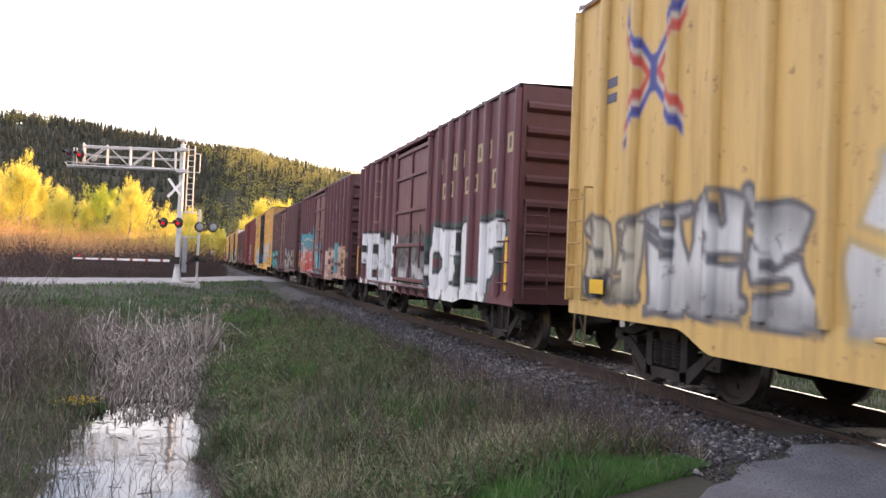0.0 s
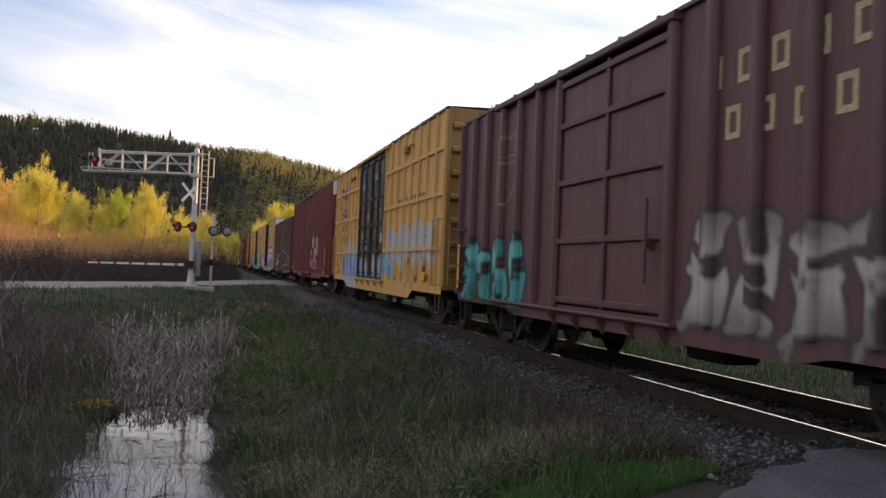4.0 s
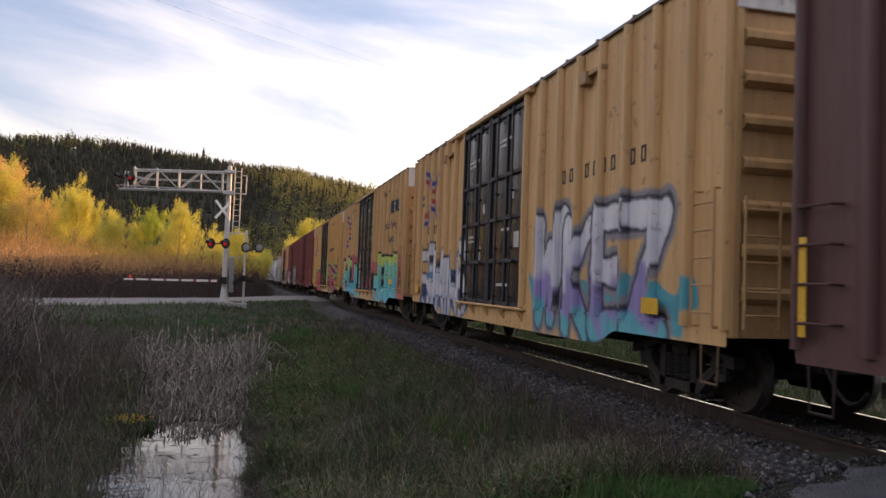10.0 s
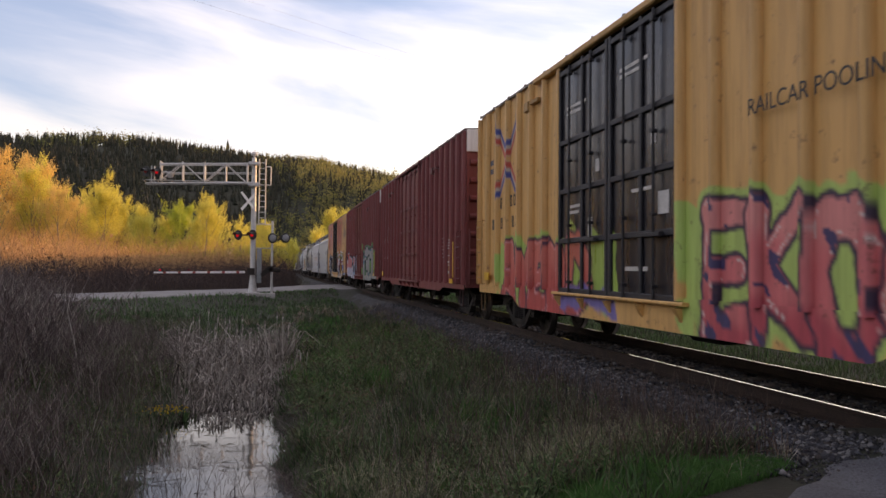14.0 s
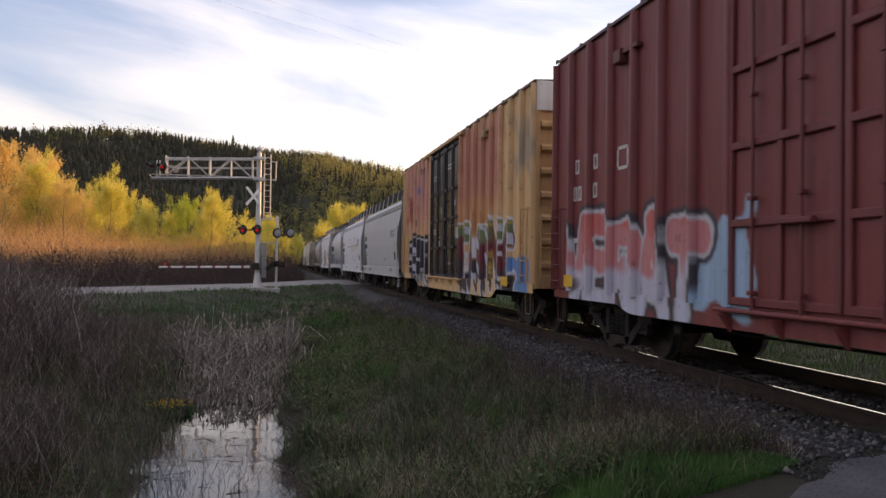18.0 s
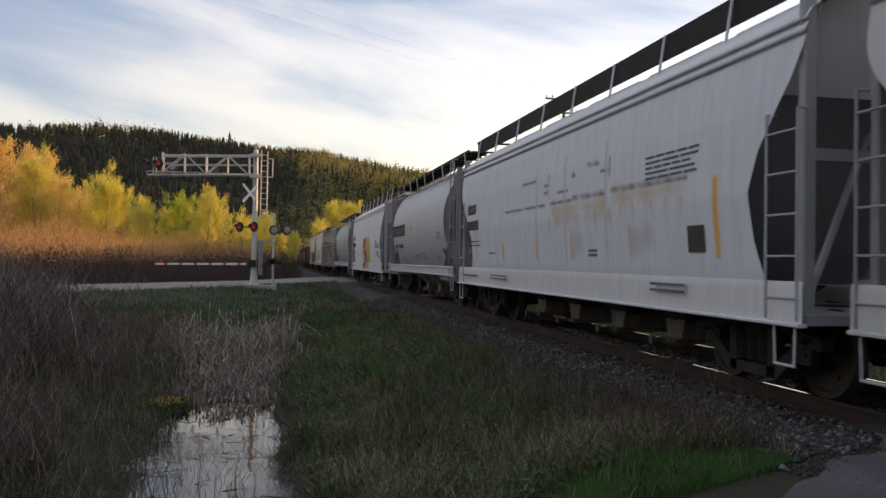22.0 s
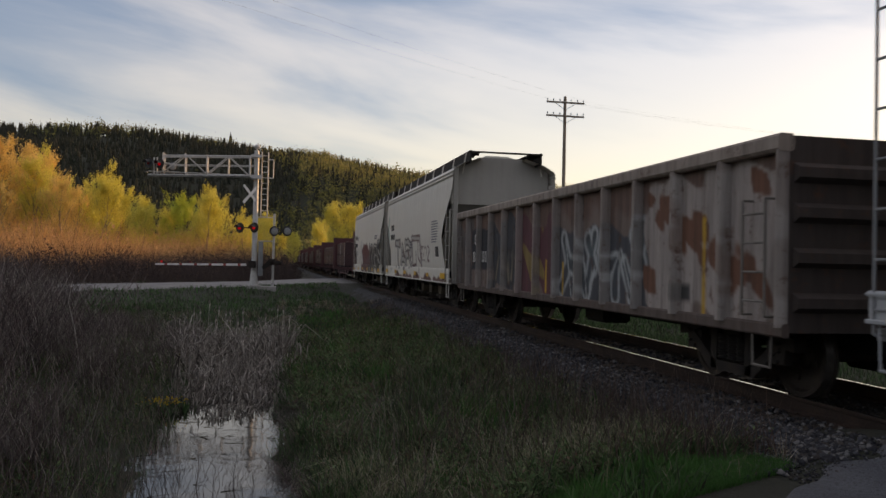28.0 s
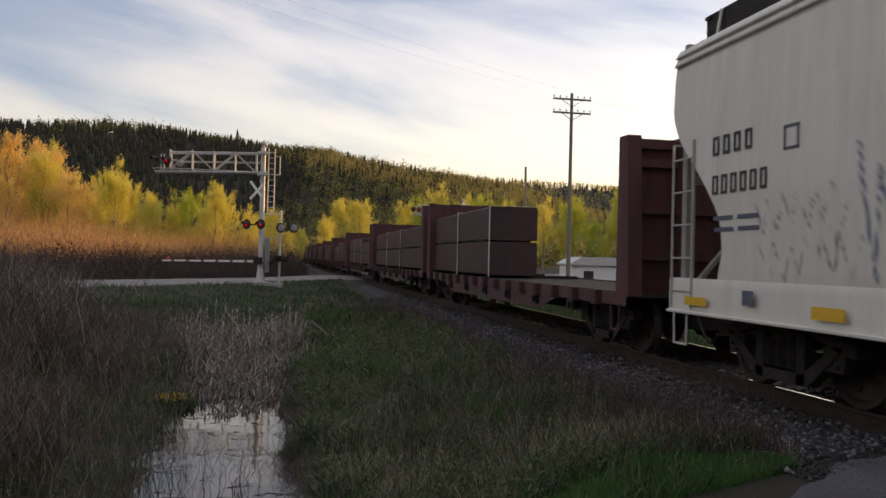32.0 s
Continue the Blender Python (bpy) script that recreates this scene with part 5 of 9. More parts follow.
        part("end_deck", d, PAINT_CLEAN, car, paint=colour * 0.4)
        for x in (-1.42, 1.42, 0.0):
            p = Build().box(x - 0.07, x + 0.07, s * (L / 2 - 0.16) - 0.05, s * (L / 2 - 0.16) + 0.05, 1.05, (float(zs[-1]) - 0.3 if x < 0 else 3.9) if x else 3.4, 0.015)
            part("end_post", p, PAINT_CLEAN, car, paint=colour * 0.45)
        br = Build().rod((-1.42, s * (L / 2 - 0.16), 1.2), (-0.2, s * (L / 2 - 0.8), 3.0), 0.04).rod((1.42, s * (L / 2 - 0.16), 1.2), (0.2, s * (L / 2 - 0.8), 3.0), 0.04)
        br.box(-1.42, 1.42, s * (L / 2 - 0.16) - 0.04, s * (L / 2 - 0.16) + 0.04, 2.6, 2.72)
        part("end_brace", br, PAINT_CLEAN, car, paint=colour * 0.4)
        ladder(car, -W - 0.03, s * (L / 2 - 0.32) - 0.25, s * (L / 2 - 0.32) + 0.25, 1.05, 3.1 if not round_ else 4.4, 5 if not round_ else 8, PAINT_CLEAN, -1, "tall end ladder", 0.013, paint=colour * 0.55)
        step(car, -W - 0.01, s * (L / 2 - 0.28), sb, PAINT_CLEAN, paint=colour * 0.8)
    # outlets
    nb = spec.get("outlets", 4)
    for k in range(nb):
        y = -L / 2 + 3.2 + (k + 0.5) * (L - 6.4) / nb
        w = (L - 6.4) / nb * 0.46
        wx = 1.35 if round_ else 1.2
        b = Build()
        v0 = [(-wx, y - w, 1.3), (wx, y - w, 1.3), (wx, y + w, 1.3), (-wx, y + w, 1.3)]
        v1 = [(-0.62, y - 0.3, 0.72), (0.62, y - 0.3, 0.72), (0.62, y + 0.3, 0.72), (-0.62, y + 0.3, 0.72)]
        b.add(v0 + v1, [(0, 1, 5, 4), (1, 2, 6, 5), (2, 3, 7, 6), (3, 0, 4, 7), (4, 5, 6, 7), (3, 2, 1, 0)])
        # default bay colour is near black: shade under the sill put into the paint
        h = part("hopper_bay", b, PAINT_RUSTY, car, "streaked discharge hopper under the sill", paint=spec.get("bay", (0.05, 0.045, 0.042)))
        chute = Build().prism([(y - 0.30, 0.78), (y + 0.30, 0.78), (y + 0.2, 0.47), (y - 0.2, 0.47)], 0, -0.66, 0.66)
        part("chute", chute, PAINT_RUSTY, h, "pale outlet chute", paint=(0.20, 0.17, 0.14))
        gate = Build().box(-0.78, 0.78, y - 0.24, y + 0.24, 0.41, 0.48, 0.015).rod((-0.98, y + 0.1, 0.45), (0.9, y + 0.1, 0.45), 0.035, 8).lathe([(-1.0, 0.001), (-1.0, 0.07), (-0.94, 0.07), (-0.94, 0.001)], 0, 10, (0, y + 0.1, 0.45))
        part("outlet_gate", gate, PAINT_RUSTY, h, "rusty outlet gate with its pinion shaft", paint=(0.09, 0.08, 0.07))
        part("bay_rib", Build().prism([(-wx - 0.01, 1.3), (-wx + 0.05, 1.3), (-0.60, 0.74), (-0.66, 0.74)], 1, y - 0.03, y + 0.03), PAINT_RUSTY, h, paint=(0.10, 0.09, 0.08))
    part("centre_sill", Build().box(-0.3, 0.3, -L / 2 + 0.05, L / 2 - 0.05, 0.72, 1.02, 0.03), STEEL_DARK, car)
    bogie(car, L / 2 - 1.6)
    bogie(car, -L / 2 + 1.6)
    couplers(car, L)
    for name, items, mt, lb in spec.get("marks", ()):
        for it in items:
            zc = it[1] + it[3] / 2
            x = -float(prof(np.array([zc]))[0]) - 0.006 if zc > st else -W - 0.075
            u, z, w, h, gap, n = it
            for k in range(n):
                y = L / 2 - u - k * (w + gap)
                tilt = 0.0 if zc < st else float(prof(np.array([z + h]))[0] - prof(np.array([z]))[0])
                x0 = -float(prof(np.array([z]))[0]) - 0.008 - 0.09 * h * h if zc > st else -W - 0.078
                q = 0.27 * w
                b = Build()
                for ya, yb, za, zb in [(y - w, y, 0, 1)] if n < 2 or h < 0.17 or (w < 0.125 and h > 0.4) else [(y - w, y - w + q, 0, 1), (y - q, y, 0, 1), (y - w + q, y - q, 0, q / h), (y - w + q, y - q, 1 - q / h, 1)]:
                    xa, xb, z0_, z1_ = x0 - tilt * za, x0 - tilt * zb, z + h * za, z + h * zb
                    b.add([(xa, ya, z0_), (xa, yb, z0_), (xb, yb, z1_), (xb, ya, z1_), (xa + 0.006, ya, z0_), (xa + 0.006, yb, z0_), (xb + 0.006, yb, z1_), (xb + 0.006, ya, z1_)],
                          [(0, 1, 2, 3), (7, 6, 5, 4), (0, 4, 5, 1), (1, 5, 6, 2), (2, 6, 7, 3), (3, 7, 4, 0)])
                part(name, b, mt, car, lb)
    return car


def gondola(spec):
    L, W, H, colour = spec["L"], 1.5, spec.get("H", 2.75), np.asarray(spec["colour"], float)
    car = root("gondola_car", spec["label"], "gondola car", "cars of the freight train")
    paint = paint_of(spec)
    n = 13
    for k in range(n):
        a, b = k * L / n, (k + 1) * L / n
        sheet("side_panel", np.linspace(L / 2 - b, L / 2 - a, 30), np.linspace(1.0, H, 45), -W, paint, PAINT_RUSTY, car)
    for k in range(n + 1):
        y = L / 2 - k * L / n
        ya, yb = max(-L / 2, y - 0.07), min(L / 2, y + 0.07)
        sheet("side_post", np.array([ya, ya + 0.02, yb - 0.02, yb]), np.linspace(1.0, H - 0.03, 40), -W - np.array([0, 0.12, 0.12, 0])[:, None] * np.ones((1, 40)), lambda y, z: 0.45 * paint(y, z) + 0.55 * np.array((0.36, 0.32, 0.29)), PAINT_RUSTY, car, None, "side post, paler than the panels")
    part("top_chord", Build().box(-W - 0.13, -W + 0.06, -L / 2, L / 2, H - 0.06, H + 0.12, 0.03), PAINT_RUSTY, car, "rusted top chord", paint=(0.33, 0.27, 0.23))
    part("top_chord", Build().box(W - 0.06, W + 0.13, -L / 2, L / 2, H - 0.06, H + 0.12, 0.03), PAINT_RUSTY, car, paint=(0.2, 0.16, 0.13))
    part("side_sill", Build().box(-W - 0.06, -W + 0.02, -L / 2, L / 2, 0.90, 1.04, 0.02), PAINT_RUSTY, car, paint=colour * 0.6)
    part("far_side", Build().box(W - 0.03, W, -L / 2, L / 2, 0.95, H), PAINT_RUSTY, car, paint=colour * 0.6)
    part("floor", Build().box(-W + 0.03, W - 0.04, -L / 2 + 0.07, L / 2 - 0.07, 1.0, 1.1), PAINT_RUSTY, car, paint=(0.1, 0.07, 0.05))
    for s in (-1, 1):
        y = s * L / 2
        e = Build().box(-W, W, min(y, y - s * 0.06), max(y, y - s * 0.06), 0.95, H + 0.1)
        wall = part("end_wall", e, PAINT_RUSTY, car, "dark corrugated end", paint=(0.06, 0.045, 0.04))
        for z in (1.25, 1.7, 2.15, 2.55):
            part("end_rib", Build().prism([(y, z - 0.1), (y + s * 0.09, z - 0.05), (y + s * 0.09, z + 0.05), (y, z + 0.1)], 0, -W + 0.05, W - 0.05), PAINT_RUSTY, wall, paint=(0.06, 0.045, 0.04))
        ladder(car, -W - 0.13, s * (L / 2 - 0.4) - 0.2, s * (L / 2 - 0.4) + 0.2, 1.1, 2.3, 4, PAINT_RUSTY, -1, paint=(0.2, 0.18, 0.16))
        step(car, -W - 0.02, s * (L / 2 - 0.4), 1.0, PAINT_RUSTY, paint=(0.2, 0.18, 0.16))
    part("centre_sill", Build().box(-0.32, 0.32, -L / 2 + 0.05, L / 2 - 0.05, 0.70, 1.0, 0.03).box(-0.9, -0.4, -1.2, -0.4, 0.6, 0.95, 0.05), STEEL_DARK, car)
    bogie(car, L / 2 - 1.7)
    bogie(car, -L / 2 + 1.7)
    couplers(car, L)
    for name, items, mt, lb in spec.get("marks", ()):
        bars(car, name, L, -W - 0.004, items, mt, lb)
    return car


def flatcar(spec):
    """A bulkhead flat with wrapped lumber bundles."""
    L, W, colour = spec["L"], 1.45, np.asarray(spec["colour"], float)
    bh = spec.get("H", 3.75)
    car = root("bulkhead_flatcar", spec["label"], "flat car", "cars of the freight train")
    rust = np.array((0.10, 0.075, 0.07))
    n = 60
    plank = Build().box(-W, W, 0, L / n - 0.012, 1.08, 1.14).mesh("deck_plank")
    plank.materials.append(DECK_WOOD)
    if spec.get("half"):
        for k in range(n):
            part("deck_plank", plank, DECK_WOOD, car, "", pose(0, -L / 2 + k * L / n, 0))
    else:
        dk = Build()
        for k in range(n):
            a = -L / 2 + k * L / n
            dk.box(-W, W, a, a + L / n - 0.012, 1.08, 1.14)
        tagged(part("deck", dk, DECK_WOOD, car, "worn plank deck"), kind="stuff")
    for s in (-1, 1):
        Yg, Tg = np.meshgrid(np.linspace(-L / 2, L / 2, 120), np.linspace(0, 1, 6), indexing="ij")
        low = 0.95 - 0.28 * smooth((L / 2 - 2.8 - np.abs(Yg)) / 1.5)
        me = fast_mesh("side_sill", np.stack([np.full_like(Yg, s * (W + 0.02)), Yg, low + (1.16 - low) * Tg], -1).reshape(-1, 3), grid_faces(120, 6))
        m_ = np.clip(0.5 + 0.8 * ripple(Yg, Tg * 2, spec.get("seed", 1), 1.5), 0, 1)[..., None]
        colour_mesh(me, (colour * (1 - m_ * 0.5) + rust * m_ * 0.5).reshape(-1, 3))
        part("side_sill", me, PAINT_RUSTY, car, "worn fish-belly side sill")
        for k in range(15):
            y = -L / 2 + 1.0 + k * (L - 2.0) / 14
            p = Build().box(s * (W + 0.02) - 0.02, s * (W + 0.02) + 0.12, y - 0.09, y + 0.09, 0.93, 1.16, 0.02) if s > 0 else Build().box(-W - 0.14, -W, y - 0.09, y + 0.09, 0.93, 1.16, 0.02)
            part("stake_pocket", p, PAINT_RUSTY, car, paint=colour * 0.7)
    for s in (-1, 1):
        y = s * (L / 2 - 0.25)
        b = Build().box(-W, W, y - 0.03, y + 0.03, 1.1, bh)
        wall = part("bulkhead", b, PAINT_RUSTY, car, "dark red steel bulkhead", paint=colour)
        for x in (-W, -0.5, 0.5, W):
            xa, xb = (x - 0.02, x + 0.2) if x == -W else (x - 0.2, x + 0.02) if x == W else (x - 0.1, x + 0.1)
            p = Build().prism([(y - s * 0.14, 1.1), (y + s * 0.32, 1.1), (y + s * 0.2, bh + 0.02), (y - s * 0.1, bh + 0.02)], 0, xa, xb)
            part("post", p, PAINT_RUSTY, wall, paint=colour)
        for z in (1.7, 2.4, 3.1, bh - 0.1):
            part("crossbar", Build().box(-W + 0.2, W - 0.2, min(y, y + s * 0.12), max(y, y + s * 0.12), z - 0.06, z + 0.06), PAINT_RUSTY, wall, paint=colour)
        step(car, -W - 0.02, s * (L / 2 - 0.4), 1.0, PAINT_RUSTY, paint=colour)
    part("centre_sill", Build().box(-0.3, 0.3, -L / 2 + 0.05, L / 2 - 0.05, 0.6, 1.08, 0.03).rod((-0.8, -2, 0.7), (-0.8, 2, 0.7), 0.03), STEEL_DARK, car)
    for k in range(7):
        y = -L / 2 + 2.2 + k * (L - 4.4) / 6
        part("strap_winch", Build().rod((-W - 0.12, y, 0.86), (-W + 0.1, y, 0.86), 0.06, 10).box(-W - 0.08, -W, y - 0.12, y + 0.12, 0.76, 0.95), STEEL_DARK, car)
    for y0, y1, z1 in spec.get("loads", ()):
        nz = 2
        hz = (z1 - 1.2) / nz
        for k in range(nz):
            za, zb = 1.2 + k * hz + 0.02, 1.2 + (k + 1) * hz - 0.02
            part("wrapped_pack", Build().box(-1.28, -0.02, y0, y1, za, zb, 0.03), WRAP, car, "brown-wrapped lumber bundle")
            if not spec.get("half"):
                part("wrapped_pack", Build().box(0.02, 1.28, y0, y1, za, zb, 0.03), WRAP, car, "brown-wrapped lumber bundle")
        part("bearer", Build().box(-1.25, 1.25, y0 + 0.4, y0 + 0.5, 1.14, 1.22).box(-1.25, 1.25, y1 - 0.5, y1 - 0.4, 1.14, 1.22).box(-1.27, -0.05, y0 + 0.5, y0 + 1.6, 1.2 + hz - 0.03, 1.2 + hz + 0.03).box(-1.27, -0.05, y1 - 1.6, y1 - 0.5, 1.2 + hz - 0.03, 1.2 + hz + 0.03), STEEL_DARK, car)
        part("strap", Build().box(-1.295, -1.285, y0 - 0.04, y0 + 0.05, 1.16, z1 + 0.012).box(-1.295, -0.02, y0 - 0.04, y0 + 0.05, z1 + 0.003, z1 + 0.012), STRAP, car, "pale tie-down strap")
    bogie(car, L / 2 - 1.8)
    bogie(car, -L / 2 + 1.8)
    couplers(car, L)
    return car


# ---------------------------------------------------------------- the train, from its head
MAROON, MAROON2, OXIDE = (0.14, 0.045, 0.052), (0.12, 0.048, 0.048), (0.205, 0.04, 0.038)
YELLOW, YELLOW2, TAN = (0.68, 0.375, 0.105), (0.66, 0.37, 0.125), (0.65, 0.385, 0.165)
GREY, PALE, WHITE, CREAM = (0.46, 0.48, 0.495), (0.62, 0.65, 0.70), (0.70, 0.72, 0.76), (0.69, 0.665, 0.60)
BLACK = (0.020, 0.020, 0.025)
W_, K_ = (0.72, 0.72, 0.70), (0.01, 0.01, 0.012)
TEAL = (0.04, 0.35, 0.33)


def wc(label, art, **k):
    """A maroon outside-post boxcar with one sliding door."""
    s = dict(L=13.25, H=4.62, grabs=True, colour=MAROON, roof=(0.06, 0.03, 0.03), label=label, door=(4.9, 8.0), bays=(6, 7), leaves=1, rib=(0.13, 0.10), end_ribs=8, belly=0.10, sill=0.95, floor=1.1, art=[("line", [(2.05, 3.92), (2.2, 4.02), (2.32, 3.92), (2.5, 3.98), (2.7, 3.92), (2.85, 4.02), (2.98, 3.9), (2.92, 3.72), (3.0, 3.45), (2.97, 3.15), (2.8, 2.92), (2.5, 2.76), (2.22, 2.9), (2.05, 3.12), (2.02, 3.45), (2.1, 3.7), (2.05, 3.92)], (0.30, 0.22, 0.13), 0.026),
                                          ("line", [(2.15, 3.62), (2.9, 3.62)], (0.26, 0.19, 0.12), 0.02), ("line", [(2.15, 3.5), (2.9, 3.5)], (0.26, 0.19, 0.12), 0.02)] + art, art_top=4.1,
             marks=[("lettering", [(8.62, 3.55, 0.24, 0.34, 0.27, 9), (8.95, 3.0, 0.24, 0.34, 0.27, 7)], MARK_GOLD, "faded yellow name in bars"),
                    ("data_stencil", [(5.9, 3.2, 0.75, 0.05, 0, 1), (5.9, 3.1, 0.7, 0.05, 0, 1), (5.9, 3.0, 0.6, 0.05, 0, 1)], MARK_WHITE, "small white data stencil")],
             placards=[(13.02, 1.2, 0.1, 0.9, YELLOW_TAPE), (0.12, 1.2, 0.1, 0.9, YELLOW_TAPE)])
    s.update(k)
    return ("box", s)


def tbox(label, art, **k):
    """A yellow high-cube boxcar with two black plug doors."""
    s = dict(L=16.35, H=5.23, colour=YELLOW2, roof=(0.12, 0.09, 0.06), label=label, door=(5.6, 9.9), bays=(7, 8), leaves=2, door_colour=BLACK, door_label="black plug door", rib=(0.11, 0.10), end_ribs=7, high_top=True,
             belly=0.22, sill=1.0, floor=1.2, art=[("cross", k.pop("cross", 2.22), 3.93, 1.32, 1.38)] + art, art_top=4.72,
             marks=[("reporting_mark", [(1.45, 2.9, 0.13, 0.24, 0.12, 2), (2.45, 2.9, 0.13, 0.24, 0.12, 2), (1.05, 2.45, 0.12, 0.24, 0.12, 1), (1.5, 2.45, 0.12, 0.24, 0.12, 2), (2.6, 2.45, 0.12, 0.24, 0.12, 2)], MARK_DARK, "black reporting mark in bars"),
                    ("slogan_mark", k.pop("slogan", [(11.3, 3.25, 0.13, 0.22, 0.17, 12)]), MARK_DARK, "faded slogan in bars"),
                    ("data_stencil", [(0.75, 3.95, 0.35, 0.12, 0, 1), (0.75, 3.75, 0.35, 0.12, 0, 1), ], MARK_BLUE, "small stencil bars"), ("door_stencil", [(5.95, 4.3, 0.85, 0.05, 0, 1), (5.95, 4.2, 0.7, 0.05, 0, 1), (8.1, 4.45, 0.9, 0.05, 0, 1), (8.1, 4.35, 0.7, 0.05, 0, 1), (7.2, 3.1, 0.14, 0.2, 0, 1), (9.1, 3.25, 0.14, 0.2, 0, 1), (6.1, 2.6, 0.5, 0.05, 0, 1), (6.1, 2.5, 0.4, 0.05, 0, 1), (8.5, 2.65, 0.6, 0.05, 0, 1), (9.3, 2.3, 0.3, 0.3, 0, 1), (6.9, 2.0, 0.16, 0.4, 0, 1), (8.3, 1.55, 0.7, 0.06, 0, 1)], MARK_WHITE, "white stencil bars on the door")],
             placards=[(0.75, 1.3, 0.36, 0.18, YELLOW_TAPE), (14.6, 1.28, 0.42, 0.2, YELLOW_TAPE)], brackets=[(3.9, 4.65), (12.6, 4.65)], ladder_z=(1.2, 2.7))
    s.update(k)
    return ("box", s)


def gac(label, art, **k):
    """A red-brown high-cube boxcar with two plug doors."""
    s = dict(L=16.3, H=5.25, colour=OXIDE, roof=(0.07, 0.03, 0.03), label=label, door=(5.8, 9.6), bays=(7, 9), leaves=2, rib=(0.11, 0.10), end_ribs=7, high_top=True, belly=0.12, sill=1.0, floor=1.15, art=art, art_top=2.9,
             marks=[("reporting_mark", [(0.7, 3.12, 0.17, 0.24, 0.07, 2), (1.5, 3.12, 0.17, 0.24, 0.07, 2), (0.68, 2.66, 0.14, 0.24, 0.06, 3), (1.5, 2.66, 0.16, 0.24, 0.07, 2)], MARK_WHITE, "white reporting mark in bars"),
                    ("round_mark", [(2.7, 3.0, 0.32, 0.05, 0, 1), (2.7, 3.3, 0.32, 0.05, 0, 1), (2.66, 3.05, 0.05, 0.25, 0.3, 2)], MARK_WHITE, "small white round mark"),
                    ("data_stencil", [(6.3, 4.1, 0.75, 0.05, 0, 1), (6.3, 4.0, 0.7, 0.05, 0, 1), (8.2, 4.25, 0.8, 0.05, 0, 1), (8.2, 4.15, 0.8, 0.05, 0, 1), *[(13.2, 2.42 - 0.11 * q, 0.2, 0.035, 0.16, 2) for q in range(6)], *[(14.15, 2.36 - 0.08 * q, 0.18, 0.03, 0.05, 2) for q in range(4)], (14.05, 1.64, 0.42, 0.025, 0, 1), (14.05, 1.91, 0.42, 0.025, 0, 1), (14.05, 1.66, 0.025, 0.26, 0.37, 2), (14.1, 1.72, 0.3, 0.05, 0, 1), (14.15, 1.42, 0.2, 0.06, 0, 1), (0.8, 1.95, 0.3, 0.08, 0.4, 2)], MARK_WHITE, "small white data stencil")],
             placards=[(0.7, 1.2, 0.4, 0.2, YELLOW_TAPE), (14.8, 1.14, 0.4, 0.13, YELLOW_TAPE), (15.2, 1.3, 0.09, 1.0, YELLOW_TAPE)], brackets=[(2.9, 4.55), (12.2, 4.5)])
    s.update(k)
    return ("box", s)


def hop(label, colour, art=(), **k):
    s = dict(L=14.0, colour=colour, label=label, art=list(art),
             marks=[("reporting_mark", [(0.95, 2.75, 0.15, 0.24, 0.07, 4), (0.95, 2.35, 0.13, 0.24, 0.06, 6)], MARK_DARK, "black reporting mark in bars"),
                    ("data_stencil", [(1.0, 2.05, 0.22, 0.035, 0.06, 4), (1.0, 1.95, 0.5, 0.035, 0.12, 2), (2.9, 1.75, 0.25, 0.035, 0.06, 2), (0.8, 1.2, 0.3, 0.05, 0.06, 4), (3.4, 1.25, 0.28, 0.03, 0.05, 4), (3.4, 1.18, 0.4, 0.03, 0.05, 3), (11.1, 2.98, 0.24, 0.03, 0.05, 5), (11.1, 2.91, 0.42, 0.03, 0.06, 3), (11.1, 2.84, 0.2, 0.03, 0.05, 5), (11.1, 2.77, 0.62, 0.03, 0.06, 2), (11.1, 2.70, 0.3, 0.03, 0.05, 4), (9.0, 1.75, 0.35, 0.04, 0, 1), (9.0, 1.68, 0.35, 0.04, 0, 1), (11.4, 1.3, 0.9, 0.035, 0, 1), (11.4, 1.22, 0.9, 0.035, 0, 1)], MARK_BLUE, "small stencil bars"), ("data_panel", [(12.22, 1.72, 0.38, 0.32, 0, 1)], MARK_DARK, "black data panel"), ("panel_line", [(12.25, 1.80, 0.32, 0.015, 0, 1)], MARK_WHITE, "white line on the data panel")])
    s.update(k)
    return ("hopper", s)


def P(at, seed, n, fill, line=K_, **k):
    return ("piece", dict(at=at, seed=seed, n=n, fill=fill, line=line, **k))


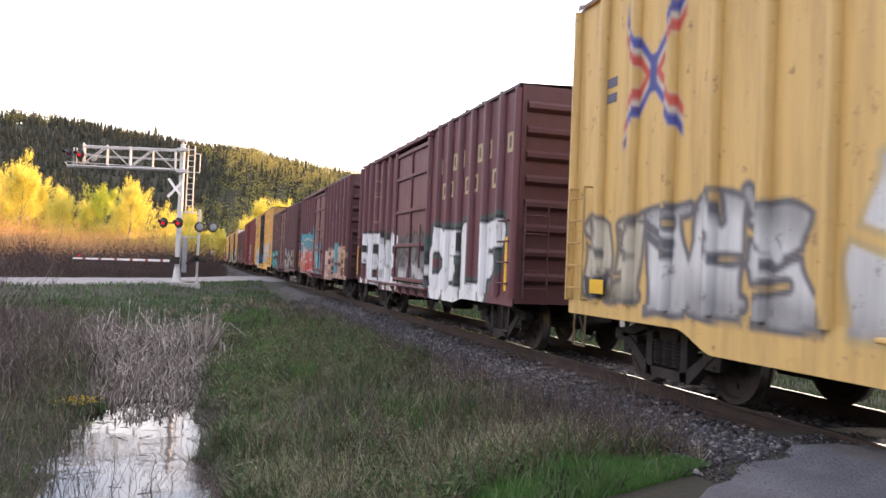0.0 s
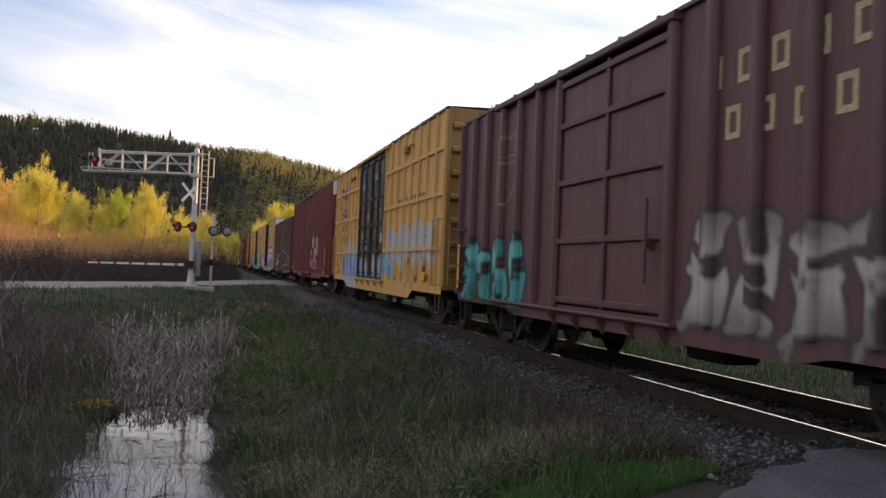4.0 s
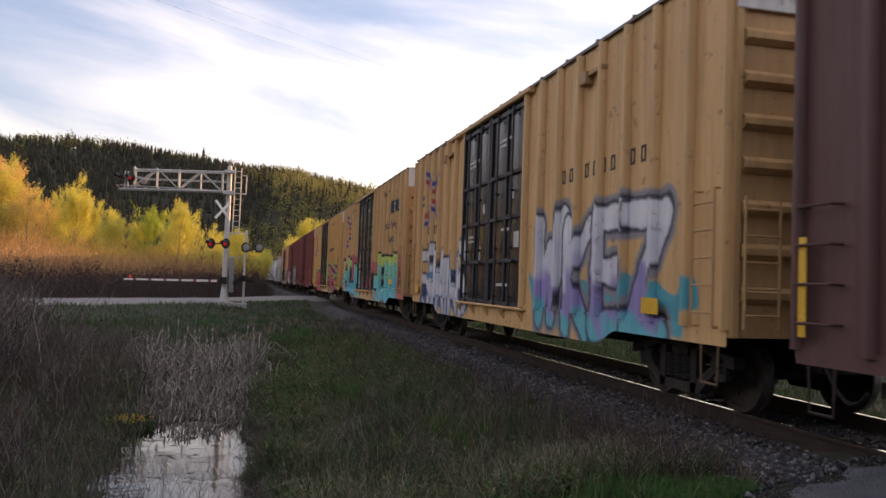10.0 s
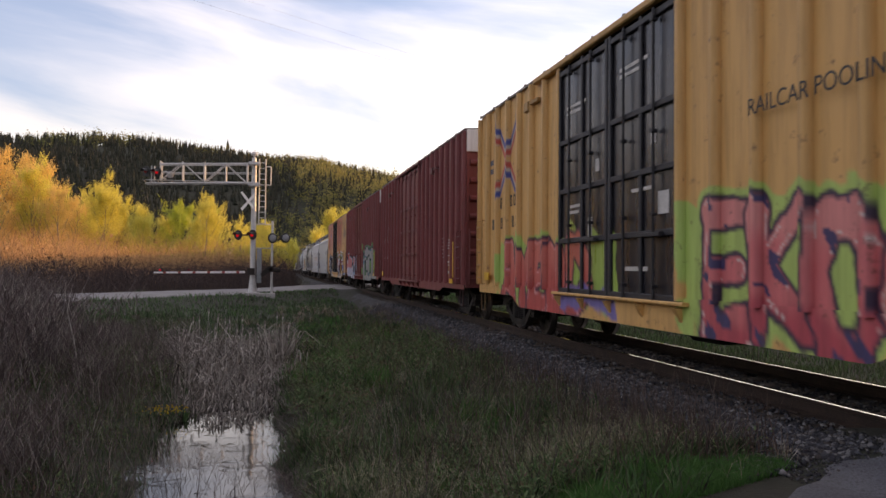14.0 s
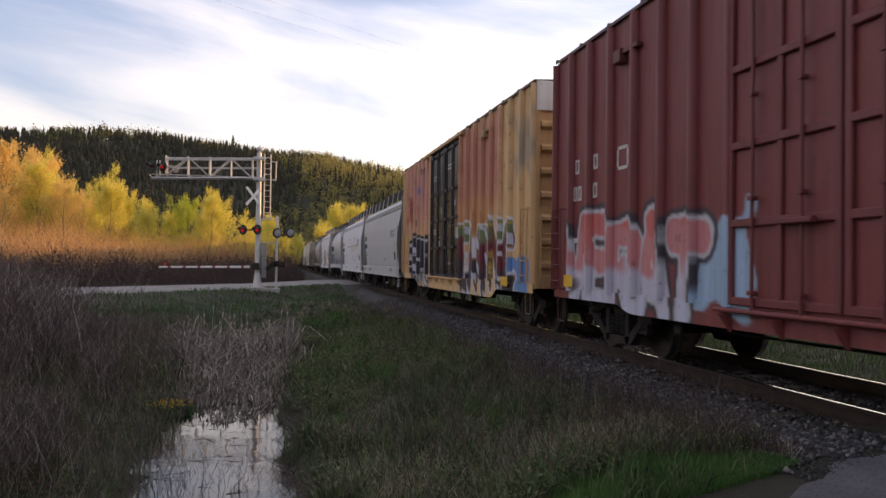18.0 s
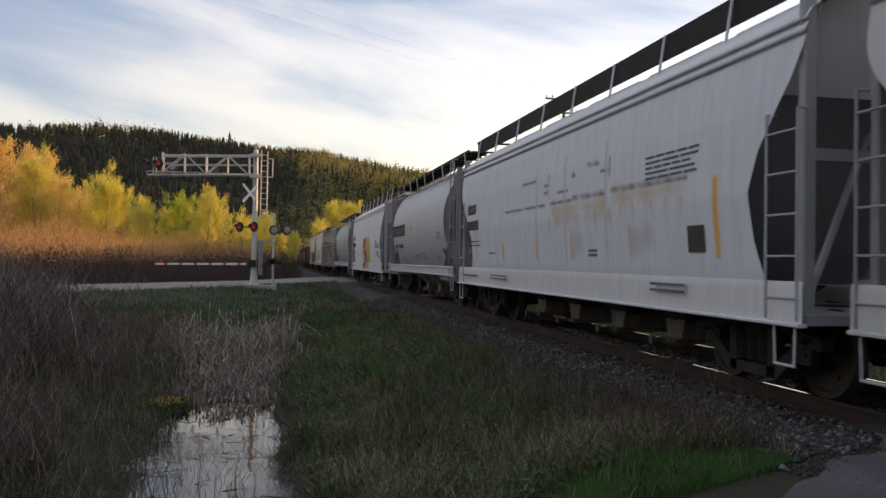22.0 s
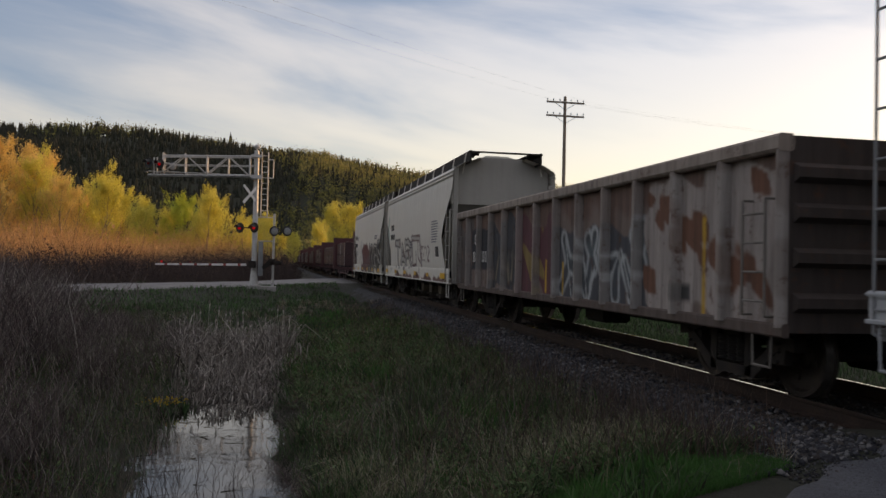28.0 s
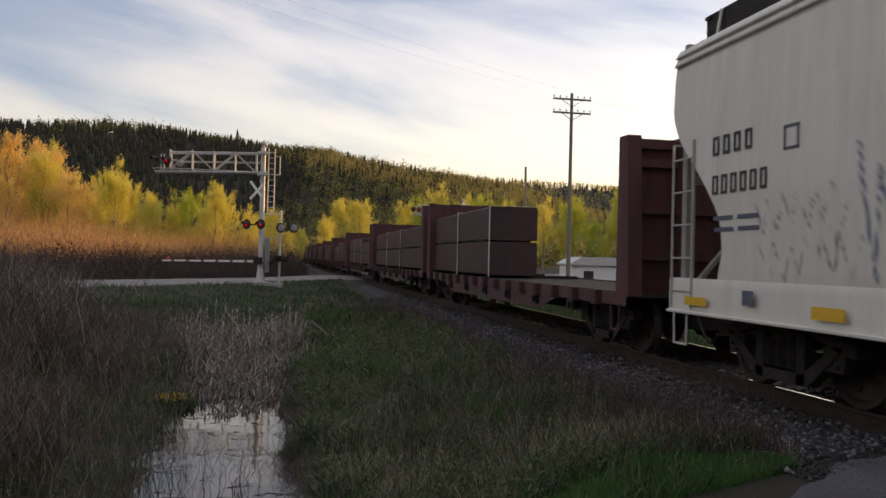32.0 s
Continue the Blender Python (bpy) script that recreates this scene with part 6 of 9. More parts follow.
TRAIN = [
    (10.25, tbox("faded yellow high-cube boxcar with grey-white tags", [P((0.35, 1.9, 1.25, 2.3), 11, 2, [(0.50, 0.45, 0.34)], (0.12, 0.11, 0.10)), P((1.9, 4.6, 1.20, 2.35), 12, 3, [(0.55, 0.55, 0.53)], (0.10, 0.10, 0.11)), ("patch", (0.4, 1.0, 1.2, 1.5), (0.04, 0.04, 0.05), 4), P((5.0, 8.5, 1.20, 2.6), 13, 3, [(0.55, 0.55, 0.53)], (0.45, 0.33, 0.15)), P((9.0, 13.0, 1.20, 2.6), 14, 4, [(0.5, 0.5, 0.48)], (0.45, 0.33, 0.15))], colour=(0.60, 0.38, 0.13), door_colour=(0.60, 0.38, 0.13), cross=1.95, marks=[("data_stencil", [(0.75, 3.95, 0.35, 0.12, 0, 1), (0.75, 3.75, 0.35, 0.12, 0, 1)], MARK_BLUE, "small stencil bars")])),
    (25.59, wc("maroon boxcar with a bold white mural", [("patch", (0.5, 5.1, 1.7, 2.5), (0.03, 0.04, 0.03), 9, 0.15), ("patch", (5.1, 8.2, 0.9, 2.3), (0.05, 0.045, 0.05), 3), P((0.35, 5.1, 0.85, 2.4), 21, 6, [W_], K_, word="FREANE", fat=0.20, shade=(0.45, 0.47, 0.46)), P((5.3, 7.8, 1.05, 2.25), 22, 4, [(0.42, 0.42, 0.42), (0.12, 0.12, 0.12)], K_), ("patch", (7.7, 8.4, 1.0, 2.4), (0.03, 0.06, 0.055), 8, 0.2), P((8.1, 12.7, 0.85, 2.35), 23, 4, [W_], K_, halo=(0.06, 0.09, 0.08), word="CELF", fat=0.19)])),
    (41.05, wc("maroon boxcar with red and turquoise mural", [("patch", (0.2, 5.1, 2.1, 2.95), (0.05, 0.35, 0.4), 5, 0.25), ("patch", (0.1, 5.3, 1.0, 2.5), (0.50, 0.20, 0.12), 6), P((0.3, 5.2, 1.00, 2.4), 31, 5, [(0.55, 0.06, 0.05), (0.55, 0.13, 0.10), (0.10, 0.30, 0.33)], (0.55, 0.42, 0.40), word="IIBKI", fat=0.17), P((5.4, 6.8, 0.95, 2.3), 32, 2, [(0.05, 0.42, 0.48)], (0.04, 0.1, 0.13)), P((8.2, 13.3, 0.85, 2.15), 33, 6, [(0.58, 0.36, 0.28), (0.62, 0.42, 0.33)], (0.10, 0.05, 0.05), fat=0.22), ("patch", (10.7, 11.2, 1.2, 2.3), (0.08, 0.36, 0.40), 3, 0.2)])),
    (56.55, wc("maroon boxcar with small turquoise and pale tags", [P((0.2, 3.6, 1.00, 2.1), 41, 4, [TEAL, (0.08, 0.5, 0.45)], K_), P((8.3, 12.3, 1.05, 2.2), 42, 5, [(0.45, 0.40, 0.36)], (0.06, 0.04, 0.04), fat=0.17)], colour=MAROON2)),
    (74.23, tbox("ochre high-cube boxcar with belt rails and pale blue paint", [("patch", (2.0, 5.7, 1.6, 2.4), (0.50, 0.46, 0.38), 7, 0.3, 0.0, 0.25), ("patch", (2.0, 5.6, 0.85, 1.95), (0.26, 0.40, 0.56), 8, 0.22, 0.3), ("patch", (3.2, 4.4, 1.2, 1.7), (0.38, 0.45, 0.52), 61, 0.5, 0.0, 0.2), ("patch", (5.7, 9.9, 1.2, 1.9), (0.42, 0.46, 0.5), 9, 0.25), ("patch", (5.8, 9.7, 1.2, 1.5), (0.2, 0.36, 0.5), 11, 0.12), ("patch", (9.8, 11.0, 1.3, 2.0), (0.15, 0.42, 0.58), 2), ("patch", (10.0, 15.6, 1.7, 2.65), (0.5, 0.48, 0.45), 10, 0.24), ("scrawl", (10.8, 12.6, 1.2, 1.7), (0.2, 0.1, 0.05), 3, 9), ("scrawl", (12.6, 15.5, 1.1, 1.9), (0.16, 0.08, 0.05), 6, 11, 0.03)], colour=YELLOW, belts=(2.05, 3.3, 4.35), high_top=False, rib=(0.09, 0.07), cross=2.1)),
    (92.08, gac("dark red high-cube boxcar with a small green-red tag", [P((9.75, 12.4, 1.30, 2.75), 61, 4, [(0.52, 0.09, 0.10), (0.62, 0.32, 0.24), (0.45, 0.58, 0.20)], (0.42, 0.38, 0.34), rim=0.035, halo=(0.10, 0.03, 0.03), word="KAIS", fat=0.17), ("patch", (13.2, 13.9, 1.3, 1.9), (0.20, 0.06, 0.12), 5, 0.2, 0.0, 0.2)])),
    (107.65, wc("brown boxcar with outlined dark tags and faded letters", [P((2.4, 5.3, 1.10, 2.2), 71, 4, [(0.09, 0.04, 0.04)], (0.5, 0.42, 0.36), fat=0.10), ("patch", (8.2, 8.4, 1.3, 2.0), (0.55, 0.3, 0.04), 1, 0.02), P((9.62, 10.95, 0.9, 2.4), 73, 2, [(0.025, 0.026, 0.032)], (0.55, 0.52, 0.46), word="K", fat=0.15, rim=0.04), P((8.3, 9.85, 0.9, 2.4), 75, 2, [(0.025, 0.026, 0.032)], (0.55, 0.52, 0.46), word="R", fat=0.13, rim=0.04), ("line", [(11.5, 2.0), (11.2, 1.9), (11.3, 1.5), (11.6, 1.2), (11.3, 0.95)], (0.5, 0.47, 0.42), 0.035), ("line", [(11.1, 1.7), (11.2, 2.15), (11.6, 2.2)], (0.5, 0.47, 0.42), 0.035), ("patch", (5.6, 7.9, 1.3, 2.9), (0.05, 0.032, 0.03), 6, 0.35, 0.0, 0.5), ("patch", (6.2, 6.9, 2.2, 2.9), (0.15, 0.09, 0.075), 7, 0.3, 0.0, 0.3), ("patch", (7.0, 7.7, 1.3, 2.0), (0.13, 0.075, 0.065), 12, 0.3, 0.0, 0.3)], colour=(0.115, 0.048, 0.043), L=13.65, door=(5.4, 8.1))),
    (125.11, tbox("ochre high-cube boxcar with silver-violet murals", [("patch", (1.2, 6.1, 0.95, 1.9), (0.05, 0.10, 0.22), 22, 0.25), P((1.3, 6.0, 0.80, 2.45), 81, 5, [(0.45, 0.47, 0.56), (0.70, 0.70, 0.72), (0.70, 0.70, 0.70)], (0.02, 0.025, 0.06), shine=(0.1, 0.3, 0.5), word="STAINS", fat=0.17), ("patch", (10.3, 15.6, 0.95, 1.7), (0.05, 0.35, 0.42), 23, 0.3), P((10.4, 15.0, 0.80, 2.75), 82, 5, [(0.08, 0.45, 0.52), (0.30, 0.25, 0.5), (0.62, 0.62, 0.68), (0.7, 0.7, 0.72)], (0.02, 0.02, 0.04), halo=(0.25, 0.24, 0.26), word="WKEZ", fat=0.18)], colour=TAN)),
    (142.93, tbox("ochre high-cube boxcar with turquoise, lime and pink murals", [("patch", (0.3, 6.4, 1.0, 2.6), (0.55, 0.13, 0.16), 12, 0.25), P((0.9, 6.1, 0.80, 2.45), 91, 5, [(0.08, 0.54, 0.64), (0.09, 0.55, 0.62), (0.14, 0.58, 0.52), (0.58, 0.70, 0.17)], K_, word="HELM", fat=0.2, rim=0.085, shine=(0.6, 0.72, 0.72)), ("patch", (6.2, 9.9, 1.1, 1.6), (0.40, 0.10, 0.11), 15, 0.3), ("patch", (9.6, 16.25, 1.0, 2.4), (0.62, 0.16, 0.15), 13, 0.25), P((10.0, 15.0, 0.80, 2.45), 92, 4, [(0.08, 0.54, 0.64), (0.10, 0.58, 0.62), (0.22, 0.62, 0.46), (0.58, 0.70, 0.15)], K_, shine=(0.65, 0.72, 0.7), word="HUSE", fat=0.2, rim=0.075), ("patch", (15.3, 15.9, 1.4, 2.3), (0.25, 0.06, 0.06), 3, 0.3), ("patch", (13.2, 15.5, 3.95, 4.4), (0.05, 0.05, 0.055), 2, 0.03)], colour=TAN,
                  placards=[(0.7, 1.9, 0.5, 0.2, YELLOW_TAPE), (14.0, 1.45, 0.6, 0.2, YELLOW_TAPE)], words=[("Railcar Pooling", 12.86, 3.42, 0.37), ("Experts", 13.55, 2.93, 0.37)],
                  marks=[("reporting_mark", [(1.45, 2.9, 0.13, 0.24, 0.12, 2), (2.45, 2.9, 0.13, 0.24, 0.12, 2), (1.05, 2.5, 0.12, 0.24, 0.12, 5)], MARK_DARK, "black reporting mark in bars"),
                         ("name_mark", [(13.35, 4.03, 0.3, 0.3, 0.2, 4)], MARK_WHITE, "white blocks of a maker's mark"), ("slogan_mark", [(13.4, 2.55, 0.14, 0.18, 0.09, 6)], MARK_DARK, "small line of dark lettering in bars"),
                         ("door_stencil", [(5.95, 4.3, 0.85, 0.05, 0, 1), (5.95, 4.2, 0.7, 0.05, 0, 1), (8.1, 4.45, 0.9, 0.05, 0, 1), (9.0, 3.25, 0.14, 0.2, 0, 1), (6.1, 2.6, 0.5, 0.05, 0, 1), (6.1, 2.5, 0.4, 0.05, 0, 1), (8.5, 2.65, 0.6, 0.05, 0, 1), (9.3, 2.3, 0.3, 0.06, 0, 1), (9.3, 2.15, 0.3, 0.06, 0, 1)], MARK_WHITE, "white stencil bars on the door")])),
    (160.73, tbox("ochre high-cube boxcar with red and lime murals", [("patch", (1.6, 8.0, 0.95, 2.15), (0.36, 0.52, 0.12), 14, 0.3), P((1.9, 6.9, 0.75, 2.1), 101, 8, [(0.5, 0.07, 0.06), (0.62, 0.16, 0.12)], (0.06, 0.02, 0.05), shine=(0.7, 0.3, 0.3), word="AYEBD", fat=0.19), ("patch", (5.6, 7.9, 0.9, 1.3), (0.2, 0.16, 0.42), 6, 0.15), ("patch", (9.9, 15.6, 0.95, 2.35), (0.40, 0.55, 0.14), 15, 0.3), P((10.4, 15.2, 0.75, 2.3), 102, 7, [(0.5, 0.07, 0.09), (0.66, 0.16, 0.16), (0.7, 0.24, 0.22)], (0.04, 0.02, 0.05), halo=(0.40, 0.55, 0.14), word="EKOGE", fat=0.17, shade=(0.05, 0.04, 0.12), shine=(0.7, 0.55, 0.5))], colour=YELLOW2, words=[("RAILCAR POOLING", 11.44, 3.2, 0.25)], slogan=())),
    (178.63, gac("dark red high-cube boxcar, plain and weathered", [("patch", (1.5, 1.6, 1.2, 1.5), (0.6, 0.3, 0.03), 3, 0.02), ("patch", (14.2, 14.3, 1.3, 2.1), (0.45, 0.22, 0.03), 3, 0.02)])),
    (196.11, gac("dark red high-cube boxcar with pale green-grey mural", [("patch", (4.9, 6.2, 1.0, 2.2), (0.30, 0.45, 0.60), 25, 0.2), P((0.5, 5.2, 0.78, 2.3), 121, 5, [(0.5, 0.52, 0.64), (0.52, 0.5, 0.6), (0.55, 0.20, 0.20), (0.55, 0.12, 0.11)], (0.5, 0.5, 0.54), halo=(0.04, 0.03, 0.04), word="VERAT", fat=0.19), ("patch", (9.8, 15.3, 1.1, 2.65), (0.16, 0.28, 0.09), 16, 0.35), P((9.9, 15.2, 0.82, 2.55), 122, 5, [(0.33, 0.32, 0.30), (0.38, 0.36, 0.35)], (0.03, 0.05, 0.055), halo=(0.12, 0.24, 0.13), shade=(0.10, 0.20, 0.26), word="KEOL", fat=0.165)])),
    (213.73, tbox("orange-ochre high-cube boxcar with red overspray and a dark mural", [("patch", (0.5, 5.4, 2.9, 5.3), (0.65, 0.31, 0.23), 17, 0.35, 0.0, 0.9), ("patch", (1.2, 2.0, 3.2, 4.0), (0.42, 0.10, 0.06), 57, 0.5, 0.0, 0.6), ("patch", (3.6, 4.6, 3.6, 5.0), (0.60, 0.30, 0.26), 58, 0.5, 0.0, 0.7), ("patch", (2.9, 3.4, 4.0, 4.3), (0.25, 0.24, 0.42), 59, 0.3, 0.0, 0.2), ("patch", (9.8, 11.0, 3.4, 4.8), (0.44, 0.17, 0.10), 28, 0.4, 0.0, 0.8), ("patch", (9.8, 13.9, 3.1, 5.2), (0.52, 0.20, 0.14), 18, 0.3, 0.0, 0.9), ("patch", (9.8, 13.2, 2.2, 3.2), (0.55, 0.23, 0.10), 38, 0.3, 0.0, 0.7), P((1.7, 5.3, 0.85, 2.4), 131, 5, [(0.02, 0.02, 0.03), (0.035, 0.03, 0.045)], (0.66, 0.66, 0.7), halo=(0.02, 0.02, 0.025), rim=0.04, word="STHI", fat=0.2, shade=(0.62, 0.62, 0.68)), ("patch", (14.2, 16.0, 0.9, 1.7), (0.10, 0.25, 0.52), 19), P((9.8, 15.0, 0.78, 2.45), 132, 7, [(0.03, 0.03, 0.04), (0.05, 0.03, 0.045), (0.16, 0.02, 0.03), (0.16, 0.2, 0.09)], (0.68, 0.68, 0.7), shine=(0.6, 0.35, 0.05), word="ENTNC", fat=0.19, shade=(0.5, 0.52, 0.6)), ("patch", (15.0, 16.3, 3.4, 4.6), (0.4, 0.3, 0.2), 8, 0.3, 0.0, 0.4)], colour=(0.69, 0.42, 0.20), cross=-5.0, slogan=(),
                  placards=[(14.3, 1.1, 0.5, 0.2, YELLOW_TAPE)])),
    (228.72, hop("grey covered hopper with streaked sides", GREY, [("patch", (5.9, 6.0, 1.6, 2.05), (0.5, 0.25, 0.03), 1, 0.02), ("patch", (8.05, 8.15, 1.6, 2.0), (0.5, 0.25, 0.03), 1, 0.02), ("patch", (10.15, 10.27, 1.6, 2.1), (0.5, 0.25, 0.03), 1, 0.02), ("patch", (12.25, 12.42, 1.6, 2.55), (0.55, 0.3, 0.03), 1, 0.02)], sill_colour=(0.45, 0.46, 0.46))),
    (243.83, hop("pale grey covered hopper with rust streaks", PALE, [("patch", (u, u + 0.13, 1.62, z), (0.74, 0.37, 0.03), 1, 0.02) for u, z in ((12.8, 2.6), (1.65, 2.45), (4.0, 2.02), (6.32, 2.06), (8.2, 2.06), (10.5, 2.1))]
        + [("patch", (7.3, 9.7, 2.40, 2.58), (0.53, 0.44, 0.35), 9, 0.12, 0.25, 0.25), ("patch", (10.0, 12.2, 2.45, 2.6), (0.55, 0.47, 0.39), 19, 0.12, 0.25, 0.25)]
        + [("line", [(a, za), (b, zb)], (0.13, 0.12, 0.12), 0.032) for a, za, b, zb in ((4.34, 2.63, 5.6, 2.62), (5.75, 2.63, 6.95, 2.62), (7.26, 2.65, 8.3, 2.64), (8.36, 2.66, 9.73, 2.65), (9.95, 2.66, 12.2, 2.65), (5.56, 3.13, 6.41, 3.14), (7.12, 2.82, 7.14, 3.18), (6.9, 2.98, 7.12, 2.98), (6.9, 2.85, 7.1, 2.84), (9.0, 3.15, 9.45, 3.14), (9.88, 2.89, 9.88, 3.17), (9.55, 2.98, 9.8, 2.98), (7.6, 2.8, 8.1, 2.82), (8.3, 3.05, 8.45, 3.05))]
        + [("line", [(u, 1.6), (u, 3.4)], (0.50, 0.51, 0.53), 0.05) for u in (6.45, 8.0, 9.75)] + [("patch", (8.35, 8.7, 1.72, 2.05), (0.50, 0.505, 0.54), 9, 0.12, 0.0, 0.2), ("patch", (10.6, 11.2, 1.75, 2.1), (0.50, 0.505, 0.54), 11, 0.12, 0.0, 0.2)], L=14.45, sill_colour=(0.6, 0.61, 0.62))),
    (257.34, hop("pale grey round-sided covered hopper with dark lettering", (0.50, 0.515, 0.53), [("patch", (5.3, 5.6, 2.7, 2.85), (0.5, 0.30, 0.12), 3, 0.12), ("patch", (0.6, 1.3, 1.5, 2.0), (0.2, 0.2, 0.21), 4, 0.1), ("line", [(11.12, 1.55), (11.1, 2.4)], (0.36, 0.17, 0.05), 0.05), ("patch", (10.25, 10.85, 1.66, 1.98), (0.06, 0.075, 0.075), 8, 0.03)]
        + [("line", [(u, 1.58), (u - 0.05, 1.92)], (0.12, 0.09, 0.08), 0.03) for u in (4.25, 6.05, 8.55)] + [("patch", (4.4, 4.9, 1.6, 1.72), (0.33, 0.35, 0.35), 5, 0.12), ("patch", (8.7, 9.2, 1.6, 1.75), (0.33, 0.35, 0.35), 6, 0.12)], L=12.9, round=True,
        marks=[("name_mark", [(1.05, 2.52, 0.12, 0.44, 0.42, 6), (1.37, 2.52, 0.12, 0.44, 0.42, 6), (1.17, 2.86, 0.20, 0.10, 0.34, 6)], MARK_DARK, "large black name in heavy bars"), ("reporting_mark", [(1.2, 2.06, 0.10, 0.16, 0.09, 4), (2.2, 2.06, 0.10, 0.16, 0.08, 6)], MARK_DARK, "reporting mark in bars"),
               ("data_stencil", [(6.3, 1.8, 0.2, 0.03, 0.05, 3), (6.3, 1.72, 0.3, 0.03, 0.05, 2), (6.3, 1.64, 0.2, 0.03, 0.05, 3), (10.05, 2.44, 0.16, 0.03, 0.04, 3), (10.05, 2.36, 0.25, 0.03, 0.04, 2), (10.05, 2.28, 0.16, 0.03, 0.04, 3), (5.0, 1.76, 0.25, 0.03, 0.05, 3), (5.0, 1.68, 0.4, 0.03, 0.05, 2)], MARK_BLUE, "small stencil bars")], bay=(0.46, 0.40, 0.34), outlets=3)),
    (273.8, hop("white covered hopper with a red and yellow bubble tag", WHITE, [P((6.15, 7.6, 1.15, 2.55), 171, 3, [(0.42, 0.03, 0.02), (0.5, 0.05, 0.03)], (0.02, 0.01, 0.015), word="SEB", fat=0.24), P((7.5, 9.0, 1.15, 2.55), 172, 3, [(0.62, 0.48, 0.05), (0.68, 0.55, 0.10)], (0.03, 0.02, 0.015), word="YS", fat=0.22), ("line", [(3.6, 1.62), (3.5, 2.05)], (0.16, 0.10, 0.08), 0.035), ("line", [(11.0, 1.62), (10.8, 2.05)], (0.2, 0.11, 0.06), 0.035), ("line", [(13.25, 1.62), (13.07, 2.5)], (0.5, 0.2, 0.05), 0.06), ("patch", (4.9, 5.9, 1.65, 2.1), (0.5, 0.5, 0.52), 7, 0.3, 0.0, 0.2)], L=14.4, opening=0.86, tall=1.075, sill_colour=(0.6, 0.61, 0.62),
        marks=[("reporting_mark", [(0.95, 2.75, 0.15, 0.24, 0.07, 4), (0.95, 2.35, 0.13, 0.24, 0.06, 6)], MARK_DARK, "black reporting mark in bars"),
               ("data_stencil", [(1.0, 2.05, 0.22, 0.035, 0.06, 4), (1.0, 1.95, 0.5, 0.035, 0.12, 2), (2.6, 1.78, 0.25, 0.035, 0.06, 2), (6.1, 2.72, 0.3, 0.03, 0.05, 4), (6.1, 2.66, 0.4, 0.03, 0.05, 3), (0.8, 1.2, 0.3, 0.05, 0.06, 4), (11.4, 2.48, 0.2, 0.04, 0.05, 3), (11.35, 2.40, 0.9, 0.04, 0.05, 1), (11.35, 2.31, 0.3, 0.04, 0.05, 4), (11.35, 2.23, 0.5, 0.04, 0.05, 3), (11.35, 2.15, 0.25, 0.04, 0.05, 5), (11.9, 1.36, 0.2, 0.03, 0.05, 2), (11.9, 1.28, 0.24, 0.03, 0.05, 2), (12.75, 1.68, 0.3, 0.09, 0, 1), (11.3, 1.74, 0.08, 0.08, 0, 1)], MARK_BLUE, "small stencil bars"),
               ("data_panel", [(12.1, 1.74, 0.38, 0.29, 0, 1)], MARK_DARK, "black data panel"), ("panel_line", [(12.12, 1.79, 0.34, 0.02, 0, 1), (12.2, 1.84, 0.02, 0.16, 0, 1)], MARK_WHITE, "white line on the data panel")])),
    (289.2, hop("grey round-sided covered hopper with dark emblem", (0.40, 0.415, 0.43), [("line", [(7.9, 3.35), (7.85, 2.5), (8.1, 2.2), (9.0, 2.2)], (0.05, 0.06, 0.08), 0.07), ("line", [(9.35, 2.25), (9.45, 3.4), (10.2, 2.25), (10.35, 3.45)], (0.05, 0.06, 0.08), 0.07), ("patch", (0.9, 1.0, 1.6, 1.95), (0.65, 0.4, 0.05), 1, 0.02)], L=13.4, round=True,
        marks=[("name_mark", [(0.6, 2.95, 0.1, 0.16, 0.09, 9), (0.6, 2.65, 0.1, 0.16, 0.09, 8), (0.7, 2.3, 0.1, 0.16, 0.08, 8)], MARK_DARK, "dark name in bars"), ("data_stencil", [(0.5, 2.58, 2.0, 0.025, 0, 1), (0.5, 2.2, 2.0, 0.025, 0, 1), (0.9, 1.7, 0.8, 0.05, 0, 1)], MARK_BLUE, "thin rules and stencil bars")])),
    (304.71, ("gondola", dict(L=14.3, H=2.82, colour=(0.19, 0.14, 0.12), label="rusty open gondola with faded murals", art=[("patch", (0.0, 14.3, 2.3, 2.9), (0.15, 0.09, 0.07), 41, 0.3, 0.0, 0.3), ("patch", (0.1, 1.2, 1.0, 2.6), (0.11, 0.09, 0.085), 40, 0.3), ("patch", (1.25, 3.3, 1.4, 2.45), (0.02, 0.022, 0.03), 20, 0.05), ("patch", (3.3, 5.4, 1.0, 2.5), (0.05, 0.055, 0.065), 43, 0.3), P((3.5, 5.3, 1.1, 2.4), 192, 3, [(0.20, 0.17, 0.13), (0.08, 0.09, 0.10)], (0.03, 0.03, 0.035), fat=0.12),
             ("patch", (5.4, 7.6, 1.0, 2.4), (0.12, 0.04, 0.05), 44, 0.35), ("patch", (5.9, 6.6, 1.1, 2.0), (0.26, 0.18, 0.06), 45, 0.4), ("patch", (7.5, 11.3, 1.0, 2.1), (0.06, 0.065, 0.075), 46, 0.25), P((7.8, 11.2, 1.05, 2.15), 191, 4, [(0.05, 0.06, 0.07), (0.08, 0.10, 0.11)], (0.38, 0.40, 0.40), fat=0.13), ("scrawl", (8.0, 11.0, 1.1, 2.0), (0.42, 0.44, 0.44), 21, 9, 0.03),
             ("patch", (11.1, 14.3, 1.0, 2.75), (0.37, 0.32, 0.295), 22, 0.2),
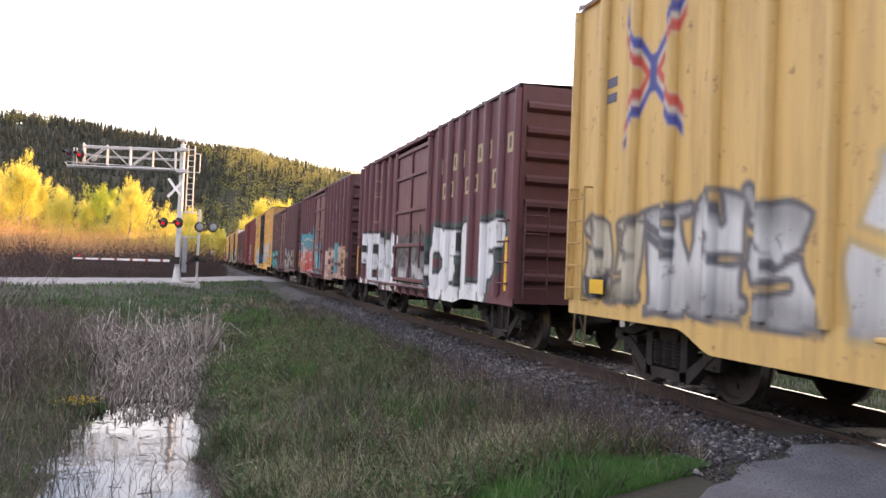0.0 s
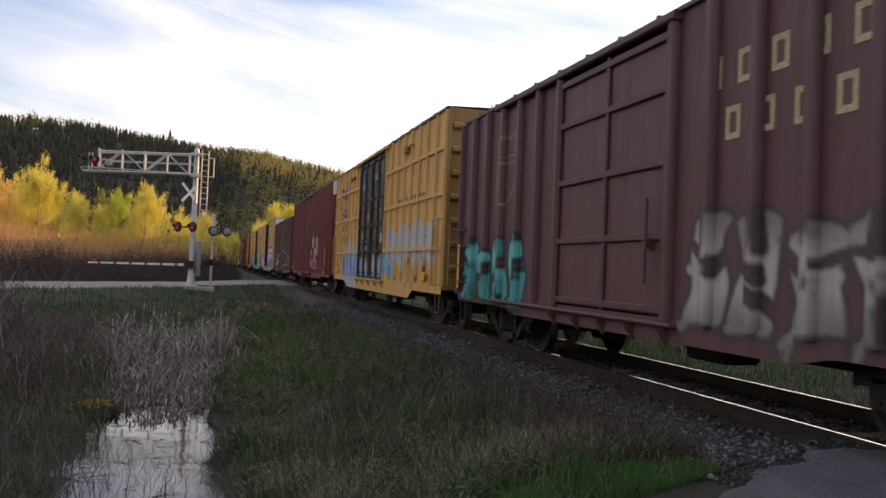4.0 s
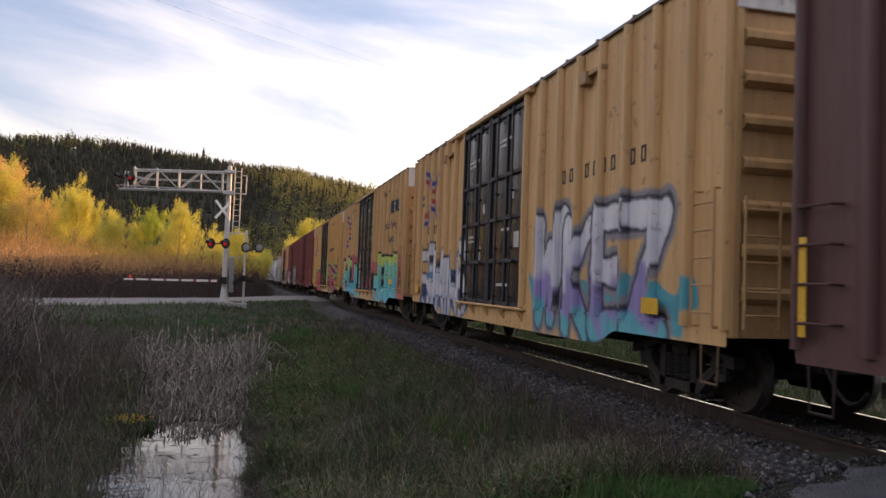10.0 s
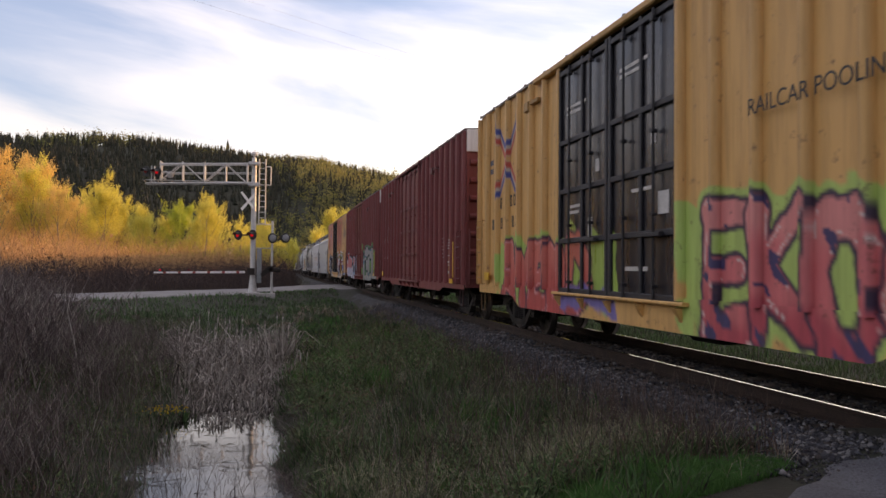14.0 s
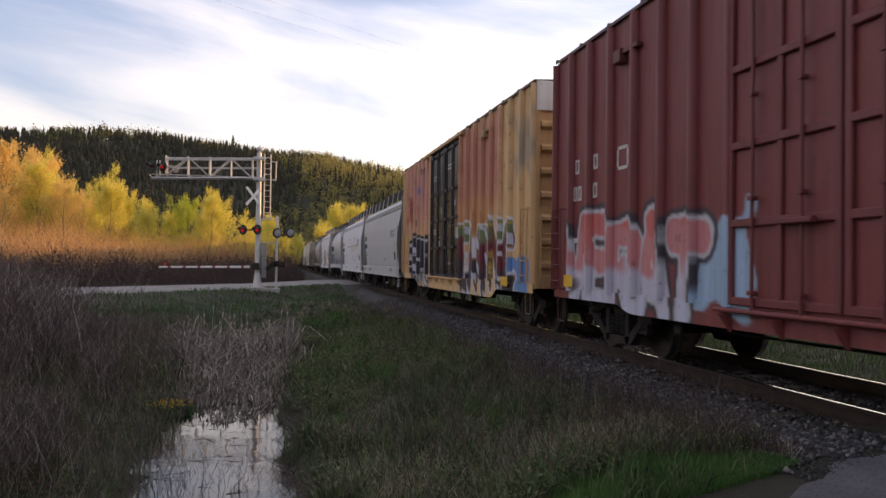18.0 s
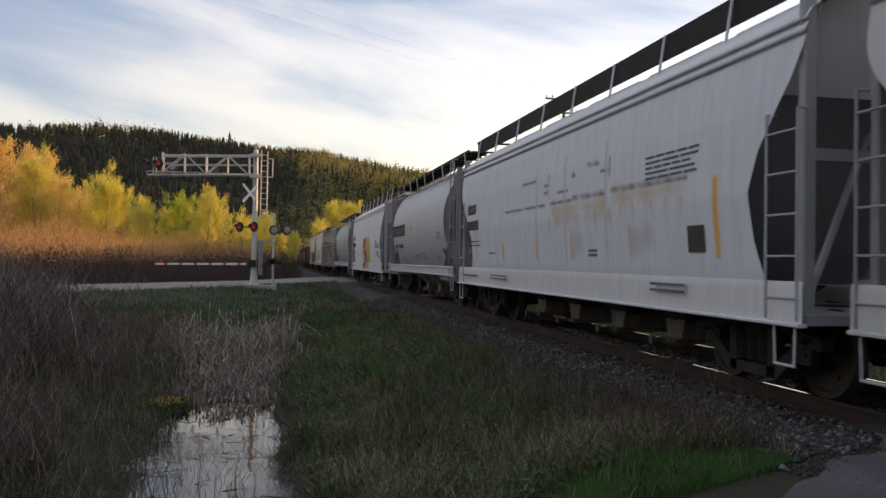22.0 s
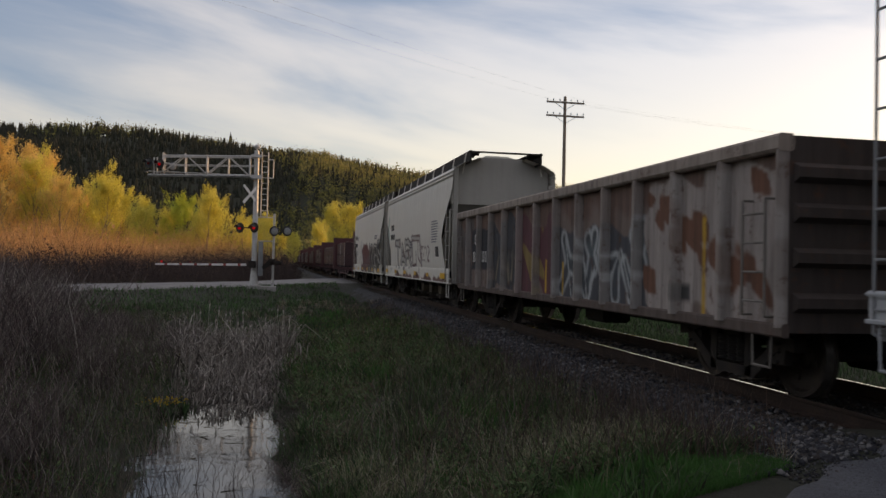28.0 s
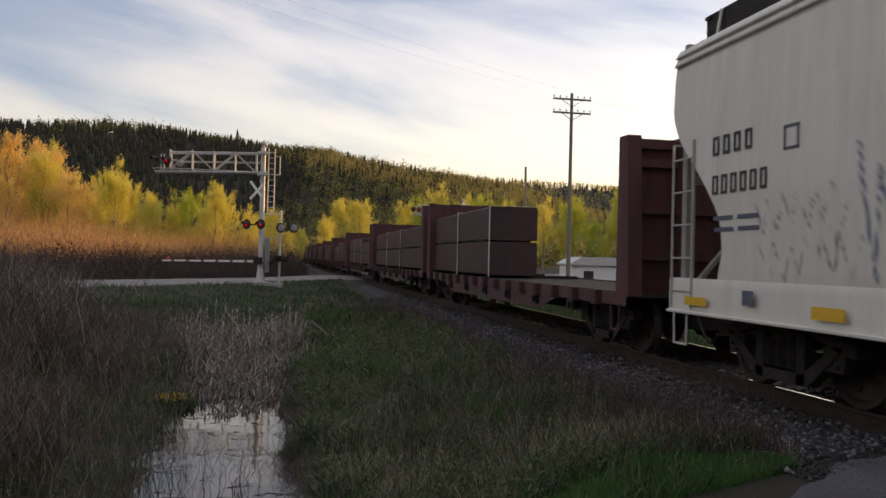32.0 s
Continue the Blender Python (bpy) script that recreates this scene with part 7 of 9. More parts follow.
             *[("patch", (11.2 + 2.6 * ((k * 0.618) % 1), 11.38 + 2.6 * ((k * 0.618) % 1), 1.35 + 1.2 * ((k * 0.377) % 1), 1.48 + 1.2 * ((k * 0.377) % 1)), (0.17, 0.075, 0.045), 60 + k, 0.28) for k in range(26)], ("patch", (12.65, 12.75, 1.0, 2.2), (0.7, 0.4, 0.03), 1, 0.01), ("patch", (7.0, 7.1, 1.05, 1.7), (0.65, 0.38, 0.03), 1, 0.01), ("patch", (7.9, 8.0, 1.05, 1.65), (0.65, 0.38, 0.03), 1, 0.01), ("patch", (12.0, 12.4, 1.15, 1.4), (0.04, 0.04, 0.04), 1, 0.01)],
        marks=[("reporting_mark", [(1.6, 2.05, 0.16, 0.26, 0.16, 2), (1.45, 1.62, 0.14, 0.26, 0.09, 6)], MARK_WHITE, "white reporting mark in bars")]))),
    (318.89, hop("cream covered hopper with large dark red lettering", CREAM, [("patch", (2.5, 13.6, 0.95, 1.14), (0.13, 0.06, 0.055), 24, 0.16), P((2.5, 6.25, 1.4, 2.4), 201, 3, [(0.45, 0.44, 0.41)], (0.035, 0.025, 0.03), word="TAR", fat=0.12, rim=0.07, shade=(0.12, 0.035, 0.04)), ("line", [(6.55, 1.5), (6.6, 2.45), (8.2, 2.42), (8.3, 1.55)], (0.10, 0.035, 0.04), 0.13), ("line", [(6.55, 1.5), (6.6, 2.45), (8.2, 2.42), (8.3, 1.55)], (0.46, 0.45, 0.42), 0.06), ("line", [(6.45, 1.45), (7.3, 1.5), (7.35, 1.95)], (0.09, 0.035, 0.04), 0.06), ("line", [(7.85, 2.3), (7.7, 1.75), (8.2, 1.55), (8.35, 1.1)], (0.12, 0.04, 0.045), 0.05), P((8.1, 9.85, 1.6, 2.12), 204, 5, [(0.11, 0.04, 0.045)], (0.12, 0.05, 0.05), word="9222", fat=0.045, rim=0.01), ("patch", (0.25, 0.8, 2.5, 3.5), (0.35, 0.47, 0.42), 4, 0.25), ("scrawl", (1.3, 2.0, 1.15, 1.4), (0.1, 0.1, 0.1), 7, 6, 0.02)], L=13.2, tall=1.075, high=True,
        marks=[("reporting_mark", [(1.4, 2.9, 0.13, 0.22, 0.09, 4), (1.4, 2.5, 0.12, 0.22, 0.07, 6)], MARK_DARK, "black reporting mark in bars"), ("data_stencil", [(6.2, 2.3, 0.6, 0.04, 0, 1), (6.2, 2.2, 0.6, 0.04, 0, 1), (6.2, 2.1, 0.55, 0.04, 0, 1), (10.32, 2.86, 0.18, 0.03, 0.05, 4), (10.32, 2.78, 0.3, 0.03, 0.05, 3), (10.32, 2.70, 0.2, 0.03, 0.05, 4), (10.32, 2.62, 0.45, 0.03, 0.05, 2), (10.32, 2.54, 0.2, 0.03, 0.05, 4), (10.32, 2.46, 0.28, 0.03, 0.05, 3), (10.32, 2.38, 0.2, 0.03, 0.05, 4), (10.32, 2.30, 0.4, 0.03, 0.05, 2), (10.32, 2.22, 0.15, 0.03, 0.05, 4)], MARK_BLUE, "small stencil bars"), ("data_panel", [(10.9, 1.77, 0.47, 0.31, 0, 1)], MARK_DARK, "black data panel"), ("panel_line", [(10.94, 1.84, 0.38, 0.02, 0, 1), (11.08, 1.9, 0.02, 0.16, 0, 1)], MARK_WHITE, "white line on the data panel"), ("reflector", [(0.4, 1.14, 0.6, 0.13, 0, 1), (3.0, 1.14, 0.4, 0.13, 0, 1), (5.3, 1.14, 0.45, 0.13, 0, 1), (7.6, 1.14, 0.4, 0.13, 0, 1), (9.9, 1.14, 0.36, 0.11, 0, 1), (12.1, 1.12, 0.65, 0.16, 0, 1)], YELLOW_TAPE, "yellow reflective patch")])),
    (333.34, hop("cream covered hopper with a dark teal scrawled mural", CREAM, [("patch", (4.2, 8.2, 1.02, 2.3), (0.12, 0.03, 0.035), 5, 0.16), ("patch", (5.0, 7.3, 2.0, 2.55), (0.12, 0.03, 0.035), 9, 0.15), ("scrawl", (4.6, 7.8, 1.15, 1.9), (0.10, 0.2, 0.28), 11, 11, 0.03), P((7.8, 12.0, 1.02, 2.42), 212, 5, [(0.012, 0.016, 0.022), (0.008, 0.010, 0.014), (0.012, 0.014, 0.018)], (0.55, 0.56, 0.55), halo=(0.015, 0.018, 0.022), rim=0.05, word="KKPS", fat=0.165), ("scrawl", (1.9, 3.4, 1.5, 1.85), (0.12, 0.11, 0.12), 3, 13, 0.014), ("scrawl", (1.8, 3.3, 2.0, 2.3), (0.12, 0.11, 0.12), 4, 13, 0.014), ("scrawl", (3.4, 4.7, 1.6, 2.5), (0.08, 0.1, 0.2), 5, 9, 0.026)], L=13.2, tall=1.085, high=True,
        marks=[("reporting_mark", [(1.0, 2.85, 0.13, 0.22, 0.09, 4), (1.0, 2.4, 0.12, 0.22, 0.07, 6)], MARK_DARK, "black reporting mark in bars"), ("data_stencil", [(1.0, 2.1, 0.4, 0.05, 0.1, 2), (1.0, 1.97, 0.4, 0.05, 0.1, 2), (2.35, 2.75, 0.03, 0.24, 0.18, 2), (2.35, 2.75, 0.24, 0.03, 0, 1), (2.35, 2.97, 0.24, 0.03, 0, 1), (1.75, 1.16, 0.2, 0.16, 0, 1), (10.0, 2.84, 0.22, 0.03, 0.05, 4), (10.0, 2.77, 0.45, 0.03, 0.05, 2), (10.0, 2.70, 0.2, 0.03, 0.05, 4)], MARK_BLUE, "small stencil bars"), ("reflector", [(0.5, 1.1, 0.5, 0.1, 0, 1), (2.9, 1.1, 0.45, 0.12, 0, 1), (5.2, 1.12, 0.4, 0.14, 0, 1), (7.4, 1.12, 0.4, 0.14, 0, 1), (9.6, 1.12, 0.45, 0.14, 0, 1), (11.87, 1.10, 0.75, 0.15, 0, 1)], YELLOW_TAPE, "yellow reflective patch")])),
]
for k in range(13):
    loads = [(0.5, 4.1, 2.98), (4.2, 7.75, 2.98)] if k == 0 else [(-7.4, -1.6, 2.85 - 0.3 * (k % 3 == 2)), (-1.4, 3.0, 2.85), (3.1, 7.5, 2.85 - 0.3 * (k % 4 == 3))]
    TRAIN.append((351.3 + 17.3 * k, ("flat", dict(L=16.4, H=3.48, half=k == 0, colour=(0.10, 0.035, 0.04), seed=k, loads=loads, label="dark red bulkhead flatcar, half loaded with wrapped lumber" if k == 0 else "dark red bulkhead flatcar loaded with wrapped lumber"))))

CARS = []
for rear, (kind, spec) in TRAIN:
    car = {"box": boxcar, "hopper": hopper, "gondola": gondola, "flat": flatcar}[kind](spec)
    CARS.append((car, rear - spec["L"] / 2))


def motions():
    """The train rolls past at a steady pace; wheels turn while they are near."""
    ts = [0.0, 1 / 30, 2 / 30, 3 / 30] + [0.5 + 0.5 * k for k in range(63)] + [32 - 3 / 30, 32 - 2 / 30, 32 - 1 / 30, 32.0]
    centre = {}
    for car, y0 in CARS:
        centre[car] = y0
        walk(car, [(t, pose(TRACK_X, y0 - SPEED * t, 0)) for t in ts])
    for w, car, dy in WHEELS:
        y0 = centre[car] + dy
        t0, t1 = (y0 - 34) / SPEED, (y0 + 8) / SPEED
        a, b = max(0, math.ceil(t0 * FPS)), min(32 * FPS, math.floor(t1 * FPS))
        frames = list(range(a, b + 1)) if b > a else []
        keys = sorted({0, 32 * FPS} | set(frames))
        rows = []
        for k in keys:
            kk = min(max(k, a), b) if b > a else 0
            rows.append((k / FPS, pose(0, dy, WHEEL_R + RAIL_Z) @ Matrix.Rotation((kk - a) / FPS * SPEED / WHEEL_R, 4, "X")))
        walk(w, rows)

# ---------------------------------------------------------------- crossing signals
def signal_mast(x, y, z, turn=0.0, label="", gate=True):
    s = root("crossing_signal", label, "crossing signal", "level crossing signals", m=pose(x, y, z, 0, 0, turn))
    part("foundation", Build().box(-0.36, 0.36, -0.36, 0.36, -0.5, 0.06, 0.05).box(0.3, 1.2, -0.2, 0.3, -0.4, 0.0, 0.03), CONCRETE, s)
    part("mast_base", Build().lathe([(0.05, 0.24), (0.14, 0.23), (0.7, 0.17), (0.85, 0.15)], 2, 12), GALV, s)
    part("mast", Build().lathe([(0.1, 0.001), (0.1, 0.15), (7.1, 0.13), (7.35, 0.12), (7.36, 0.001)], 2, 14), GALV, s, "galvanised steel mast")
    part("bell", Build().lathe([(7.36, 0.04), (7.45, 0.05), (7.5, 0.17), (7.56, 0.19), (7.66, 0.13), (7.7, 0.001)], 2, 12), GALV, s, "warning bell on the mast top")
    # cantilever arm: two chords in a lattice, front and back
    arm = Build()
    x1 = -5.45
    for yy in (-0.28, 0.28):
        arm.rod((0, yy, 7.0), (x1 + 0.6, yy, 6.82), 0.045, 8).rod((0, yy, 5.95), (x1 - 0.1, yy, 5.78), 0.045, 8)
        n = 4
        for k in range(n + 1):
            xx = -0.35 + (x1 + 1.0) * k / n
            arm.rod((xx, yy, 5.93), (xx, yy, 6.98), 0.05 if k % 2 == 0 else 0.035)
        for k in range(n):
            xa, xb = -0.35 + (x1 + 1.0) * k / n, -0.35 + (x1 + 1.0) * (k + 1) / n
            (arm.rod((xa, yy, 6.95), (xb, yy, 5.93), 0.028) if k % 2 else arm.rod((xa, yy, 5.93), (xb, yy, 6.95), 0.028))
        arm.rod((0, yy, 6.5), (x1 + 0.7, yy, 6.35), 0.02)
    for k in range(9):
        xx = -0.2 + (x1) * k / 8
        arm.rod((xx, -0.28, 5.94), (xx, 0.28, 5.94), 0.025)
    arm.box(x1 - 0.1, 0.1, -0.2, 0.2, 5.97, 6.0)
    part("cantilever_arm", arm, GALV, s, "lattice walkway arm over the road")
    part("arm_bracket", Build().box(-0.3, 0.32, -0.34, 0.34, 5.8, 6.0, 0.03), GALV, s)
    part("arm_bracket", Build().box(-0.3, 0.32, -0.34, 0.34, 6.95, 7.1, 0.03), GALV, s)
    lad = Build()
    for xx in (0.28, 0.62):
        lad.rod((xx, 0.1, 3.7), (xx, 0.1, 7.3), 0.035)
    for k in range(12):
        lad.rod((0.28, 0.1, 3.8 + k * 0.3), (0.62, 0.1, 3.8 + k * 0.3), 0.02)
    lad.rod((0.62, 0.1, 6.9), (0.9, 0.1, 6.9), 0.03).rod((0.9, 0.1, 5.9), (0.9, 0.1, 6.9), 0.03).rod((0.62, 0.1, 5.9), (0.9, 0.1, 5.9), 0.03)
    part("mast_ladder", lad, GALV, s, "caged ladder up the mast")

    def lamp(px, py, pz, lit, back=False, r=0.105, turn=-38):
        m = pose(px, py, pz, 0, 0, turn)
        disc = part("lamp", Build().lathe([(0.0, 0.001), (0.0, 0.27), (0.02, 0.28), (0.035, 0.27), (0.035, 0.001)], 1, 20), BLACK_PLASTIC, s, "round black signal backing disc", m)
        part("lens", Build().lathe([(-0.04, r), (-0.06, r * 0.8), (-0.075, 0.001)], 1, 16), GREY_BACK if back else (RED_LAMP if lit else RED_LENS), disc, "grey lamp housing" if back else ("lit red lens" if lit else "unlit red lens"))
        arc = [math.pi * (0.02 + 0.96 * k / 9) for k in range(10)]
        hood = Build().prism([((r + 0.03) * math.cos(q), (r + 0.03) * math.sin(q)) for q in arc] + [((r + 0.045) * math.cos(q), (r + 0.045) * math.sin(q)) for q in arc[::-1]], 1, -0.3, 0.0)
        if not back:
            part("hood", hood, BLACK_PLASTIC, disc)
            part("housing", Build().lathe([(0.03, 0.17), (0.14, 0.15), (0.2, 0.09), (0.21, 0.001)], 1, 14), BLACK_PLASTIC, disc)

    lamp(-0.80, -0.12, 3.13, True)
    lamp(-0.04, -0.30, 3.15, True)
    part("lamp_bar", Build().rod((-0.85, 0.0, 3.14), (0.1, 0.0, 3.14), 0.04), BLACK_PLASTIC, s)
    lamp(1.03, 0.1, 3.0, False, True, 0.2, 20)
    lamp(1.72, 0.1, 3.02, False, True, 0.2, 20)
    # lamps on the arm's end
    lamp(x1 - 0.05, -0.45, 6.38, False)
    lamp(x1 + 0.5, -0.45, 6.36, True)
    lamp(x1 + 1.05, 0.3, 6.32, False, True, 0.2, 20)
    part("lamp_bar", Build().rod((x1 - 0.2, -0.35, 6.4), (x1 + 1.0, -0.35, 6.4), 0.04).rod((x1 + 0.2, -0.3, 5.8), (x1 + 0.2, -0.3, 6.7), 0.04).rod((x1 + 0.35, -0.3, 5.8), (x1 + 0.35, -0.3, 6.7), 0.04), GALV, s)
    # crossbuck
    for a in (48, -48):
        m = pose(-0.26, -0.28, 4.95, 0, 0, 30) @ pose(0, 0, 0, 0, a, 0)
        part("crossbuck_board", Build().box(-0.64, 0.64, -0.012 + 0.014 * (a > 0), 0.012 + 0.014 * (a > 0), -0.07, 0.07), WHITE_PAINT, s, "white crossbuck board with red edge", m)
    # second post with rungs, and the case behind
    post = Build().rod((1.0, 0.3, 0.0), (1.02, 0.3, 3.95), 0.065, 8)
    for zz in (0.12, 2.45, 3.75):
        post.rod((0.1, 0.3, zz), (1.0, 0.3, zz), 0.03)
    part("light_post", post, GALV, s)
    part("junction_case", Build().box(0.2, 0.46, -0.18, 0.18, 0.55, 2.4, 0.02), GREY_BACK, s, "tall grey equipment case")
    if gate:
        part("gate_mechanism", Build().box(-0.28, 0.1, -0.42, -0.1, 0.98, 1.36, 0.03).prism([(0.5, 0.9), (1.0, 1.2), (1.15, 1.5), (0.8, 1.45), (0.4, 1.05)], 1, -0.35, -0.2).box(0.85, 1.45, -0.35, -0.15, 1.15, 1.4, 0.05), TRUCK_STEEL, s, "gate motor case with counterweight")
        g = root("gate_arm", "", "")
        g.parent = s
        n = 31
        for k in range(n):
            xa, xb = -0.4 - k * 4.65 / n, -0.4 - (k + 1) * 4.65 / n
            za, zb = 1.14 - 0.0018 * k, 1.14 - 0.0018 * (k + 1)
            hh = 0.062 - 0.0008 * k
            part("gate_stripe", Build().prism([(xb, zb - hh), (xa, za - hh), (xa, za + hh), (xb, zb + hh)], 1, -0.32, -0.28), WHITE_PAINT if k % 5 != 2 else RED_TAPE, g)
        for xx in (-2.0, -3.3, -4.75):
            part("gate_lamp", Build().lathe([(1.18, 0.001), (1.18, 0.045), (1.25, 0.045), (1.28, 0.02), (1.29, 0.001)], 2, 10, (xx, -0.30, 0)), RED_LAMP if xx == -4.75 else RED_LENS, g)
    return s


signal_mast(-0.98, 45.0, 0.12, 0.0, "white steel cantilever crossing signal with lowered striped gate")
signal_mast(19.3, 85.0, 0.5, 0.0, "white steel cantilever crossing signal beyond the track")


# ---------------------------------------------------------------- utility poles and wires
def utility_pole(x, y, z, h, arms, label):
    p = root("utility_pole", label, "utility pole", "utility poles", m=pose(x, y, z))
    part("pole_shaft", Build().lathe([(-1, 0.19), (h, 0.12), (h + 0.05, 0.001)], 2, 12), POLE_WOOD, p)
    for za, w in arms:
        a = part("crossarm", Build().box(-w / 2, w / 2, -0.18, -0.06, za - 0.07, za + 0.07, 0.01), POLE_WOOD, p)
        part("arm_brace", Build().rod((-w * 0.3, -0.12, za), (0, -0.12, za - 0.6), 0.02).rod((w * 0.3, -0.12, za), (0, -0.12, za - 0.6), 0.02), STEEL_DARK, a)
        for q in (-0.48, -0.32, -0.15, 0.15, 0.32, 0.48):
            part("insulator", Build().lathe([(za + 0.07, 0.02), (za + 0.15, 0.02), (za + 0.16, 0.06), (za + 0.21, 0.065), (za + 0.24, 0.04), (za + 0.26, 0.05), (za + 0.3, 0.001)], 2, 8, (w * q, -0.12, 0)), GREY_BACK, a)
    return p


POLE_Y = 62.0
utility_pole(22.9, POLE_Y, -0.4, 15.7, ((15.2, 3.2), (14.1, 3.2)), "weathered wooden utility pole with two crossarms")
utility_pole(24.7, 80.0, -0.4, 11.8, (), "bare dark wooden pole behind the train")
utility_pole(70.0, 66.0, -0.4, 14.5, ((14.0, 3.2),), "weathered wooden utility pole with one crossarm")
utility_pole(-19.0, 22.0, -0.4, 14.0, ((13.6, 3.2),), "wooden utility pole carrying the wires over the road")


def wire(a, b, sag, r=0.003):
    w = Build()
    n = 20
    a, b = Vector(a), Vector(b)
    pts = [a.lerp(b, k / n) - Vector((0, 0, sag * 4 * (k / n) * (1 - k / n))) for k in range(n + 1)]
    vs = [(p.x + dx * r, p.y + dy * r, p.z + dz * r) for p in pts for dx, dy, dz in ((0, 0, 1), (0.7, -0.7, -0.5), (-0.7, 0.7, -0.5))]
    w.add(vs, [(3 * k + q, 3 * k + (q + 1) % 3, 3 * k + 3 + (q + 1) % 3, 3 * k + 3 + q) for k in range(n) for q in range(3)])
    tagged(part("overhead_wire", w, STEEL_DARK, None, "thin dark overhead wire"), category="wire", group="overhead wires")


for q in (-1.5, -0.5, 1.5):
    wire((22.9 + q, POLE_Y, 15.0), (70 + q, 66, 13.9), 0.8)
for q in (-1.5, 1.5):
    wire((22.9 + q, POLE_Y, 15.1), (-19 + q, 22.0, 13.5), 0.5)
wire((22.9, POLE_Y, 12.0), (40, 110, 4.0), 0.3)


# ---------------------------------------------------------------- the small white shed beyond the track
def shed():
    s = root("shed", "small white shed with a low pale roof", "shed", m=pose(36, 90, -1.3))
    part("wall", Build().box(-3.1, 3.1, -2, 2, 0, 2.7), WHITE_PAINT, s)
    part("roof", Build().prism([(-3.4, 2.65), (3.4, 2.65), (3.4, 2.8), (2.0, 3.6), (-2.0, 3.6), (-3.4, 2.8)], 1, -2.4, 2.4), GALV, s)
    w = part("window", Build().box(-1.6, -0.4, -2.03, -2.0, 1.0, 2.0), BLACK_PLASTIC, s)
    part("frame", Build().box(-1.7, -0.3, -2.06, -2.0, 2.0, 2.1).box(-1.7, -0.3, -2.06, -2.0, 0.9, 1.0), WHITE_PAINT, w)


shed()

# ---------------------------------------------------------------- plants
def blades(x, y, z, h, w, lean, r=None):
    """Bent tapering blades; arrays of places, heights and widths."""
    r = r or rng
    n = len(x)
    a, b = r.uniform(0, 6.283, n), r.uniform(0, 6.283, n)
    cx, cy = np.cos(a) * w / 2, np.sin(a) * w / 2
    l = lean * h * r.uniform(0.2, 1.0, n)
    lx, ly = np.cos(b) * l, np.sin(b) * l
    p = np.empty((n, 5, 3))
    p[:, 0] = np.stack([x - cx, y - cy, z], 1)
    p[:, 1] = np.stack([x + cx, y + cy, z], 1)
    p[:, 2] = np.stack([x - cx * 0.8 + lx * 0.35, y - cy * 0.8 + ly * 0.35, z + h * 0.55], 1)
    p[:, 3] = np.stack([x + cx * 0.8 + lx * 0.35, y + cy * 0.8 + ly * 0.35, z + h * 0.55], 1)
    p[:, 4] = np.stack([x + lx, y + ly, z + h * np.sqrt(np.maximum(0.15, 1 - 0.6 * (l / h) ** 2))], 1)
    t = np.array([(0, 1, 3), (0, 3, 2), (2, 3, 4)])
    f = (t[None] + 5 * np.arange(n)[:, None, None]).reshape(-1, 3)
    return p.reshape(-1, 3), f


def stems(x, y, z, h, r0, lean, r, bends=3, crook=0.04):
    """Thin three-sided woody stems; arrays. Returns verts and faces."""
    n = len(x)
    a = r.uniform(0, 6.283, n)
    lx, ly = np.cos(a) * lean * h, np.sin(a) * lean * h
    wob = r.normal(0, crook, (n, bends + 1, 2)) * h[:, None, None]
    wob[:, 0] = 0
    rings = []
    for k in range(bends + 1):
        s = k / bends
        c = np.stack([x + lx * s ** 1.4 + wob[:, k, 0], y + ly * s ** 1.4 + wob[:, k, 1], z + h * s], 1)
        rr = r0 * (1 - 0.85 * s)
        ring = np.stack([c + np.stack([rr * math.cos(q), rr * math.sin(q), 0 * rr], 1) for q in (0, 2.094, 4.189)], 1)
        rings.append(ring)
    v = np.stack(rings, 1)             # n, bends + 1, 3, 3
    f = []
    for k in range(bends):
        for q in range(3):
            a0, a1, b0, b1 = k * 3 + q, k * 3 + (q + 1) % 3, (k + 1) * 3 + q, (k + 1) * 3 + (q + 1) % 3
            f += [(a0, a1, b1), (a0, b1, b0)]
    f = np.array(f)
    m = 3 * (bends + 1)
    return v.reshape(-1, 3), (f[None] + m * np.arange(n)[:, None, None]).reshape(-1, 3)


def joined(parts):
    vs, fs, k = [], [], 0
    for v, f in parts:
        vs.append(v)
        fs.append(f + k)
        k += len(v)
    return np.concatenate(vs), np.concatenate(fs)


def stuff(name, vf, mat_, label, category):
    return tagged(part(name, fast_mesh(name, *vf), mat_, None, label), category=category, kind="stuff")


def off_road(x, y, gap=0.15):
    e = (x - ROAD_P[0]) * ROAD_N[0] + (y - ROAD_P[1]) * ROAD_N[1]
    return ((e < -gap) | (e > ROAD_W + gap)) & (y > drive_edge(x) + 0.05)


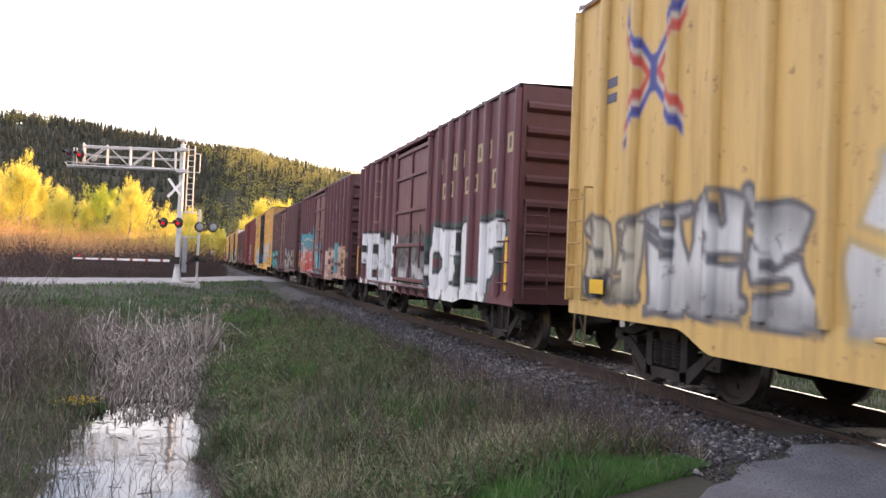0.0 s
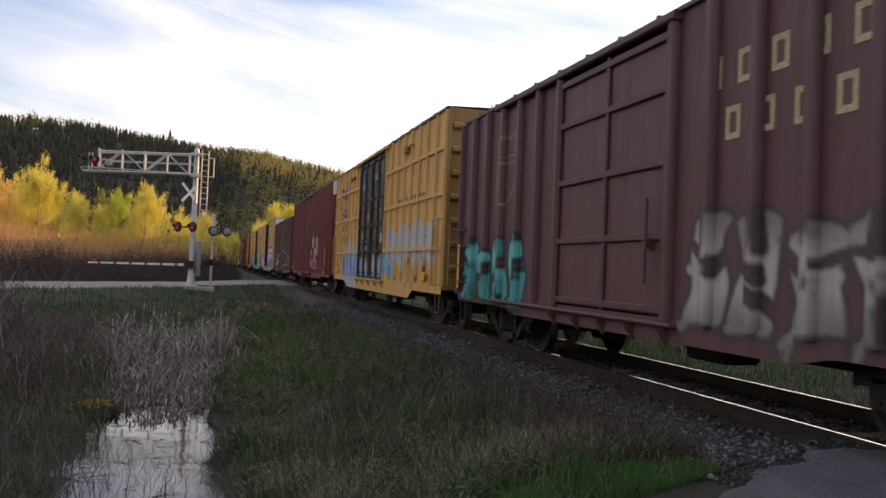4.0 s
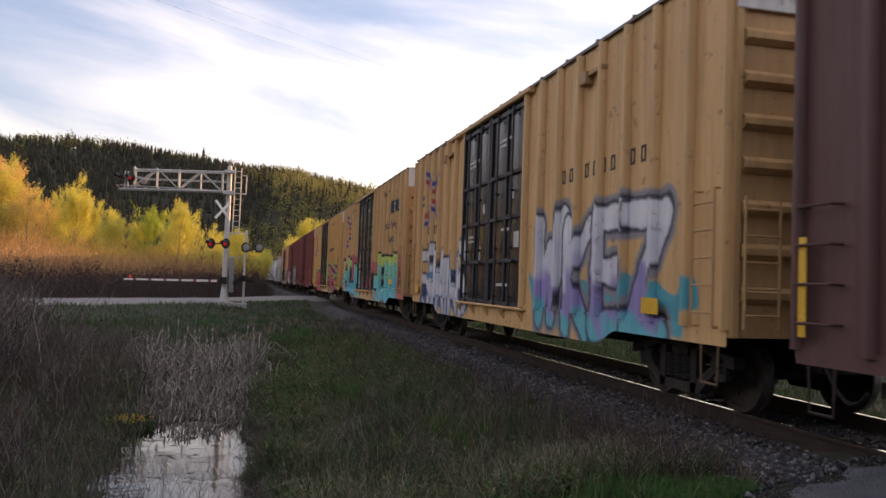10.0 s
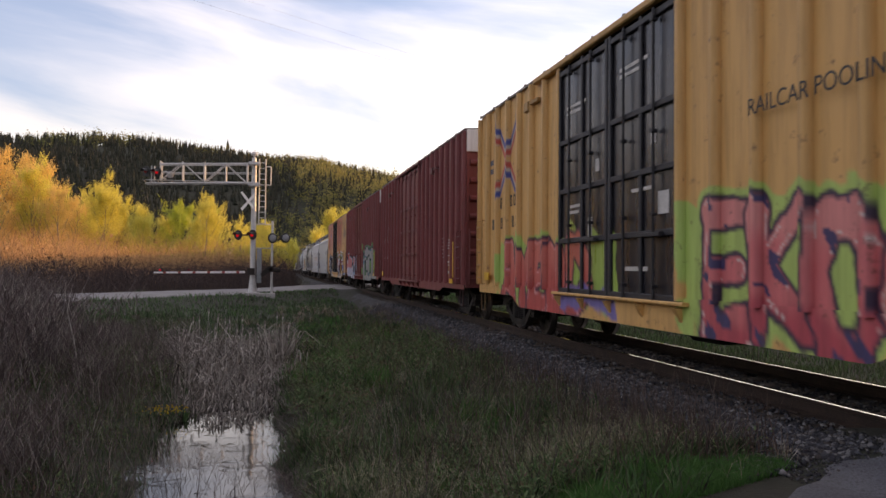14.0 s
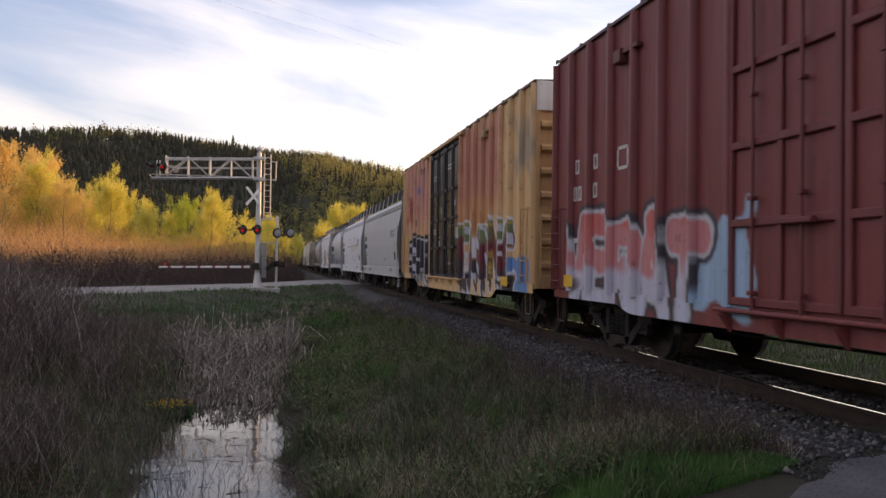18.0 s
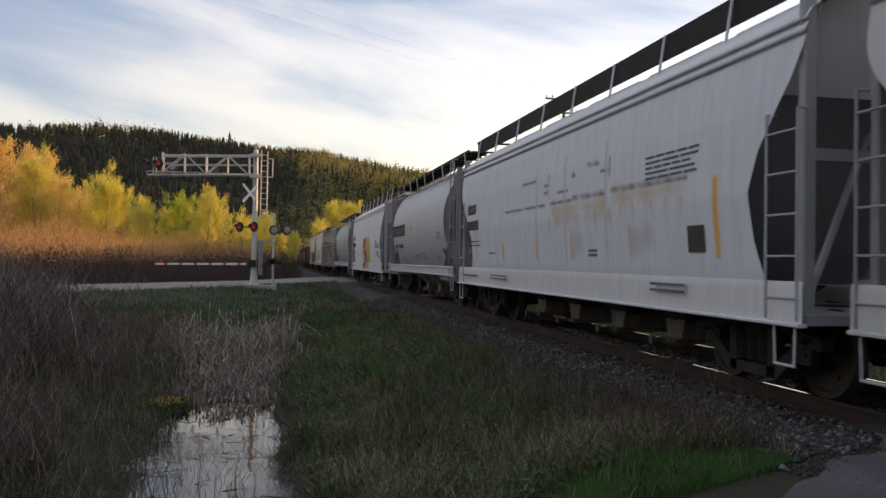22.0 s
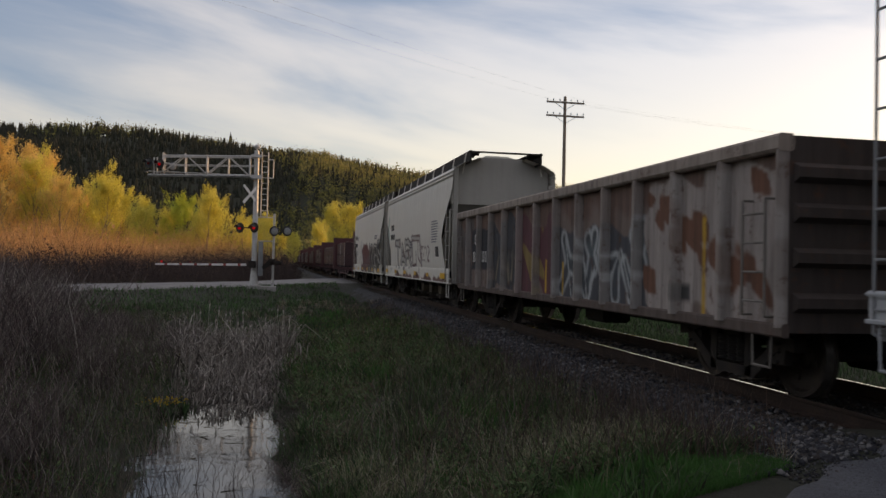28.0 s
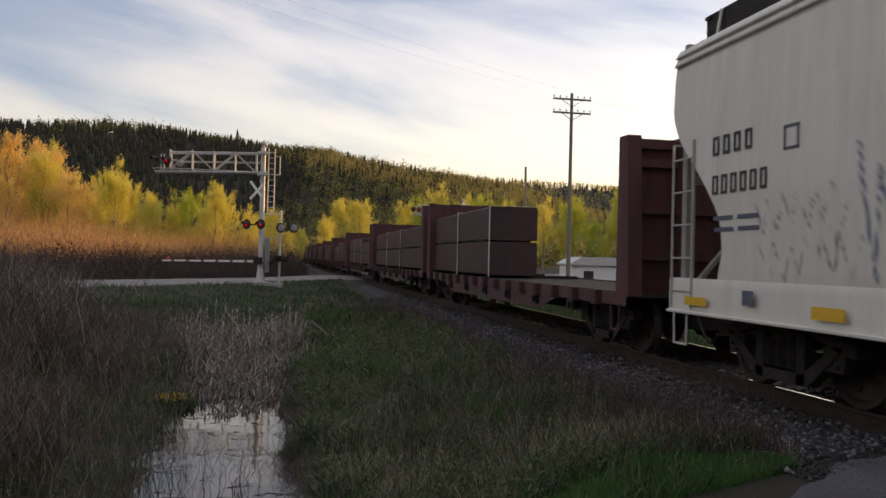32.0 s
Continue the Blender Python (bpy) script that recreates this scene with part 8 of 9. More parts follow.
def field(n, xr, yr, power, h, w, lean, keep=None, tuft=0.0):
    y = yr[0] + (yr[1] - yr[0]) * rng.random(n) ** power
    x = rng.uniform(xr[0], xr[1], n)
    if tuft:
        k = max(1, n // 25)
        cx, cy = rng.uniform(xr[0], xr[1], k), yr[0] + (yr[1] - yr[0]) * rng.random(k) ** power
        i = rng.integers(0, k, n)
        x, y = cx[i] + rng.normal(0, tuft, n), cy[i] + rng.normal(0, tuft, n)
    z = land(x, y)
    ok = off_road(x, y) & (z > WATER_Z - 0.04)
    if keep is not None:
        ok &= keep(x, y)
    x, y, z = x[ok], y[ok], z[ok]
    far = np.clip(y / 14.0, 0.8, 4.0)
    hh = rng.uniform(h[0], h[1], len(x)) * (0.75 + 0.4 * (lumps(x, y, 1.1, 4) > 0))
    return blades(x, y, z - 0.02, hh, w * far * rng.uniform(0.7, 1.3, len(x)), lean)


below = lambda x, y: ((x - ROAD_P[0]) * ROAD_N[0] + (y - ROAD_P[1]) * ROAD_N[1] > -9) & (x < 4.0)
edge = lambda x, y: (y < np.interp(x, [1.6, 1.95, 2.2, 2.8, 3.6, 4.0, 4.3], [5.2, 5.6, 6.0, 6.4, 6.5, 6.4, 5.9]) + 0.10 * np.sin(x * 4.1) + 0.06 * np.sin(x * 11)) & (x > 1.75 + 0.15 * np.sin(y * 3)) & (x < 4.3)
bank = lambda x, y: ~(edge(x, y) & (rng.random(len(x)) < 0.85)) & (x < 4.05 + 0.3 * np.sin(y * 1.3) + 0.15 * np.sin(y * 4.1))
greener = lambda x, y: bank(x, y) & (rng.random(len(x)) < 0.35 + 0.5 * (lumps(x, y, 0.6, 1.0) > -0.2))
clumpy = lambda x, y: bank(x, y) & (lumps(x, y, 2.3, 0.4) + 0.5 * lumps(x, y, 5.1, 2) > -0.15)
stuff("grass", joined([field(52000, (0.15, 4.5), (5.0, 38), 2.0, (0.05, 0.20), 0.012, 1.1, greener), field(36000, (0.2, 4.3), (5.0, 26), 1.7, (0.14, 0.44), 0.017, 1.1, clumpy, tuft=0.08), field(50000, (-8, 0.2), (4.5, 32), 1.8, (0.10, 0.34), 0.009, 1.0),
                       field(14000, (-8, 4.0), (24, 52), 1.0, (0.10, 0.26), 0.010, 0.8, below), field(20000, (8.7, 24), (4, 70), 1.2, (0.08, 0.24), 0.014, 0.6), field(30000, (8.6, 15), (8, 36), 1.2, (0.10, 0.28), 0.012, 0.7)]), GRASS, "rank green and brown bank grass", "grass")
stuff("grass", joined([field(7000, (0.3, 4.4), (5.2, 36), 1.9, (0.14, 0.45), 0.006, 1.4, bank, tuft=0.07), field(9000, (-8, 0.2), (4.6, 30), 1.7, (0.15, 0.45), 0.006, 1.3, tuft=0.12)]), GRASS_DRY, "dry straw-coloured grass tufts", "grass")
# bright new grass: by the drive, below the road, beyond the track
verge = lambda x, y: lumps(x, y, 1.4, 3) + 0.5 * lumps(x, y, 3.1, 1) > 0.15
stuff("grass", joined([field(62000, (1.5, 4.4), (4.6, 6.8), 1.0, (0.07, 0.17), 0.0065, 0.8, edge), field(2500, (-8, 4.0), (24, 52), 1.0, (0.10, 0.24), 0.012, 0.7, below), field(10000, (0.5, 3.4), (6, 24), 1.4, (0.12, 0.38), 0.014, 0.9, verge, tuft=0.12), field(5000, (0.9, 2.6), (12, 30), 1.0, (0.10, 0.26), 0.012, 0.7, verge),
                       field(9000, (8.7, 24), (4, 70), 1.2, (0.08, 0.24), 0.014, 0.6)]), GRASS_FRESH, "bright fresh green grass", "grass")
# long pale grass in clumps, on the bank by the drive
tall = lambda x, y: bank(x, y) & (np.exp(-((x - 3.0) / 0.75) ** 2 - ((y - 7.7) / 0.9) ** 2) + 0.8 * np.exp(-((x - 1.2) / 0.6) ** 2 - ((y - 8.3) / 0.8) ** 2) + 0.22 * (lumps(x, y, 1.7, 2) > 0.2) > 0.25 + 0.5 * rng.random(len(x)))
stuff("grass", joined([field(16000, (0.6, 4.2), (5.9, 10.5), 1.1, (0.26, 0.58), 0.0075, 1.5, tall, tuft=0.11), field(3000, (0.4, 3.4), (9, 22), 1.3, (0.28, 0.5), 0.008, 1.3, tall, tuft=0.12)]),
      leafy("pale_long_grass", [(0.146, 0.168, 0.0831), (0.314, 0.304, 0.19), (0.0732, 0.116, 0.0416), (0.502, 0.462, 0.356), (0.0836, 0.0788, 0.0475)], through=0.25), "long pale green and straw grass in clumps", "grass")
n = 240
x, y = rng.uniform(0.9, 4.2, n), 5.9 + 6 * rng.random(n)
ok = ~edge(x, y)
x, y = x[ok], y[ok]
stuff("dead_weeds", stems(x, y, land(x, y) - 0.02, rng.uniform(0.45, 0.95, len(x)), rng.uniform(0.004, 0.007, len(x)), 0.18, rng, 4), TWIG, "dark upright dead weed stems", "weeds")
# tall dead weed stalks on the bank
n = 2400
x, y = 4.35 - 3.9 * rng.random(n) ** 1.5, 6.2 + 26 * rng.random(n) ** 1.5
ok = off_road(x, y, 0.3) & ((x > 2.0) | (rng.random(n) < 0.35))
x, y = x[ok], y[ok]
stuff("dead_weeds", stems(x, y, land(x, y) - 0.02, rng.uniform(0.2, 0.72, len(x)), rng.uniform(0.004, 0.008, len(x)), 0.35, rng), TWIG_RED, "thin reddish dead weed stalks", "weeds")
# small broad-leaved weeds among the grass
n = 42000
x, y = rng.uniform(-6, 4.2, n), 5.4 + 22 * rng.random(n) ** 1.7
ok = off_road(x, y) & ~edge(x, y) & (land(x, y) > WATER_Z + 0.02) & (lumps(x, y, 1.9, 1.5) + 0.6 * lumps(x, y, 5.0, 4) > -0.1)
x, y = x[ok], y[ok]
n = len(x)
c = np.stack([x, y, land(x, y) + rng.uniform(0.04, 0.30, n)], 1)[:, None]
u_, w_ = rng.normal(size=(n, 1, 3)), rng.normal(size=(n, 1, 3))
q = (rng.uniform(0.010, 0.022, n) * np.clip(y / 11, 0.8, 2))[:, None, None]
u_, w_ = u_ / np.linalg.norm(u_, axis=2, keepdims=True) * q, w_ / np.linalg.norm(w_, axis=2, keepdims=True) * q * 0.6
stuff("weed_leaves", (np.concatenate([c - u_, c - w_, c + u_, c + w_], 1).reshape(-1, 3), np.arange(4 * n).reshape(n, 4)),
      leafy("weed_leaves", [(0.0483, 0.105, 0.028), (0.116, 0.179, 0.056), (0.0386, 0.063, 0.0224), (0.193, 0.179, 0.0896), (0.0773, 0.147, 0.0336), (0.126, 0.063, 0.0448)], through=0.3), "small green and brown weed leaves in the grass", "weeds")
# upright leafy herbs: a stalk with rising leaves
def herbs(x, y, h, leaf, r, per=11):
    n = len(x)
    z = land(x, y) - 0.01
    stalk = stems(x, y, z, h, np.full(n, 0.003), 0.12, r, 2)
    s_ = (np.arange(per) + 0.5) / per
    a = r.uniform(0, 6.283, (n, 1)) + 2.4 * np.arange(per)[None] + r.normal(0, 0.3, (n, per))
    ln = leaf[:, None] * (1.15 - 0.75 * s_)[None] * r.uniform(0.7, 1.3, (n, per))
    rise = 0.25 + 0.7 * s_[None] + r.normal(0, 0.25, (n, per))
    out = np.stack([np.cos(a), np.sin(a), rise], -1)
    out /= np.linalg.norm(out, axis=-1, keepdims=True)
    wide = np.stack([-np.sin(a), np.cos(a), 0 * a], -1)
    c = np.stack([x[:, None] + 0 * a, y[:, None] + 0 * a, z[:, None] + h[:, None] * s_[None]], -1)
    tip = c + out * ln[..., None]
    mid = c + out * ln[..., None] * 0.45
    v = np.stack([c, mid - wide * ln[..., None] * 0.17, tip - np.array([0, 0, 0.12]) * ln[..., None], mid + wide * ln[..., None] * 0.17], 2).reshape(-1, 3)
    f = np.arange(4 * n * per).reshape(-1, 4)
    return joined([stalk, (v, np.concatenate([f[:, [0, 1, 2]], f[:, [0, 2, 3]]]))])


HERB = leafy("herb_leaves", [(0.0567, 0.116, 0.0448), (0.132, 0.21, 0.0896), (0.0331, 0.063, 0.028), (0.198, 0.263, 0.123), (0.0756, 0.137, 0.056), (0.151, 0.0945, 0.0672), (0.0945, 0.0788, 0.056)], through=0.3)
n = 5200
x, y = rng.uniform(0.35, 4.1, n), 5.6 + 18 * rng.random(n) ** 1.6
ok = off_road(x, y) & ~edge(x, y) & (lumps(x, y, 1.3, 2.2) + 0.6 * lumps(x, y, 3.7, 1) > -0.35 + 0.5 * rng.random(n)) & (land(x, y) > WATER_Z + 0.05)
x, y = x[ok], y[ok]
stuff("leafy_herbs", herbs(x, y, rng.uniform(0.14, 0.42, len(x)), rng.uniform(0.06, 0.125, len(x)) * np.clip(y / 11, 0.9, 1.6), rng), HERB, "upright leafy green herbs on the bank", "weeds")
n = 4200
x, y = rng.uniform(-5.5, -1.3, n), 6.5 + 14 * rng.random(n)
ok = (lumps(x, y, 1.1, 0.7) > -0.3) & (land(x, y) > WATER_Z + 0.03)
x, y = x[ok], y[ok]
stuff("leafy_herbs", herbs(x, y, rng.uniform(0.15, 0.4, len(x)), rng.uniform(0.05, 0.10, len(x)), rng), HERB, "low leafy plants under the bare shrubs", "weeds")
# dark matted stems hanging over the water's edge
n = 2600
y = 8.2 + 12 * rng.random(n)
x = 0.36 + 0.13 * rng.normal(size=n) + 0.15 * np.sin(y * 1.7) + 0.012 * (y - 9)
stuff("dead_weeds", stems(x, y, np.maximum(land(x, y), WATER_Z) - 0.02, rng.uniform(0.08, 0.30, n), rng.uniform(0.002, 0.005, n), 1.6, rng, 3), TWIG, "dark matted dead stems along the water's edge", "weeds")
# thin bleached straws and brown weeds along the crest of the bank
n = 3600
x, y = 4.0 - 3.4 * rng.random(n) ** 1.3, 6.4 + 16 * rng.random(n) ** 1.5
ok = off_road(x, y) & ~edge(x, y) & (land(x, y) > WATER_Z + 0.06)
x, y = x[ok], y[ok]
stuff("dead_weeds", stems(x, y, land(x, y) - 0.02, rng.uniform(0.12, 0.5, len(x)), rng.uniform(0.0018, 0.0035, len(x)), 0.9, rng, 3), leafy("bleached_straw", [(0.40, 0.36, 0.27), (0.55, 0.50, 0.40), (0.26, 0.21, 0.15), (0.16, 0.09, 0.06)], through=0.1), "thin bleached straws in the bank grass", "weeds")
# red-brown dock stalks by the ballast
n = 420
y = 7.2 + 8 * rng.random(n) ** 1.4
x = 3.95 + 0.28 * rng.normal(size=n) - 0.02 * (y - 8)
stuff("dead_weeds", stems(x, y, land(x, y) - 0.02, rng.uniform(0.3, 0.85, n), rng.uniform(0.003, 0.006, n), 0.2, rng, 4), TWIG_RED, "upright red-brown dock stalks beside the ballast", "weeds")
# fallen sticks in the grass
for (xa, ya), (xb, yb) in (((1.22, 8.3), (1.45, 8.6)), ((0.8, 10.4), (1.05, 10.6))):
    za, zb = float(land(xa, ya)) + 0.14, float(land(xb, yb)) + 0.26
    tagged(part("fallen_stick", Build().rod((xa, ya, za), ((xa + xb) / 2, (ya + yb) / 2 + 0.04, (za + zb) / 2 + 0.03), 0.006).rod(((xa + xb) / 2, (ya + yb) / 2 + 0.04, (za + zb) / 2 + 0.03), (xb, yb, zb), 0.005, 6, 0.003), BARK, None, "pale bare stick lying in the grass"), category="stick")

# the reed bed
n = 13000
x, y = rng.uniform(-3.4, 1.0, n), 13.2 + 9.5 * rng.random(n)
mid = -0.66 - 0.035 * (y - 13)
half = 0.50 + 0.10 * (y - 13.4) + 0.16 * np.sin(y * 2.1 + 1) + 0.12 * np.sin(y * 5.3) + 0.30 * rng.normal(0, 1, n) * (rng.random(n) < 0.5)
ok = (np.abs(x - mid) < half) & (y > 13.7 + 0.45 * np.sin(x * 3.3 + 1) + 0.2 * np.sin(x * 8) - 0.3 * rng.random(n)) & (rng.random(n) < 0.45 + 0.6 * (lumps(x, y, 2.4, 3) > -0.25))
x, y = x[ok], y[ok]
z = np.maximum(land(x, y), WATER_Z - 0.1)
hh = np.clip(0.3 + 0.12 * (y - 14), 0.25, 1.1) * rng.uniform(0.6, 0.98, len(x)) * (0.85 + 0.2 * lumps(x, y, 3.1, 2))


def broken_reeds(x, y, z, h, r):
    """Dead leaves: flat ribbons that rise, snap over and hang."""
    n = len(x)
    w = r.uniform(0.007, 0.016, n)
    a, b, c = r.uniform(0, 6.283, n), r.uniform(0, 6.283, n), r.uniform(0, 6.283, n)
    side = np.stack([np.cos(a) * w, 0.4 * np.sin(a) * w, 0.25 * w * np.sin(b)], 1)
    up = np.stack([np.cos(b) * r.uniform(0.1, 0.7, n), np.sin(b) * r.uniform(0.1, 0.7, n), np.ones(n)], 1)
    over = np.stack([np.cos(c), np.sin(c), r.uniform(-0.9, 0.9, n)], 1)
    s = r.uniform(0.25, 0.9, n)[:, None]
    p0 = np.stack([x, y, z], 1)
    p1 = p0 + up * h[:, None] * s * 0.55
    p2 = p0 + up * h[:, None] * s
    p3 = p2 + over * (h * r.uniform(0.15, 0.5, n))[:, None]
    p3[:, 2] = np.maximum(p3[:, 2], z + 0.03)
    v = np.stack([p0 - side, p0 + side, p1 - side, p1 + side, p2 - side, p2 + side, p3 - side * 0.3, p3 + side * 0.3], 1).reshape(-1, 3)
    f = np.array([(0, 1, 3, 2), (2, 3, 5, 4), (4, 5, 7, 6)])
    return v, (f[None] + 8 * np.arange(n)[:, None, None]).reshape(-1, 4)


stuff("reed_bed", broken_reeds(x, y, z, hh * 1.15, rng), REED, "dense tangled bed of dead pale cattail reeds", "reeds")
for k in range(18):
    i = int(rng.integers(0, len(x)))
    px, py = x[i], 19.0 + 3.0 * rng.random()
    pz, h = float(land(px, py)), 1.05 + 0.35 * rng.random()
    q = (px + rng.normal(0, 0.06), py + rng.normal(0, 0.06), pz + h)
    st = root("cattail", "dead cattail with a fluffy pale head", "cattail", "cattails in the reed bed")
    part("stalk", Build().rod((px, py, pz), q, 0.0045, 5), REED, st)
    d = Vector(q) - Vector((px, py, pz))
    d.normalize()
    part("seed_head", Build().rod(Vector(q) - d * 0.02, Vector(q) + d * 0.06, 0.008, 6, 0.022).rod(Vector(q) + d * 0.06, Vector(q) + d * 0.16, 0.022, 6, 0.012), REED, st)

# twigs and old stems lying in the water, some drifted together in low mats
n = 75
y = np.where(rng.random(n) < 0.65, rng.choice([8.9, 10.0, 10.9, 12.1, 13.0], n) + rng.normal(0, 0.16, n), 7.5 + 6.5 * rng.random(n))
x = rng.uniform(-1.9, 0.45, n)
ang, ln = rng.normal(0, 0.35, n), rng.uniform(0.08, 0.4, n)
tw = Build()
for k in range(n):
    dx, dy = math.cos(ang[k]) * ln[k] / 2, math.sin(ang[k]) * ln[k] / 2
    tw.rod((x[k] - dx, y[k] - dy, WATER_Z + 0.002), (x[k] + dx, y[k] + dy, WATER_Z + rng.uniform(0.0, 0.04)), rng.uniform(0.002, 0.006), 5, 0.002)
tagged(part("floating_twigs", tw, SOIL, None, "dark wet twigs floating in the ditch"), category="twigs", kind="stuff")

# marsh marigolds
mar = root("marsh_marigold", "clump of yellow marsh marigolds by the water", "flowers", m=pose(-1.72, 14.1, float(land(-1.72, 14.1))) @ Matrix.Scale(0.75, 4))
r2 = hashed(5)
v, f = blades(r2.normal(0, 0.25, 500), r2.normal(0, 0.18, 500), np.zeros(500), r2.uniform(0.1, 0.32, 500), np.full(500, 0.05), 0.8, r2)
part("leaves", fast_mesh("leaves", v, f), GRASS, mar)
v, f = stones(90, r2.normal(0, 0.24, 90), r2.normal(0, 0.16, 90), r2.uniform(0.22, 0.36, 90), 0.016, 0.030)
part("blossoms", fast_mesh("blossoms", v, f), MARIGOLD, mar)


def clumps(x, y, z, h, r, m=44, size=0.055):
    """Crowns of small loose leaf or twig clumps."""
    n = len(x)
    c = np.stack([x, y, z + h * 0.6], 1)[:, None] + r.normal(0, 1, (n, m, 3)) * (np.array([0.2, 0.2, 0.24]) * h[:, None])[:, None]
    u = r.normal(size=(n, m, 3)) * (size * h)[:, None, None]
    w = r.normal(size=(n, m, 3)) * (size * h)[:, None, None]
    v = np.stack([c - u, c - w, c + u, c + w], 2).reshape(-1, 3)
    return v, np.arange(4 * n * m).reshape(-1, 4)


# bare shrubs, five kinds of growth
def shrub_mesh(seed, n, h, spread, dense):
    r = hashed(seed)
    x, y = r.normal(0, spread * 0.4, n), r.normal(0, spread * 0.4, n)
    hs = r.uniform(0.55, 1.0, n) * h
    parts = [stems(x, y, np.full(n, -0.05), hs, r.uniform(0.006, 0.012, n), 0.4, r, 4, 0.06)]
    m = n * dense
    i = r.integers(0, n, m)
    s = r.uniform(0.3, 0.85, m)
    parts.append(stems(x[i] * (1 + 0.5 * s) + r.normal(0, 0.10, m) * h, y[i] * (1 + 0.5 * s) + r.normal(0, 0.10, m) * h, hs[i] * s, hs[i] * r.uniform(0.15, 0.45, m), np.full(m, 0.0042), 0.9, r, 3, 0.09))
    return [fast_mesh(nm, *vf) for nm, vf in zip(("branching", "crown"), parts)]


def shrub(meshes, label, m):
    ob = root("bare_shrub", label, "shrub", "bare shrubs on the bank", m=m)
    for me in meshes:
        tagged(part(me.name.split(".")[0], me, TWIG, ob), kind="stuff")
    return ob


SHRUBS = [shrub_mesh(300 + k, 26 + 5 * k, 1.0, 0.55 + 0.07 * k, 9) for k in range(5)]
r3 = hashed(77)
spots = []
while len(spots) < 105:
    y = 6.4 + 26 * r3.random() ** 1.25
    x = r3.uniform(-1.9 - 0.30 * y, -1.9) - 0.06 * max(0, y - 14)
    if y < 13 and x > -2.3 - 0.5 * r3.random():
        continue
    spots.append((x, y))
for x, y in spots:
    h = (0.55 + 0.5 * r3.random()) * np.interp(-x, [1.9, 3.0, 5.0, 9.0], [0.9, 1.25, 1.9, 2.3]) * np.interp(y, [6, 12, 30], [0.75, 1.0, 1.05])
    if x / y > -0.25:
        h = min(h, max(0.3, 1.4 - 0.055 * y - float(land(x, y))))
    shrub(SHRUBS[int(r3.integers(5))], "leafless dark brown shrub on the wet bank", pose(x, y, float(land(x, y)), 0, 0, r3.uniform(0, 360)) @ Matrix.Diagonal((h * 1.0, h * 1.0, h, 1)))
SPARSE = [shrub_mesh(320 + k, 6 + k, 1.0, 0.7, 7) for k in range(3)]
for x, y, h in ((-1.4, 6.2, 0.95), (-1.7, 7.4, 0.9), (-1.25, 5.9, 0.8), (-1.9, 8.3, 1.0), (-1.55, 6.9, 0.8), (-1.35, 9.6, 0.8), (-1.15, 8.3, 0.75), (-0.55, 8.7, 0.85), (-1.75, 10.4, 0.8), (-1.5, 11.6, 0.75), (-1.9, 9.4, 0.9), (-2.2, 10.9, 0.9), (-2.1, 12.3, 0.9), (-1.62, 12.7, 0.6), (-2.5, 9.9, 1.0), (-2.6, 11.6, 1.0), (-2.4, 8.6, 1.1), (-0.85, 9.0, 0.6), (-0.2, 9.3, 0.5), (-1.0, 10.1, 0.55), (-1.3, 8.9, 0.7), (-0.3, 8.0, 0.7)):
    shrub(SPARSE[int(r3.integers(3))], "few thin bare stems at the water's edge", pose(x, y, max(float(land(x, y)), WATER_Z - 0.06), 0, 0, r3.uniform(0, 360)) @ Matrix.Diagonal((h * 0.8, h * 0.8, h, 1)))

# the thicket across the road: bare willow scrub, shaded near and sunlit far by colour
n = 44000
x, y = rng.uniform(-75, 4, n), rng.uniform(46, 104, n)
e = (x - ROAD_P[0]) * ROAD_N[0] + (y - ROAD_P[1]) * ROAD_N[1]
ok = (e > ROAD_W + 2.5) & (x < 3.0 - 0.01 * y) & (x > -0.62 * y)
x, y, e = x[ok], y[ok], e[ok]
hh = rng.uniform(1.4, 3.0, len(x)) * np.interp(e, [10, 20, 28, 40], [0.6, 1.15, 1.6, 2.0]) * (0.85 + 0.25 * lumps(x, y, 0.35))
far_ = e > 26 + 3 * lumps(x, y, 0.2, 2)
for keep, mt, lb in ((~far_, SHADED_THICKET, "dense bare willow thicket, coloured dark as in shade"), (far_, SUNLIT_THICKET, "tall willow thicket, coloured orange-gold as in sunlight")):
    xk, yk, hk = x[keep], y[keep], hh[keep] * (1.0 if mt is SHADED_THICKET else 1.12)
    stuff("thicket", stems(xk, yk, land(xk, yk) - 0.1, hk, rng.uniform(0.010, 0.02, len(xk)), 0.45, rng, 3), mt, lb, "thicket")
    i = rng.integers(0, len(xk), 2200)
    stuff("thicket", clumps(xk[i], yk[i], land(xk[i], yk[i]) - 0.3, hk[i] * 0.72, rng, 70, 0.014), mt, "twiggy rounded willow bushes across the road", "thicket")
n = 9000
x, y = rng.uniform(-34, -3, n), rng.uniform(8, 44, n)
e = (x - ROAD_P[0]) * ROAD_N[0] + (y - ROAD_P[1]) * ROAD_N[1]
ok = (e < -1.0) & (x < -0.26 * y - 0.5)
x, y = x[ok], y[ok]
stuff("thicket", stems(x, y, land(x, y) - 0.1, rng.uniform(0.9, 2.3, len(x)), rng.uniform(0.008, 0.02, len(x)), 0.3, rng), TWIG, "dark bare scrub on the low ground", "thicket")


